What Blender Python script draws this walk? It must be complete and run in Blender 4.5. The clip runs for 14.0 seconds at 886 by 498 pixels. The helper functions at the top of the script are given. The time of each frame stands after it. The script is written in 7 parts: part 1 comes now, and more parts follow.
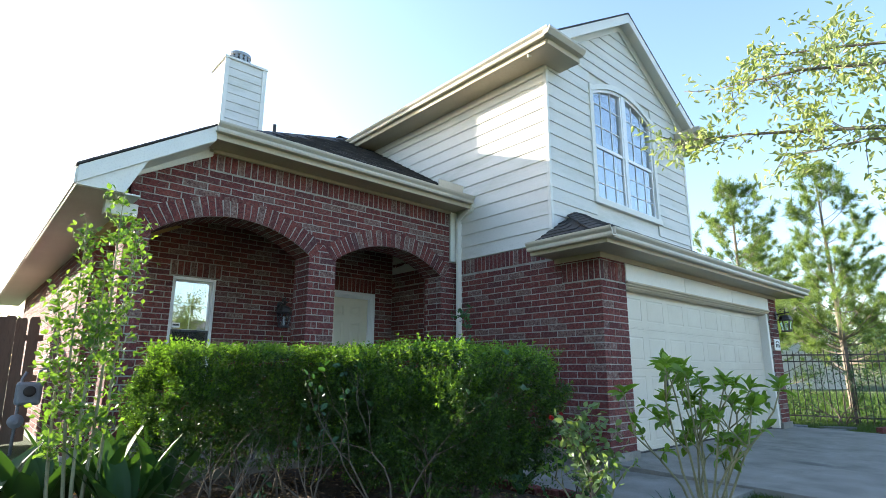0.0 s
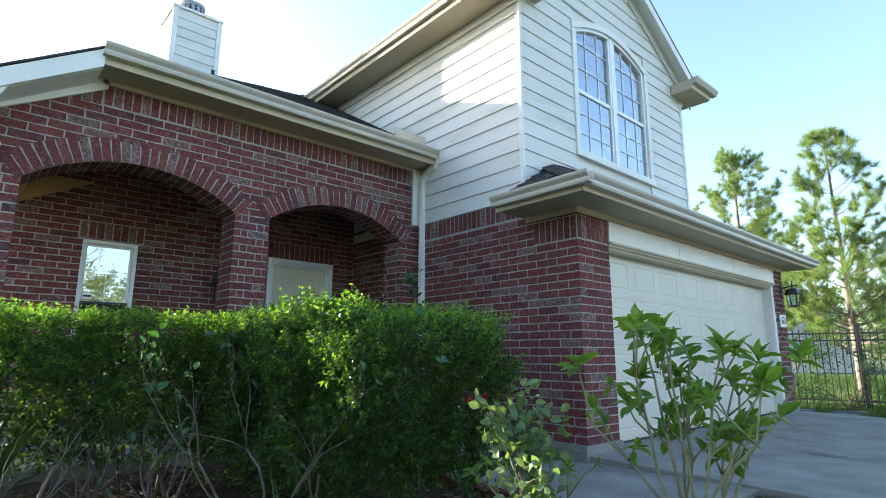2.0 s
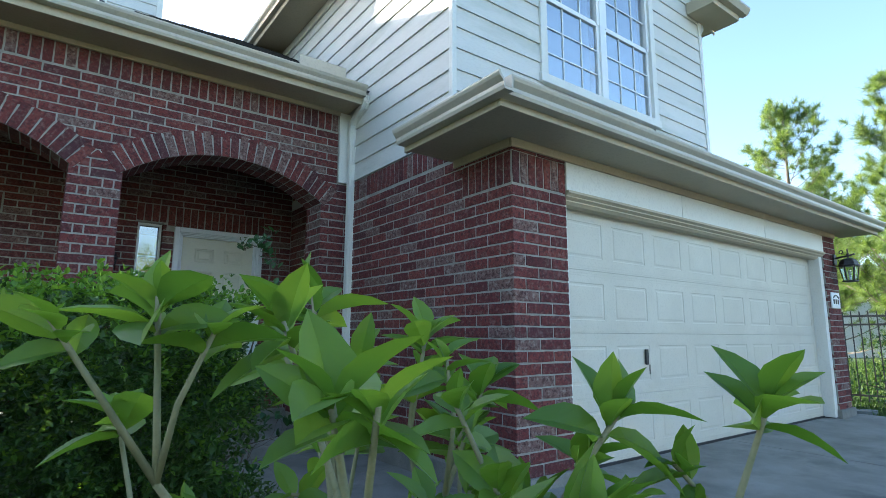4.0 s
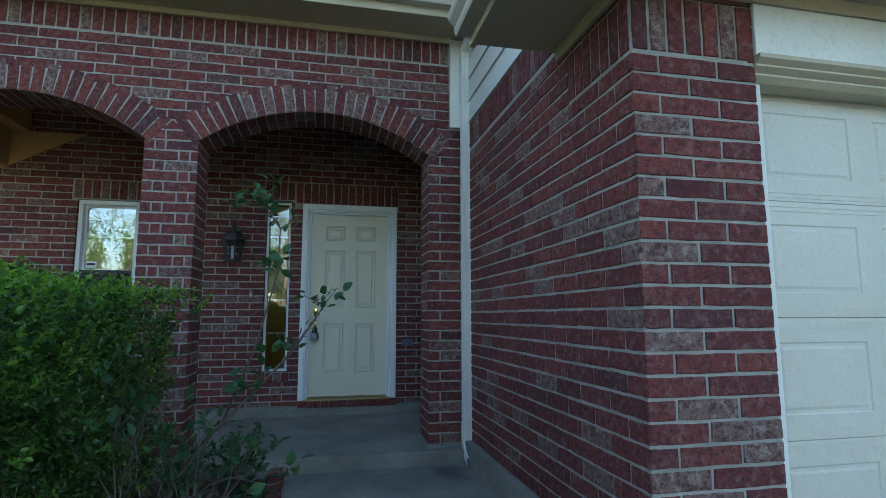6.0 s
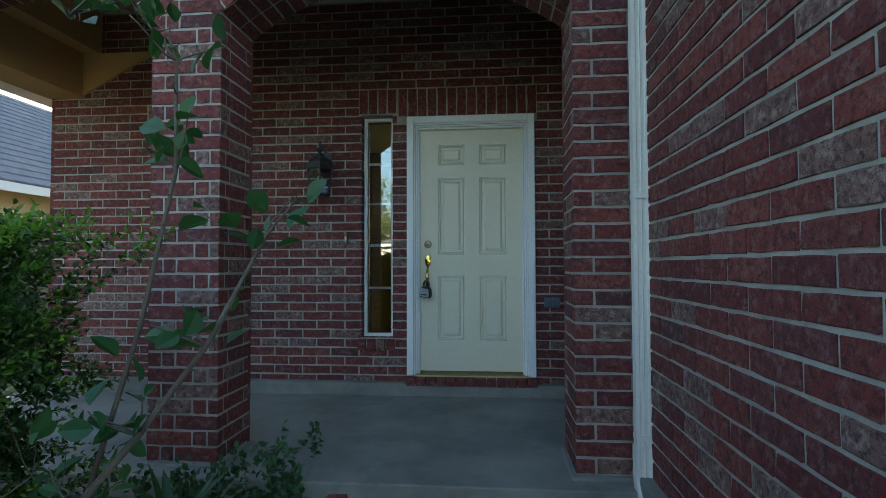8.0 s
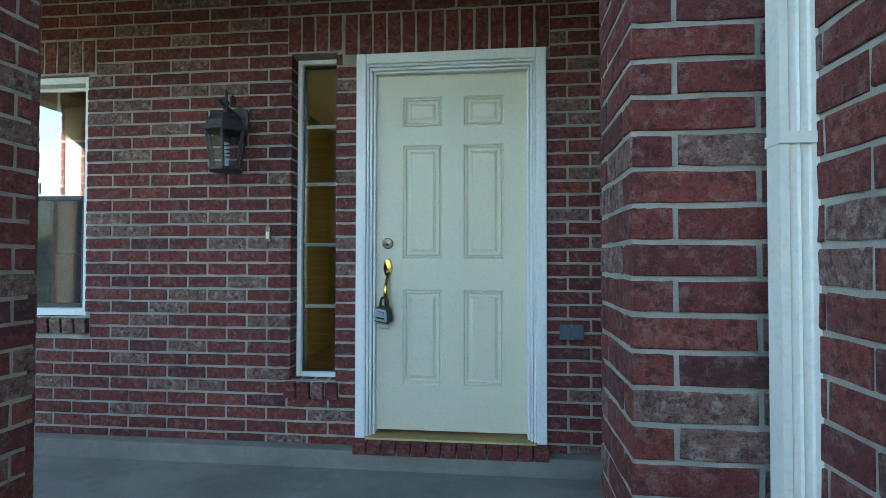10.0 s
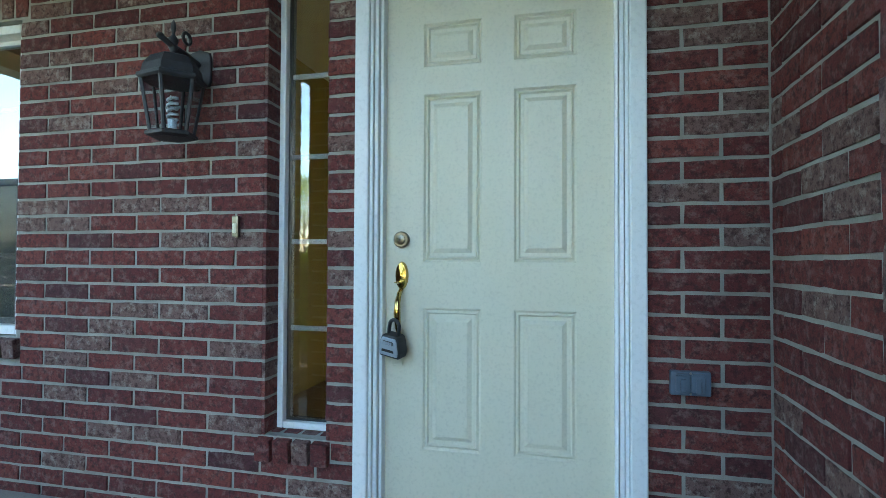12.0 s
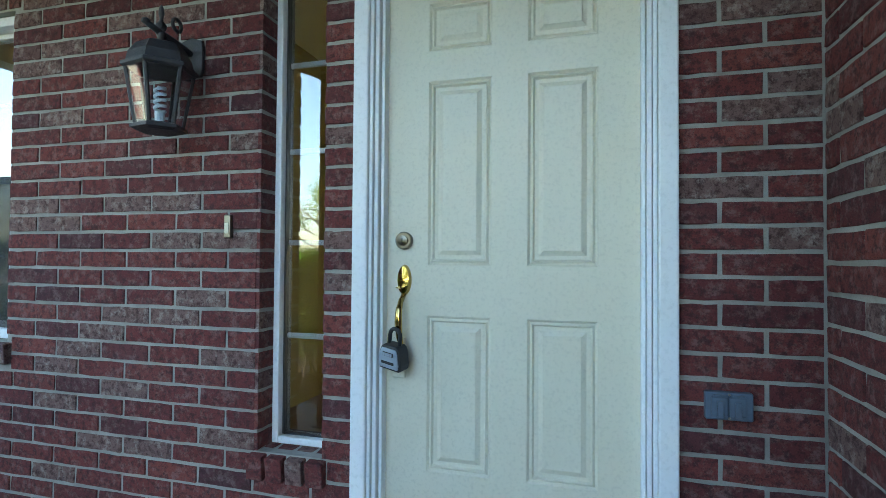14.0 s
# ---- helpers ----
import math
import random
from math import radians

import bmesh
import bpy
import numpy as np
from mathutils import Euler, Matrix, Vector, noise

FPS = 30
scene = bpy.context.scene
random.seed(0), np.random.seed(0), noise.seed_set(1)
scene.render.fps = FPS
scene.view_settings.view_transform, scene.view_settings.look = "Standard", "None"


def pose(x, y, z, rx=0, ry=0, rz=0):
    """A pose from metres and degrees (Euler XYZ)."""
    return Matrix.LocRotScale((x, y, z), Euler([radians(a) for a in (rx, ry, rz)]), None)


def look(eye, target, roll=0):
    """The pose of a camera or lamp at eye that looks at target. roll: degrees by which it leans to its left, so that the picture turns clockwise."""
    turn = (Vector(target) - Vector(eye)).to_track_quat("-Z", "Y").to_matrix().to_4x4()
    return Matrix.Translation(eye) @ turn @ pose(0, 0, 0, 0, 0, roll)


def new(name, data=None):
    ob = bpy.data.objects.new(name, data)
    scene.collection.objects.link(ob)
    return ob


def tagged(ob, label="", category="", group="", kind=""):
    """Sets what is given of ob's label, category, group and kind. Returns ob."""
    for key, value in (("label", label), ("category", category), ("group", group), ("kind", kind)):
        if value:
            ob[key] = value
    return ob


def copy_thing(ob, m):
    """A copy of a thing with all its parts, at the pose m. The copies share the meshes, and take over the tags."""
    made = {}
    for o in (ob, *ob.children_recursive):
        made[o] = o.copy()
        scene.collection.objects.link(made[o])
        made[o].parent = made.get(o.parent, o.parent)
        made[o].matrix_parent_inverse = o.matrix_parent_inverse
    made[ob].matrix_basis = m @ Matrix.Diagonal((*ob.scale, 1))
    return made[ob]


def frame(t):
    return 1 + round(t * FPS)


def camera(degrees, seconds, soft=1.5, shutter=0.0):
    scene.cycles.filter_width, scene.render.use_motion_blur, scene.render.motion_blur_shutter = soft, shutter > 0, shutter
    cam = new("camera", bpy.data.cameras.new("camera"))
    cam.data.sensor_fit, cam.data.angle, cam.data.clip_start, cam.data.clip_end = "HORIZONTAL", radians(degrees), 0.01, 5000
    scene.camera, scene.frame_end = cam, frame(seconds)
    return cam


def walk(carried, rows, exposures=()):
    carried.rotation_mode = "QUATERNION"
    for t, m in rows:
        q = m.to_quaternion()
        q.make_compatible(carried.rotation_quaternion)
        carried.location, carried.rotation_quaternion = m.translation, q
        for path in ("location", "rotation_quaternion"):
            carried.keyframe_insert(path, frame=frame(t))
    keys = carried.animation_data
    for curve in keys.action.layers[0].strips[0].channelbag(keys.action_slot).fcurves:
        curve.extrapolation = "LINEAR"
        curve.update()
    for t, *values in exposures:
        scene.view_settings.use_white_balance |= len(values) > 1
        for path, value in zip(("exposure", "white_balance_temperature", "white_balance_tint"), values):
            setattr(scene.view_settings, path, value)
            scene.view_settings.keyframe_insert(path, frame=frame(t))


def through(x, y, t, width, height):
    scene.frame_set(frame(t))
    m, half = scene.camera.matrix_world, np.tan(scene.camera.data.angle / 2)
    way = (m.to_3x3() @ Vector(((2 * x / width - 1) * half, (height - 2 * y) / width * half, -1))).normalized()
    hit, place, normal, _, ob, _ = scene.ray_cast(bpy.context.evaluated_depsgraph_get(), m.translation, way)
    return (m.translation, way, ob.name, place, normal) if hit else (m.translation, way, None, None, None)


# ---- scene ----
# ---- camera ----
cam = camera(78.9, 14.0, soft=0.55)
METRES, EYE, TURN = 9.13, 1.10, -41.7
ROWS = [
    (0.0, 0.0, 0.0, 0.0, -0.06, 12.66, -0.26),
    (0.5, -0.0012, 0.0097, -0.0044, -0.08, 12.5, -0.22),
    (1.0, 0.0129, 0.036, -0.0064, 0.06, 12.44, -0.15),
    (1.5, 0.0328, 0.071, -0.0085, 0.09, 12.2, -0.15),
    (2.0, 0.0587, 0.1141, -0.0098, 0.11, 11.17, -0.13),
    (2.5, 0.0904, 0.1593, -0.006, 0.05, 10.35, -0.09),
    (3.0, 0.121, 0.2056, -0.0026, -0.05, 9.95, -0.11),
    (5.5, 0.2446, 0.4074, 0.0031, 23.19, 7.64, 0.05),
    (6.0, 0.2392, 0.4571, 0.0046, 29.43, 7.1, 0.1),
    (6.5, 0.2224, 0.5039, 0.0054, 34.6, 6.8, 0.14),
    (7.0, 0.2013, 0.5441, 0.0056, 39.45, 6.02, 0.2),
    (7.5, 0.1799, 0.5818, 0.0035, 44.32, 3.65, 0.25),
    (8.0, 0.1552, 0.6195, 0.0049, 46.87, 1.8, 0.16),
    (10.5, 0.0396, 0.7686, 0.0143, 48.77, 1.2, -0.21),
    (11.0, 0.0179, 0.7921, 0.0136, 50.56, 1.24, -0.2),
    (11.5, 0.0019, 0.8112, 0.0156, 52.92, 1.27, -0.19),
    (12.0, -0.0106, 0.8227, 0.0156, 55.2, 1.19, -0.24),
    (12.5, -0.0196, 0.831, 0.0161, 56.34, 1.28, -0.32),
    (13.0, -0.0231, 0.8377, 0.0166, 56.86, 1.26, -0.33),
    (13.5, -0.0231, 0.8398, 0.0167, 57.34, 1.18, -0.37),
    (14.0, -0.023, 0.8396, 0.0167, 57.85, 1.2, -0.42),
]
EXPOSURES = [(0.0, 1.95, 6250, 11), (3.0, 2.1, 6050, 10), (5.5, 1.89, 5880, 6), (6.5, 1.97, 6050, 5), (7.5, 1.96, 6200, 4), (8.0, 2.15, 6250, 3), (10.5, 3.25, 6150, 2), (11.0, 3.32, 6150, 2), (12.5, 3.36, 6220, 5), (14.0, 3.35, 6220, 6)]
walk(cam, [(t, pose(0, 0, EYE, 0, 0, TURN) @ pose(METRES * x, METRES * y, METRES * z, 90 + pitch, roll, yaw)) for t, x, y, z, yaw, pitch, roll in ROWS], EXPOSURES)

# ---- light ----
SUN_DIR = Vector((-0.388, 0.884, 0.267)).normalized()   # towards the sun
world = bpy.data.worlds.new("world")
scene.world = world
world.use_nodes = True
sky = world.node_tree.nodes.new("ShaderNodeTexSky")
sky.sky_type = "NISHITA"
sky.sun_disc = False
sky.sun_elevation = math.asin(SUN_DIR.z)
sky.sun_rotation = math.atan2(SUN_DIR.x, SUN_DIR.y)
sky.air_density, sky.dust_density, sky.ozone_density = 1.0, 1.6, 1.5
world.node_tree.links.new(sky.outputs[0], world.node_tree.nodes["Background"].inputs[0])
world.node_tree.nodes["Background"].inputs[1].default_value = 0.15
sun = new("sun", bpy.data.lights.new("sun", "SUN"))
sun.data.energy, sun.data.angle, sun.data.color = 5.0, radians(0.6), (1.0, 0.9, 0.74)
sun.matrix_world = look(SUN_DIR * 60, (0, 0, 0))


# ---- materials ----
def material(name, rough=0.6, metal=0.0, spec=0.5):
    m = bpy.data.materials.new(name)
    m.use_nodes = True
    b = m.node_tree.nodes["Principled BSDF"]
    b.inputs["Roughness"].default_value, b.inputs["Metallic"].default_value = rough, metal
    b.inputs["Specular IOR Level"].default_value = spec
    return m, m.node_tree, b


def node(tree, kind, **values):
    n = tree.nodes.new(kind)
    for key, value in values.items():
        n.inputs[key].default_value = value
    return n


def coords(tree, scale=(1, 1, 1)):
    g = tree.nodes.new("ShaderNodeNewGeometry")
    mp = tree.nodes.new("ShaderNodeMapping")
    mp.inputs["Scale"].default_value = scale
    tree.links.new(g.outputs["Position"], mp.inputs["Vector"])
    return mp.outputs["Vector"]


def noise_tex(tree, vec, scale, detail=4, rough=0.6):
    n = node(tree, "ShaderNodeTexNoise", Scale=scale, Detail=detail, Roughness=rough)
    tree.links.new(vec, n.inputs["Vector"])
    return n.outputs["Fac"]


def ramp(tree, fac, stops):
    r = tree.nodes.new("ShaderNodeValToRGB")
    e = r.color_ramp.elements
    while len(e) < len(stops):
        e.new(0.5)
    for el, (p, c) in zip(e, stops):
        el.position, el.color = p, (*c, 1)
    tree.links.new(fac, r.inputs["Fac"])
    return r.outputs["Color"]


def mix(tree, fac, a, b, blend="MIX"):
    m = tree.nodes.new("ShaderNodeMix")
    m.data_type, m.blend_type = "RGBA", blend
    for sock, v in ((m.inputs[0], fac), (m.inputs[6], a), (m.inputs[7], b)):
        if hasattr(v, "is_output"):
            tree.links.new(v, sock)
        elif isinstance(v, tuple):
            sock.default_value = (*v, 1)
        else:
            sock.default_value = v
    return m.outputs[2]


def bump(tree, bsdf, height, strength=0.3, dist=0.01):
    b = node(tree, "ShaderNodeBump", Strength=strength, Distance=dist)
    tree.links.new(height, b.inputs["Height"])
    tree.links.new(b.outputs[0], bsdf.inputs["Normal"])


def surface(name, c1, c2, rough=0.6, metal=0.0, big=1.5, fine=60.0, bumps=0.2, dist=0.004, stain=None, spec=0.5, stretch=(1, 1, 1), amount=(0.35, 0.7)):
    """Two colours mixed at two scales, with fine relief and, if given, stains of a third colour."""
    m, t, b = material(name, rough, metal, spec)
    v = coords(t, stretch)
    f1, f2 = noise_tex(t, v, big, 5), noise_tex(t, v, fine, 4)
    col = mix(t, ramp(t, f1, [(amount[0], (0, 0, 0)), (amount[1], (1, 1, 1))]), c1, c2)
    dark = tuple(x * 0.8 for x in c1)
    col = mix(t, ramp(t, f2, [(0.3, (0.5, 0.5, 0.5)), (0.5, (0, 0, 0))]), col, dark)
    if stain:
        f3 = noise_tex(t, v, big * 0.6 + 0.37, 8, 0.7)
        col = mix(t, ramp(t, f3, [(0.52, (0, 0, 0)), (0.72, (0.8, 0.8, 0.8))]), col, stain)
    t.links.new(col, b.inputs["Base Color"])
    bump(t, b, f2, bumps, dist)
    return m


def brick_material():
    m, t, b = material("brick", 0.88, 0, 0.25)
    info, geo = t.nodes.new("ShaderNodeObjectInfo"), t.nodes.new("ShaderNodeNewGeometry")
    add = t.nodes.new("ShaderNodeMath"); add.operation = "ADD"
    t.links.new(info.outputs["Random"], add.inputs[0]); t.links.new(geo.outputs["Random Per Island"], add.inputs[1])
    fr = t.nodes.new("ShaderNodeMath"); fr.operation = "FRACT"
    t.links.new(add.outputs[0], fr.inputs[0])
    v, rnd = coords(t), fr.outputs[0]
    base = ramp(t, rnd, [(0.0, (0.114, 0.033, 0.034)), (0.22, (0.191, 0.048, 0.043)), (0.42, (0.142, 0.036, 0.036)), (0.68, (0.223, 0.061, 0.051)), (0.845, (0.093, 0.036, 0.041)), (0.85, (0.202, 0.120, 0.104))])
    fine, mid = noise_tex(t, v, 210, 5, 0.75), noise_tex(t, v, 27, 7, 0.7)
    # pale sandy bloom, heavy on the flashed bricks and in flecks on the others
    ash = ramp(t, mid, [(0.50, (0, 0, 0)), (0.62, (1, 1, 1))])
    flash = ramp(t, rnd, [(0.845, (0.26, 0.26, 0.26)), (0.85, (0.8, 0.8, 0.8))])
    col = mix(t, mix(t, 1.0, ash, flash, "MULTIPLY"), base, (0.36, 0.29, 0.255))
    # dark burnt patches and fine pits
    soot = ramp(t, noise_tex(t, v, 44, 6, 0.72), [(0.38, (0.85, 0.85, 0.85)), (0.52, (0, 0, 0))])
    col = mix(t, soot, col, (0.062, 0.026, 0.027))
    pits = ramp(t, fine, [(0.34, (0.8, 0.8, 0.8)), (0.46, (0, 0, 0))])
    col = mix(t, pits, col, (0.05, 0.02, 0.02))
    specks = ramp(t, fine, [(0.60, (0, 0, 0)), (0.72, (0.5, 0.5, 0.5))])
    col = mix(t, specks, col, (0.33, 0.2, 0.17))
    t.links.new(col, b.inputs["Base Color"])
    drag = noise_tex(t, coords(t, (1, 1, 4.5)), 34, 6, 0.75)
    bump(t, b, mix(t, 0.45, mix(t, 0.5, fine, mid), drag), 1.0, 0.009)
    return m


def glass_material(name, tint=(0.9, 0.95, 0.95)):
    m, t, b = material(name, 0.0, 0, 0.5)
    b.inputs["Base Color"].default_value = (*tint, 1)
    b.inputs["Transmission Weight"].default_value = 1.0
    b.inputs["IOR"].default_value = 2.05
    return m


def leaf_material(name, dark, light, rough=0.45, through=0.35, glow=(1.5, 1.45, 0.5)):
    m, t, b = material(name, rough, 0, 0.4)
    geo = t.nodes.new("ShaderNodeNewGeometry")
    col = ramp(t, geo.outputs["Random Per Island"], [(0.0, dark), (0.6, tuple((a + c) / 2 for a, c in zip(dark, light))), (1.0, light)])
    f = noise_tex(t, coords(t), 3.0, 3)
    col = mix(t, ramp(t, f, [(0.35, (0.6, 0.6, 0.6)), (0.65, (0, 0, 0))]), col, dark)
    t.links.new(col, b.inputs["Base Color"])
    tr = t.nodes.new("ShaderNodeBsdfTranslucent")
    warm = mix(t, 1.0, col, glow, "MULTIPLY")
    t.links.new(warm, tr.inputs["Color"])
    mx = t.nodes.new("ShaderNodeMixShader")
    mx.inputs[0].default_value = through
    t.links.new(b.outputs[0], mx.inputs[1]); t.links.new(tr.outputs[0], mx.inputs[2])
    t.links.new(mx.outputs[0], t.nodes["Material Output"].inputs["Surface"])
    return m


BRICK = brick_material()
MORTAR = surface("mortar", (0.29, 0.28, 0.245), (0.43, 0.415, 0.37), 0.95, fine=220, bumps=0.8, big=7, stain=(0.22, 0.2, 0.17))
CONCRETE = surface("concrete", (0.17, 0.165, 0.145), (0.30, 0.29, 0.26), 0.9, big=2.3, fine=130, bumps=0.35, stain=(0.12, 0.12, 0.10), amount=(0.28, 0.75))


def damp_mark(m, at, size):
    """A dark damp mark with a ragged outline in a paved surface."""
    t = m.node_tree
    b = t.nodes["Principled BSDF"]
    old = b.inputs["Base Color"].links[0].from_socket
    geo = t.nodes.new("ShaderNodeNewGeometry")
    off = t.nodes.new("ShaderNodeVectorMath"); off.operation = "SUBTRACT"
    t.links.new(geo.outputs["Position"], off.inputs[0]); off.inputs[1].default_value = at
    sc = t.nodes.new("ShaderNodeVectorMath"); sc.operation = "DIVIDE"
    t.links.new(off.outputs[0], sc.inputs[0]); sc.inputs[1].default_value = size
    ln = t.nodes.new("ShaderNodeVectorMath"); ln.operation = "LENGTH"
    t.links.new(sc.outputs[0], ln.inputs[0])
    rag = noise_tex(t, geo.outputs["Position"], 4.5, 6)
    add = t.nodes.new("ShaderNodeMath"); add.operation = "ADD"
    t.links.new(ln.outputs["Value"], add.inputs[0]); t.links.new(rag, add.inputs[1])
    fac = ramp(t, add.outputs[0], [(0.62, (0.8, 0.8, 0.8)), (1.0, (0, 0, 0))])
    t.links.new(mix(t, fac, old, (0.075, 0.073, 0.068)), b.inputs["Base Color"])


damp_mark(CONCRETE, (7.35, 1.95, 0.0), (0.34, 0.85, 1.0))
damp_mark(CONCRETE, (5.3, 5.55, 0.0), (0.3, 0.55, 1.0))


def screen_material():
    m, t, b = material("insect_screen", 0.8)
    b.inputs["Base Color"].default_value = (0.03, 0.032, 0.032, 1)
    b.inputs["Alpha"].default_value = 0.5
    return m


SIDING = surface("siding_paint", (0.63, 0.62, 0.57), (0.70, 0.69, 0.64), 0.55, big=1.1, fine=45, bumps=0.15, stain=(0.42, 0.44, 0.36), stretch=(0.6, 0.6, 3))
TRIM = surface("trim_paint", (0.72, 0.71, 0.65), (0.78, 0.77, 0.71), 0.5, fine=60, bumps=0.1)
TAN = surface("eave_paint", (0.46, 0.39, 0.27), (0.51, 0.44, 0.31), 0.55, fine=50, bumps=0.1)
# the orange of bounced sunlight is put into this brown paint
WARMBEAM = surface("warm_lit_beam", (0.45, 0.28, 0.11), (0.5, 0.32, 0.14), 0.6, fine=50, bumps=0.15)
GUTTER = surface("gutter_metal", (0.47, 0.43, 0.34), (0.53, 0.49, 0.4), 0.35, fine=40, bumps=0.05, stain=(0.42, 0.38, 0.3))
WHITE = surface("white_vinyl", (0.78, 0.8, 0.8), (0.84, 0.85, 0.85), 0.4, fine=60, bumps=0.06)
DOORPAINT = surface("door_paint", (0.68, 0.64, 0.5), (0.74, 0.7, 0.56), 0.4, big=0.9, fine=90, bumps=0.1, stain=(0.62, 0.58, 0.46))
GARAGEPAINT = surface("garage_paint", (0.58, 0.55, 0.46), (0.64, 0.61, 0.52), 0.45, fine=80, bumps=0.12, stain=(0.52, 0.48, 0.4))
SHINGLE = surface("shingle", (0.035, 0.034, 0.036), (0.07, 0.066, 0.064), 0.95, big=7, fine=160, bumps=0.6)
BLACK = surface("black_iron", (0.012, 0.012, 0.014), (0.025, 0.025, 0.027), 0.45, fine=120, bumps=0.3)
BRASS = surface("brass", (0.55, 0.39, 0.13), (0.64, 0.46, 0.17), 0.09, 1.0, fine=30, bumps=0.02)
THRESH = surface("dull_brass", (0.34, 0.26, 0.11), (0.45, 0.36, 0.17), 0.55, 0.8, fine=40, bumps=0.1, stain=(0.2, 0.16, 0.08))
NICKEL = surface("nickel", (0.28, 0.265, 0.235), (0.36, 0.34, 0.3), 0.3, 1.0, fine=40, bumps=0.05)
AGED = surface("aged_nickel", (0.16, 0.14, 0.11), (0.32, 0.29, 0.24), 0.28, 1.0, fine=60, bumps=0.1)
GLASS = glass_material("glass")
LANTERNGLASS = glass_material("lantern_glass", (0.85, 0.93, 0.98))
LANTERNGLASS.node_tree.nodes["Principled BSDF"].inputs["IOR"].default_value = 1.35
COATED = glass_material("coated_glass", (0.8, 0.88, 0.92))
COATED.node_tree.nodes["Principled BSDF"].inputs["IOR"].default_value = 2.9
HALL = surface("hall_paint", (0.30, 0.25, 0.075), (0.34, 0.285, 0.09), 0.7, fine=60, bumps=0.1)
CEIL = surface("porch_ceiling_paint", (0.5, 0.46, 0.38), (0.56, 0.52, 0.43), 0.7, fine=40, bumps=0.1)
SOIL = surface("mulch", (0.05, 0.034, 0.024), (0.11, 0.075, 0.05), 1.0, big=6, fine=70, bumps=1.0, dist=0.03)
LAWN = surface("lawn_soil", (0.036, 0.058, 0.015), (0.06, 0.088, 0.023), 1.0, big=1.3, fine=50, bumps=0.8, dist=0.03)
BARK = surface("bark", (0.16, 0.13, 0.1), (0.25, 0.21, 0.17), 0.95, big=9, fine=80, bumps=0.9, dist=0.01, stretch=(1, 1, 0.3))
TWIG = surface("twig", (0.085, 0.068, 0.05), (0.15, 0.12, 0.09), 0.9, big=12, fine=90, bumps=0.6)
GREENTWIG = surface("green_stem", (0.2, 0.2, 0.11), (0.3, 0.28, 0.17), 0.8, big=12, fine=90, bumps=0.4)
WOODFENCE = surface("weathered_wood", (0.13, 0.085, 0.06), (0.2, 0.14, 0.1), 0.9, big=3, fine=60, bumps=0.5, stretch=(1, 1, 0.15))
HEDGELEAF = leaf_material("hedge_leaf", (0.024, 0.06, 0.015), (0.095, 0.18, 0.036), 0.3, 0.35)
NEWLEAF = leaf_material("new_leaf", (0.08, 0.18, 0.025), (0.22, 0.36, 0.06), 0.28, 0.45)
BROADLEAF = leaf_material("broad_leaf", (0.095, 0.19, 0.035), (0.22, 0.35, 0.07), 0.35, 0.5)
ROSELEAF = leaf_material("rose_leaf", (0.025, 0.075, 0.03), (0.05, 0.13, 0.04), 0.4, 0.3)
SAPLEAF = leaf_material("sapling_leaf", (0.07, 0.15, 0.03), (0.19, 0.31, 0.065), 0.45, 0.45)
OAKLEAF = leaf_material("oak_leaf", (0.21, 0.27, 0.11), (0.44, 0.48, 0.26), 0.4, 0.5, (1.3, 1.3, 0.7))
STREETLEAF = leaf_material("street_tree_leaf", (0.09, 0.15, 0.03), (0.21, 0.28, 0.06), 0.5, 0.4)
WOODLEAF = leaf_material("far_leaf", (0.045, 0.08, 0.03), (0.11, 0.16, 0.06), 0.6, 0.3)
NEEDLE = leaf_material("pine_needle", (0.10, 0.17, 0.065), (0.26, 0.34, 0.13), 0.55, 0.5)
GRASS = leaf_material("grass_blade", (0.04, 0.085, 0.015), (0.09, 0.16, 0.03), 0.6, 0.35)


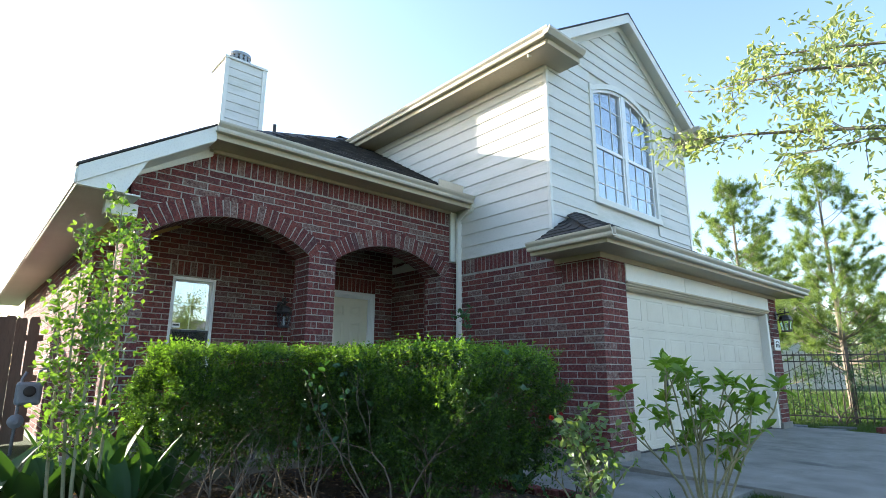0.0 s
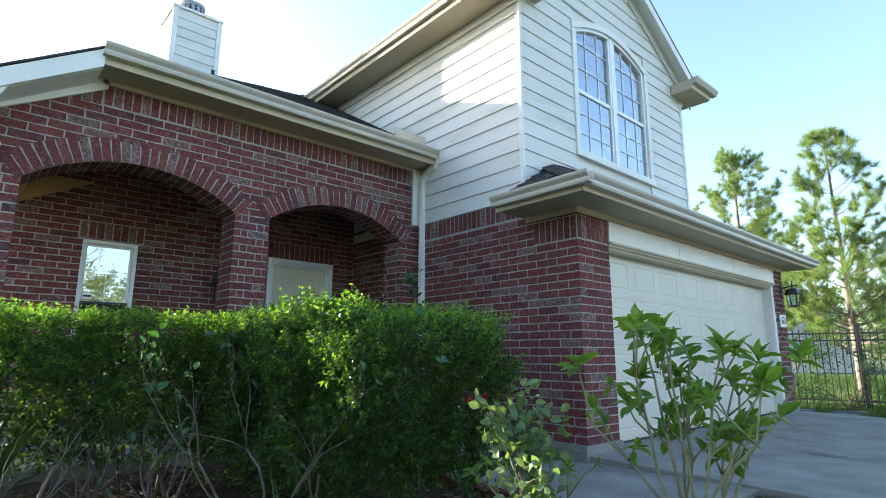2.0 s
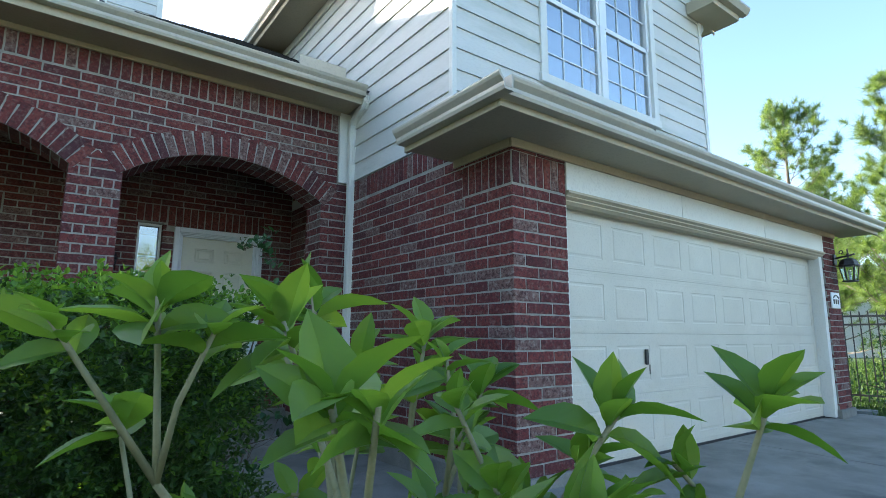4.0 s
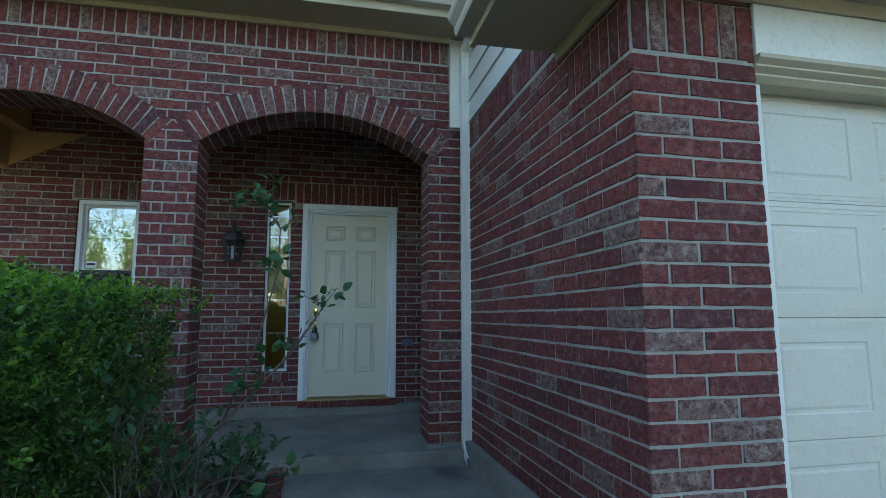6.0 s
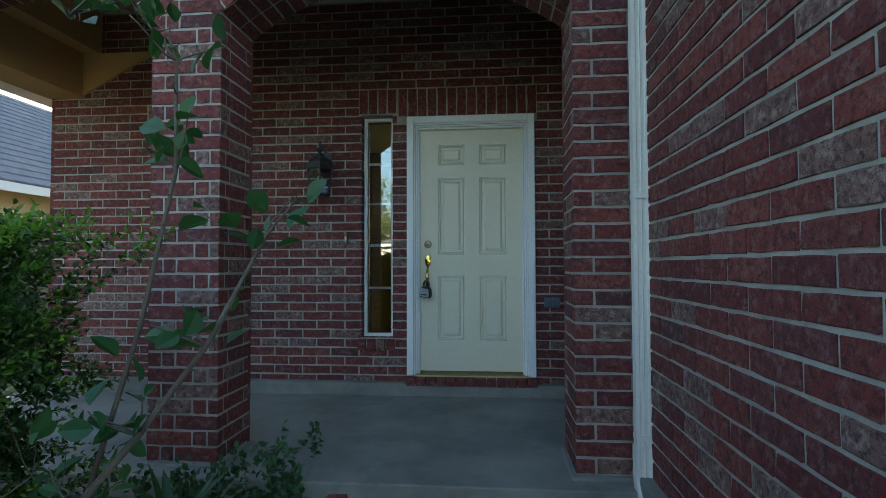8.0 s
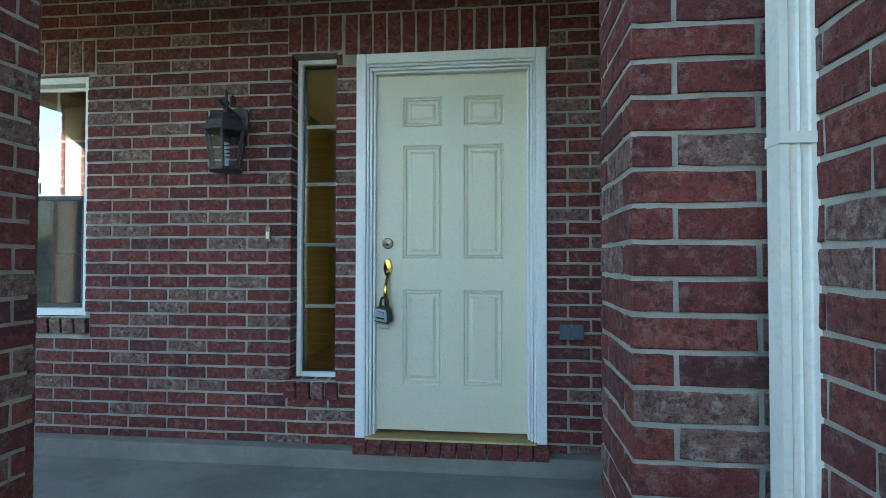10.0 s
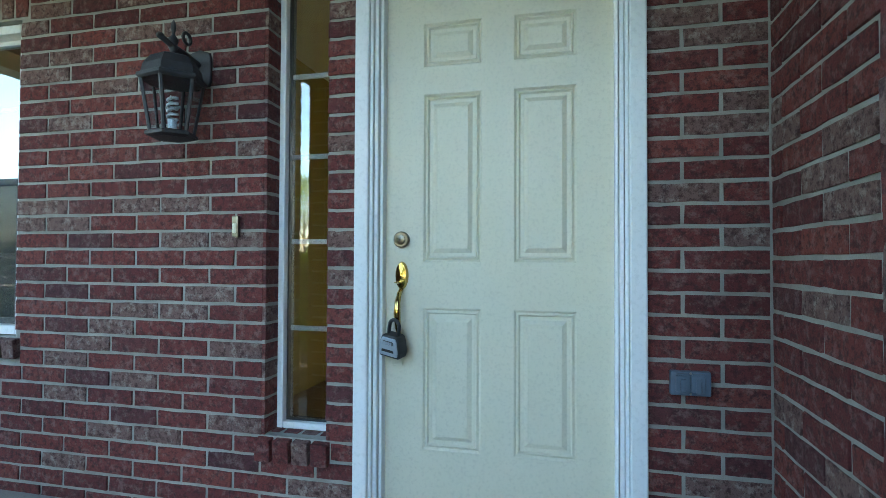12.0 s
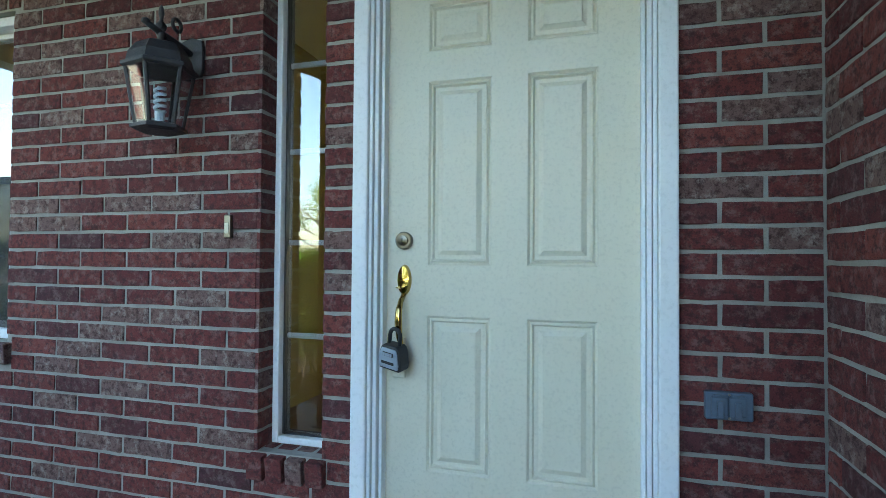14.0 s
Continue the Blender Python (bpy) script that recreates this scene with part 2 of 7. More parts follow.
# ---- building helpers ----
class Mesh:
    """Vertices and faces gathered for one mesh."""
    def __init__(self):
        self.v, self.f = [], []

    def add(self, verts, faces):
        n = len(self.v)
        self.v += [tuple(p) for p in verts]
        self.f += [tuple(i + n for i in f) for f in faces]
        return self

    def box(self, x0, x1, y0, y1, z0, z1, m=None):
        vs = [Vector((x, y, z)) for z in (z0, z1) for y in (y0, y1) for x in (x0, x1)]
        if m:
            vs = [m @ p for p in vs]
        return self.add(vs, [(0, 2, 3, 1), (4, 5, 7, 6), (0, 1, 5, 4), (1, 3, 7, 5), (3, 2, 6, 7), (2, 0, 4, 6)])

    def hexa(self, a, b):
        """A solid between two matching quads."""
        return self.add(list(a) + list(b), [(3, 2, 1, 0), (4, 5, 6, 7), (0, 1, 5, 4), (1, 2, 6, 5), (2, 3, 7, 6), (3, 0, 4, 7)])

    def prism(self, poly, a, b):
        """A polygon carried from the offset a to the offset b; poly is a list of 3D points."""
        n, a, b = len(poly), Vector(a), Vector(b)
        return self.add([Vector(p) + a for p in poly] + [Vector(p) + b for p in poly],
                        [tuple(range(n))[::-1], tuple(range(n, 2 * n))] + [(i, (i + 1) % n, n + (i + 1) % n, n + i) for i in range(n)])

    def tube(self, pts, radii, sides=8, cap=True):
        pts = [Vector(p) for p in pts]
        if not hasattr(radii, "__len__"):
            radii = [radii] * len(pts)
        rings, ref = [], Vector((0.3, 0.5, 0.81))
        for i, p in enumerate(pts):
            d = (pts[min(i + 1, len(pts) - 1)] - pts[max(i - 1, 0)]).normalized()
            if abs(d.dot(ref)) > 0.95:
                ref = Vector((0.9, -0.3, 0.2))
            a = d.cross(ref).normalized()
            b = d.cross(a)
            rings.append([p + (a * math.cos(2 * math.pi * k / sides) + b * math.sin(2 * math.pi * k / sides)) * radii[i] for k in range(sides)])
        vs = [q for r in rings for q in r]
        fs = [(i * sides + k, i * sides + (k + 1) % sides, (i + 1) * sides + (k + 1) % sides, (i + 1) * sides + k) for i in range(len(pts) - 1) for k in range(sides)]
        if cap:
            fs += [tuple(range(sides))[::-1], tuple(range(len(vs) - sides, len(vs)))]
        return self.add(vs, fs)

    def lathe(self, profile, centre=(0, 0, 0), axis="z", sides=20):
        """(radius, height) pairs turned about an axis through centre."""
        c, vs = Vector(centre), []
        for r, h in profile:
            for k in range(sides):
                a, b = r * math.cos(2 * math.pi * k / sides), r * math.sin(2 * math.pi * k / sides)
                vs.append(c + Vector({"z": (a, b, h), "y": (b, h, a), "x": (h, a, b)}[axis]))
        n = len(profile)
        fs = [(i * sides + k, i * sides + (k + 1) % sides, (i + 1) * sides + (k + 1) % sides, (i + 1) * sides + k) for i in range(n - 1) for k in range(sides)]
        return self.add(vs, fs + [tuple(range(sides))[::-1], tuple(range((n - 1) * sides, n * sides))])

    def mesh(self, name, mat, smooth=False):
        me = bpy.data.meshes.new(name)
        me.from_pydata(self.v, [], self.f)
        if smooth:
            me.polygons.foreach_set("use_smooth", [True] * len(me.polygons))
        me.materials.append(mat)
        me.update()
        return me


def part(name, m, mat, parent=None, label="", bevel=0.0, smooth=False, at=None, kind=""):
    """One mesh object, under a thing or a part when a parent is given."""
    ob = new(name, m.mesh(name, mat, smooth) if isinstance(m, Mesh) else m)
    ob.parent = parent
    if at is not None:
        ob.matrix_basis = at
    if bevel:
        b = ob.modifiers.new("bevel", "BEVEL")
        b.width, b.segments, b.limit_method, b.angle_limit = bevel, 2, "ANGLE", radians(40)
    return tagged(ob, label, kind=kind)


def thing(name, at, label, category, group=""):
    """An empty at the base of a thing, under which its parts hang."""
    ob = new(name)
    ob.empty_display_size = 0.1
    ob.matrix_basis = at if isinstance(at, Matrix) else pose(*at)
    return tagged(ob, label, category, group)


def structure(name, m, mat, label, category, bevel=0.0):
    return tagged(part(name, m, mat, bevel=bevel), label, category, kind="structure")


# ---- brickwork ----
COURSE, JOINT = 0.077, 0.0122
RIM = [(-0.5, -0.5), (-0.19, -0.5), (0.17, -0.5), (0.5, -0.5), (0.5, 0.5), (0.2, 0.5), (-0.16, 0.5), (-0.5, 0.5)]
UNIT = np.array([(x * k, y, z * q) for y, k, q in ((0.03, 1, 1), (-0.0006, 1, 1), (-0.0030, 0.988, 0.945)) for x, z in RIM])
UNIT_FACES = [(16, 17, 22, 23), (17, 18, 21, 22), (18, 19, 20, 21)] + [(r + i, r + (i + 1) % 8, r + 8 + (i + 1) % 8, r + 8 + i) for r in (0, 8) for i in range(8)]


def brick_meshes():
    """Ten bricks of unit size with worn, uneven edges."""
    rng, out = np.random.default_rng(5), []
    for _ in range(10):
        v = UNIT.copy()
        for a, b, k in ((8, 16, 0.7), (16, 24, 1.0)):
            v[a:b, 0] += rng.uniform(-0.010, 0.004, 8) * np.sign(v[a:b, 0]) * k
            v[a:b, 2] += rng.uniform(-0.062, 0.035, 8) * np.sign(v[a:b, 2]) * k
        v[16:, 1] += rng.uniform(-0.0018, 0.0018, 8)
        me = bpy.data.meshes.new("brick")
        me.from_pydata([tuple(p) for p in v], [], UNIT_FACES)
        me.materials.append(BRICK)
        out.append((me, v))
    return out


BRICKS = brick_meshes()


def face_frame(origin, outward):
    """u runs to the viewer's right along a wall that faces outward."""
    n = Vector(outward)
    u = Vector((0, 0, 1)).cross(n)
    return Matrix(((u.x, -n.x, 0, origin[0]), (u.y, -n.y, 0, origin[1]), (u.z, -n.z, 1, origin[2]), (0, 0, 0, 1)))


def running(u0, u1, z0, z1, blocked=(), shift=0.0, course=0.0791, pitch=0.256):
    """Courses of running bond as (u, z, length, height, angle); blocked(z) gives the intervals of u that stay free."""
    out, k, z = [], 0, z0
    while z + 0.03 < z1:
        h = min(course - JOINT, z1 - z - JOINT * 0.5)
        zc = z + h / 2
        cuts = sorted(i for b in blocked for i in b(zc - h / 2, zc + h / 2))
        spans, a = [], u0
        for c0, c1 in cuts:
            if c0 > a:
                spans.append((a, min(c0, u1)))
            a = max(a, c1)
        if a < u1:
            spans.append((a, u1))
        for s0, s1 in spans:
            u, cut = u0 - pitch + ((k % 2) * 0.5 * pitch + shift) % pitch, [s0]
            while u < s1 - 0.06:
                if u > s0 + 0.06:
                    cut.append(u)
                u += pitch
            cut.append(s1 + JOINT)
            for b0, b1 in zip(cut, cut[1:]):
                if b1 - JOINT - b0 > 0.02:
                    out.append(((b0 + b1 - JOINT) / 2, zc, b1 - JOINT - b0, h, 0.0))
        k, z = k + 1, z + course
    return out


def stack(u0, u1, z0, z1, even, odd, course=0.0791):
    """Courses of a narrow pier; even and odd are the joints' distances from u0."""
    out, k, z = [], 0, z0
    while z + 0.03 < z1:
        h = min(course - JOINT, z1 - z)
        cut = [u0 - JOINT / 2] + [u0 + d for d in (odd if k % 2 else even)] + [u1 + JOINT / 2]
        out += [((a + b) / 2, z + h / 2, b - a - JOINT, h, 0.0) for a, b in zip(cut, cut[1:])]
        k, z = k + 1, z + course
    return out


def soldiers(u0, u1, z0, z1):
    n = max(1, round((u1 - u0) / COURSE))
    w = (u1 - u0) / n
    return [(u0 + (i + 0.5) * w, (z0 + z1) / 2, z1 - z0 - JOINT, w - JOINT, 90.0) for i in range(n)]


def voussoirs(uc, zc, r0, r1, half):
    n = round(2 * half * (r0 + r1) / 2 / 0.079)
    return [(uc + (r0 + r1) / 2 * math.sin(a), zc + (r0 + r1) / 2 * math.cos(a), r1 - r0, 2 * half / n * (r0 + r1) / 2 - JOINT, 90 - math.degrees(a)) for a in (-half + (i + 0.5) * 2 * half / n for i in range(n))]


def hole(u0, u1, z0, z1):
    return lambda a, b: [(u0, u1)] if b > z0 + 0.005 and a < z1 - 0.005 else []


def arch_hole(uc, zc, r, foot, spread):
    """Free space under an arch's outer edge, between its sloping ends and its springings."""
    def at(a, b):
        if (a + b) / 2 < foot:
            return [(uc - spread, uc + spread)]
        if b - zc >= r - 0.012:
            return []
        w = min(min(math.sqrt(max(0, r * r - d * d)), spread * d / (foot - zc)) for d in (a - zc, b - zc))
        return [(uc - w, uc + w)]
    return at


PENDING = []   # brick objects come last in the file


def lay(parent, frame_m, bricks, near=lambda u, z: False):
    PENDING.append((parent, frame_m, bricks, near))


def lay_all():
    rng = np.random.default_rng(11)
    for parent, fm, bricks, near in PENDING:
        single = [b for b in bricks if near(b[0], b[1])][:300]
        keep = set(map(id, single))
        vs, fs = [], []
        for b in bricks:
            u, z, l, h, ang = b
            m = fm @ pose(u, 0, z, 0, -ang + rng.normal(0, 0.12), 0) @ Matrix.Diagonal((l, 1, h, 1))
            me, unit = BRICKS[int(rng.integers(10))]
            if id(b) in keep:
                ob = new("brick", me)
                ob.parent = parent
                ob.matrix_basis = m
            else:
                a = np.array(m)
                n = len(vs) * len(UNIT)
                vs.append(unit @ a[:3, :3].T + a[:3, 3])
                fs += [tuple(i + n for i in f) for f in UNIT_FACES]
        if vs:
            me = bpy.data.meshes.new("brickwork")
            me.from_pydata(np.concatenate(vs).tolist(), [], fs)
            me.materials.append(BRICK)
            ob = new("brickwork", me)
            ob.parent = parent
            tagged(ob, kind="stuff")


def arch_geometry(half, rise):
    r = (half * half + rise * rise) / (2 * rise)
    return r, math.asin(half / r)


def sliced_wall(m, axis_from, axis_to, y0, y1, z_bottom, z_top, openings, cuts=()):
    """A wall along x in slices; openings are (x0, x1, bottom, top) with top a number or a function of x."""
    xs = {axis_from, axis_to, *cuts}
    for x0, x1, b, t in openings:
        xs |= {x0, x1}
        if callable(t):
            xs |= {x0 + (x1 - x0) * i / 24 for i in range(25)}
    xs = sorted(xs)
    top = z_top if callable(z_top) else (lambda x: z_top)
    for a, b in zip(xs, xs[1:]):
        if b - a < 1e-6:
            continue
        mid, solid = (a + b) / 2, [((lambda x: z_bottom), top)]
        for x0, x1, ob, ot in openings:
            if x0 <= mid <= x1:
                low, high = solid.pop()
                tf = ot if callable(ot) else (lambda x, v=ot: v)
                if ob > z_bottom:
                    solid.append((low, lambda x, v=ob: v))
                solid.append((tf, high))
        for lo, hi in solid:
            m.hexa([(a, y0, lo(a)), (b, y0, lo(b)), (b, y1, lo(b)), (a, y1, lo(a))], [(a, y0, hi(a)), (b, y0, hi(b)), (b, y1, hi(b)), (a, y1, hi(a))])
    return m


# ---- plan ----
FRONT, DOORWALL, SIDE, GFRONT, UPPER = 5.90, 7.53, 5.53, 3.42, 4.09
LEFT = 1.08                      # left face of the porch and house
SLAB, BRICK_FOOT = 0.14, 0.235
A1, A2, SPRING, RISE = (1.30, 3.07), (3.44, 5.215), 2.455, 0.30
PIER_BACK = 6.27


def rake(x):
    """Top of the front wall under the left roof slope."""
    return min(3.50, 3.06 + (x - LEFT) * 0.62)


# ---- ground ----
ground_m = Mesh()
GX = [-400, -60, -20, -8, -4, 0, 4.1, 8, 12, 16, 22, 40, 90, 400]
GY = [-400, -80, -30, -14, -8, -4, 0, 2, 4, 6, 8, 12, 20, 40, 90, 400]
ground_m.add([(x, y, 0.0) for y in GY for x in GX], [(j * len(GX) + i, j * len(GX) + i + 1, (j + 1) * len(GX) + i + 1, (j + 1) * len(GX) + i) for j in range(len(GY) - 1) for i in range(len(GX) - 1)])
ground = structure("ground", ground_m, LAWN, "green lawn ground reaching to the horizon", "ground")

bed_m = Mesh()
NX, NY = 60, 70
for j in range(NY + 1):
    for i in range(NX + 1):
        x, y = -0.6 + 4.75 * i / NX, 1.35 + 4.85 * j / NY
        e = min(i, NX - i, j, NY - j) / 5
        bed_m.v.append((x, y, 0.004 + min(1, e) * (0.035 + 0.02 * noise.noise((x * 2, y * 2, 0)) + 0.018 * noise.noise((x * 11, y * 11, 3)))))
bed_m.f = [(j * (NX + 1) + i, j * (NX + 1) + i + 1, (j + 1) * (NX + 1) + i + 1, (j + 1) * (NX + 1) + i) for j in range(NY) for i in range(NX)]
bed = structure("ground_bed", bed_m, SOIL, "dark mulch planting bed in front of the porch", "flower bed")

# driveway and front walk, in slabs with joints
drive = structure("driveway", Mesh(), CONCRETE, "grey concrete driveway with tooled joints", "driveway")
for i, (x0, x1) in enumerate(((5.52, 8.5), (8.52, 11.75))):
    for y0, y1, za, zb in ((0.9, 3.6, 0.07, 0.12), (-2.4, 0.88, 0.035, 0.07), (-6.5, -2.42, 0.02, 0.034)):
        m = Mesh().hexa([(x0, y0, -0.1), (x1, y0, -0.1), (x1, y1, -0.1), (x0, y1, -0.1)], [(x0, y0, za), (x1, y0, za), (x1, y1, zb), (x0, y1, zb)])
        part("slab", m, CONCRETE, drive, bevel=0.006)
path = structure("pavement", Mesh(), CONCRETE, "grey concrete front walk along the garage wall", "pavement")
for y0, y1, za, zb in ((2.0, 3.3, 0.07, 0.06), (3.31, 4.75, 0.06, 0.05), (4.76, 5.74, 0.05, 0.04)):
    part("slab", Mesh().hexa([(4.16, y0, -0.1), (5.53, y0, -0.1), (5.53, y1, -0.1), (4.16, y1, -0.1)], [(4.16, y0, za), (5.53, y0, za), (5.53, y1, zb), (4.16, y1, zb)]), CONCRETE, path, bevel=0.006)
slab_m = Mesh().box(LEFT - 0.03, 5.53, 5.76, 7.6, -0.1, SLAB)
slab_m.box(LEFT, 5.53, 7.44, 7.6, SLAB - 0.01, BRICK_FOOT)
floor = structure("floor", slab_m, CONCRETE, "grey stained concrete porch slab with a raised ledge", "porch floor", bevel=0.008)
foot_m = Mesh().box(5.19, 5.525, FRONT - 0.03, PIER_BACK + 0.02, SLAB - 0.01, SLAB + 0.018).box(3.045, 3.465, FRONT - 0.02, PIER_BACK + 0.02, SLAB - 0.01, SLAB + 0.012).box(LEFT, 1.325, FRONT - 0.02, PIER_BACK + 0.02, SLAB - 0.01, SLAB + 0.012)
footing = structure("footing", foot_m, CONCRETE, "concrete footings under the brick porch piers", "footing", bevel=0.006)
stem_m = Mesh().box(5.47, 5.6, 3.6, 5.92, -0.1, 0.2).box(5.47, 6.1, GFRONT - 0.03, 3.6, -0.1, 0.2).box(11.05, 11.55, GFRONT - 0.03, 3.6, -0.1, 0.22)
stem = structure("foundation", stem_m, CONCRETE, "low concrete foundation ledge under the garage brick", "foundation", bevel=0.006)

# ---- front porch wall with two arches ----
r1, h1 = arch_geometry((A1[1] - A1[0]) / 2, RISE)
r2, h2 = arch_geometry((A2[1] - A2[0]) / 2, RISE)
c1, c2 = sum(A1) / 2, sum(A2) / 2
z1c, z2c = SPRING + RISE - r1, SPRING + RISE - r2
RING = 0.225
opens = [(A1[0], A1[1], -1, lambda x: z1c + math.sqrt(max(0, r1 * r1 - (x - c1) ** 2))), (A2[0], A2[1], -1, lambda x: z2c + math.sqrt(max(0, r2 * r2 - (x - c2) ** 2)))]
front_m = sliced_wall(Mesh(), LEFT + 0.0026, 5.53, FRONT + 0.0026, PIER_BACK - 0.008, SLAB, rake, opens, cuts=(1.79,))
wall_front = structure("wall_front", front_m, MORTAR, "red brick porch wall with two segmental arches", "wall")
ff = face_frame((0, FRONT, 0), (0, -1, 0))


def top_cut(zlow, zhigh):
    x = LEFT + (zhigh - 3.06) / 0.62
    return [(LEFT - 1, x)] if zhigh > 3.06 else []


front_bricks = running(LEFT, 5.38, 2.458, 3.27, (arch_hole(c1, z1c, r1 + RING + 0.0026, SPRING, (A1[1] - A1[0]) / 2), arch_hole(c2, z2c, r2 + RING + 0.0026, SPRING, (A2[1] - A2[0]) / 2), top_cut), 0.09)
front_bricks += running(5.38, 5.53, 2.458, 2.7)
front_bricks += stack(LEFT, A1[0], 0.165, 2.45, [0.1], [0.125]) + stack(A1[1], A2[0], 0.165, 2.45, [0.072, 0.145], [0.24, 0.318]) + stack(A2[1], 5.52, 0.165, 2.45, [0.09], [0.262])
front_bricks += soldiers(1.80, 5.38, 3.253, 3.47)
front_bricks += [(1.52 + 0.077 * i, 3.385 - 0.1 + 0.024 * i, 0.1 + 0.04 * i, 0.066, 90) for i in range(4)]
ring_bricks = voussoirs(c1, z1c, r1, r1 + RING, h1 + 0.03) + voussoirs(c2, z2c, r2, r2 + RING, h2 + 0.03)
ring_m = Mesh()
for c, zc, r, h in ((c1, z1c, r1, h1), (c2, z2c, r2, h2)):
    for k in range(24):
        a, b = (-h - 0.03 + (h + 0.03) * 2 * i / 24 for i in (k, k + 1))
        q = [(c + rr * math.sin(t), zc + rr * math.cos(t)) for rr, t in ((r, a), (r, b), (r + RING, b), (r + RING, a))]
        ring_m.hexa([(x, FRONT - 0.0022, z) for x, z in q], [(x, FRONT + 0.02, z) for x, z in q])
part("arch_joint", ring_m, MORTAR, wall_front)
lay(wall_front, face_frame((0, FRONT - 0.0048, 0), (0, -1, 0)), ring_bricks, lambda u, z: True)
lay(wall_front, ff, front_bricks, lambda u, z: z > 1.9 and u > 2.6)
# faces of the piers inside the openings
for x, out in ((A1[1], -1), (A2[1], -1), (A1[0], 1), (A2[0], 1)):
    fm = face_frame((x, FRONT if out > 0 else PIER_BACK, 0), (out, 0, 0))
    lay(wall_front, fm, stack(0, PIER_BACK - FRONT, 0.165, SPRING + 0.01, [0.1], [0.06, 0.285]))
lay(wall_front, face_frame((0, PIER_BACK, 0), (0, 1, 0)), running(-A2[0], -A1[1], SLAB, 2.9) + running(-5.51, -A2[1], SLAB, 2.9))
# undersides of the arches
for c, zc, r, h in ((c1, z1c, r1, h1), (c2, z2c, r2, h2)):
    n = round(2 * h * r / 0.077)
    for k in range(n):
        a = -h + (k + 0.5) * 2 * h / n
        # u runs into the wall, the outward normal points down
        fm = Matrix.Translation((c + r * math.sin(a), FRONT, zc + r * math.cos(a))) @ pose(0, 0, 0, 0, math.degrees(a), 0) @ Matrix(((0, 0, 1, 0), (1, 0, 0, 0), (0, 1, 0, 0), (0, 0, 0, 1)))
        lay(wall_front, fm, [(0.10, 0, 0.19, 2 * h / n * r - 0.01, 0), (0.282, 0, 0.155, 2 * h / n * r - 0.01, 0)])

# ---- house wall with the front door ----
DX0, DX1, DTOP = 4.150, 5.160, 2.338      # outer edges of the door frame
SX0, SX1, SZ0, SZ1 = 3.775, 4.035, 0.57, 2.365  # sidelight
PX0, PX1, PZ0, PZ1 = 1.99, 2.56, 0.90, 2.30     # porch window
CEILZ = 3.3
dw_m = sliced_wall(Mesh(), LEFT, 5.53, DOORWALL + 0.0026, DOORWALL + 0.2, BRICK_FOOT, CEILZ + 0.1, [(DX0, DX1, 0.2, DTOP), (SX0, SX1, SZ0, SZ1), (PX0, PX1, PZ0, PZ1)])
wall_door = structure("wall_door", dw_m, MORTAR, "red brick house wall behind the porch", "wall")
fd = face_frame((0, DOORWALL, 0), (0, -1, 0))
holes = (hole(DX0, DX1, 0.2, DTOP), hole(SX0 - 0.01, SX1, SZ0, SZ1), hole(SX0 - 0.03, SX1 + 0.02, 0.496, SZ0), hole(PX0, PX1, PZ0, PZ1), hole(PX0 - 0.03, PX1 + 0.03, PZ0 - 0.09, PZ0),
         hole(SX0 - 0.02, DX1 + 0.02, DTOP - 0.05, 2.574), hole(PX0 - 0.05, PX1 + 0.05, PZ1 - 0.02, 2.5))
door_bricks = running(LEFT, 5.52, 0.2136, CEILZ, holes, 0.018, 0.0717, 0.232) + soldiers(SX0 - 0.02, SX1 + 0.03, SZ1 + 0.004, 2.574) + soldiers(SX1 + 0.04, DX1 + 0.02, DTOP + 0.004, 2.574) + soldiers(PX0 - 0.04, PX1 + 0.04, PZ1 + 0.004, 2.5)
lay(wall_door, fd, door_bricks, lambda u, z: u > 2.7 and 0.3 < z < 2.45)
for x0, x1, z in ((SX0 - 0.03, SX1 + 0.02, SZ0), (PX0 - 0.03, PX1 + 0.03, PZ0)):
    n = round((x1 - x0) / 0.075)
    for i in range(n):
        part("sill_brick", Mesh().box(-0.0325, 0.0325, -0.03, 0.1, -0.045, 0.04), BRICK, wall_door, bevel=0.004, at=pose(x0 + (i + 0.5) * (x1 - x0) / n, DOORWALL, z - 0.045, 6))
# jambs of the sidelight and window are brick returns
for x0, x1, z0, z1 in ((SX0, SX1, SZ0, SZ1), (PX0, PX1, PZ0, PZ1)):
    lay(wall_door, face_frame((x0, DOORWALL, 0), (1, 0, 0)), running(0.0, 0.1, z0 - (z0 - 0.2136) % 0.0717 + 0.0717, z1, course=0.0717))
    lay(wall_door, face_frame((x1, DOORWALL + 0.1, 0), (-1, 0, 0)), running(0.0, 0.1, z0 - (z0 - 0.2136) % 0.0717 + 0.0717, z1, course=0.0717))
for i in range(13):
    part("sill_brick", Mesh().box(-0.036, 0.036, -0.10, 0.1, -0.06, 0.0), BRICK, wall_door, bevel=0.004, at=pose(DX0 + 0.04 + i * 0.078, DOORWALL, 0.279))

# left wall of the house behind the porch
lw_m = Mesh().box(LEFT + 0.0026, LEFT + 0.25, DOORWALL + 0.01, 16, 0.0, 2.75)
wall_left = structure("wall_left", lw_m, MORTAR, "red brick side wall of the house", "wall")
lay(wall_left, face_frame((LEFT, 16, 0), (-1, 0, 0)), running(0, 16 - DOORWALL, 0.12, 2.72))
lay(wall_left, face_frame((LEFT, PIER_BACK, 0), (-1, 0, 0)), running(0, PIER_BACK - FRONT, SLAB, 2.95))

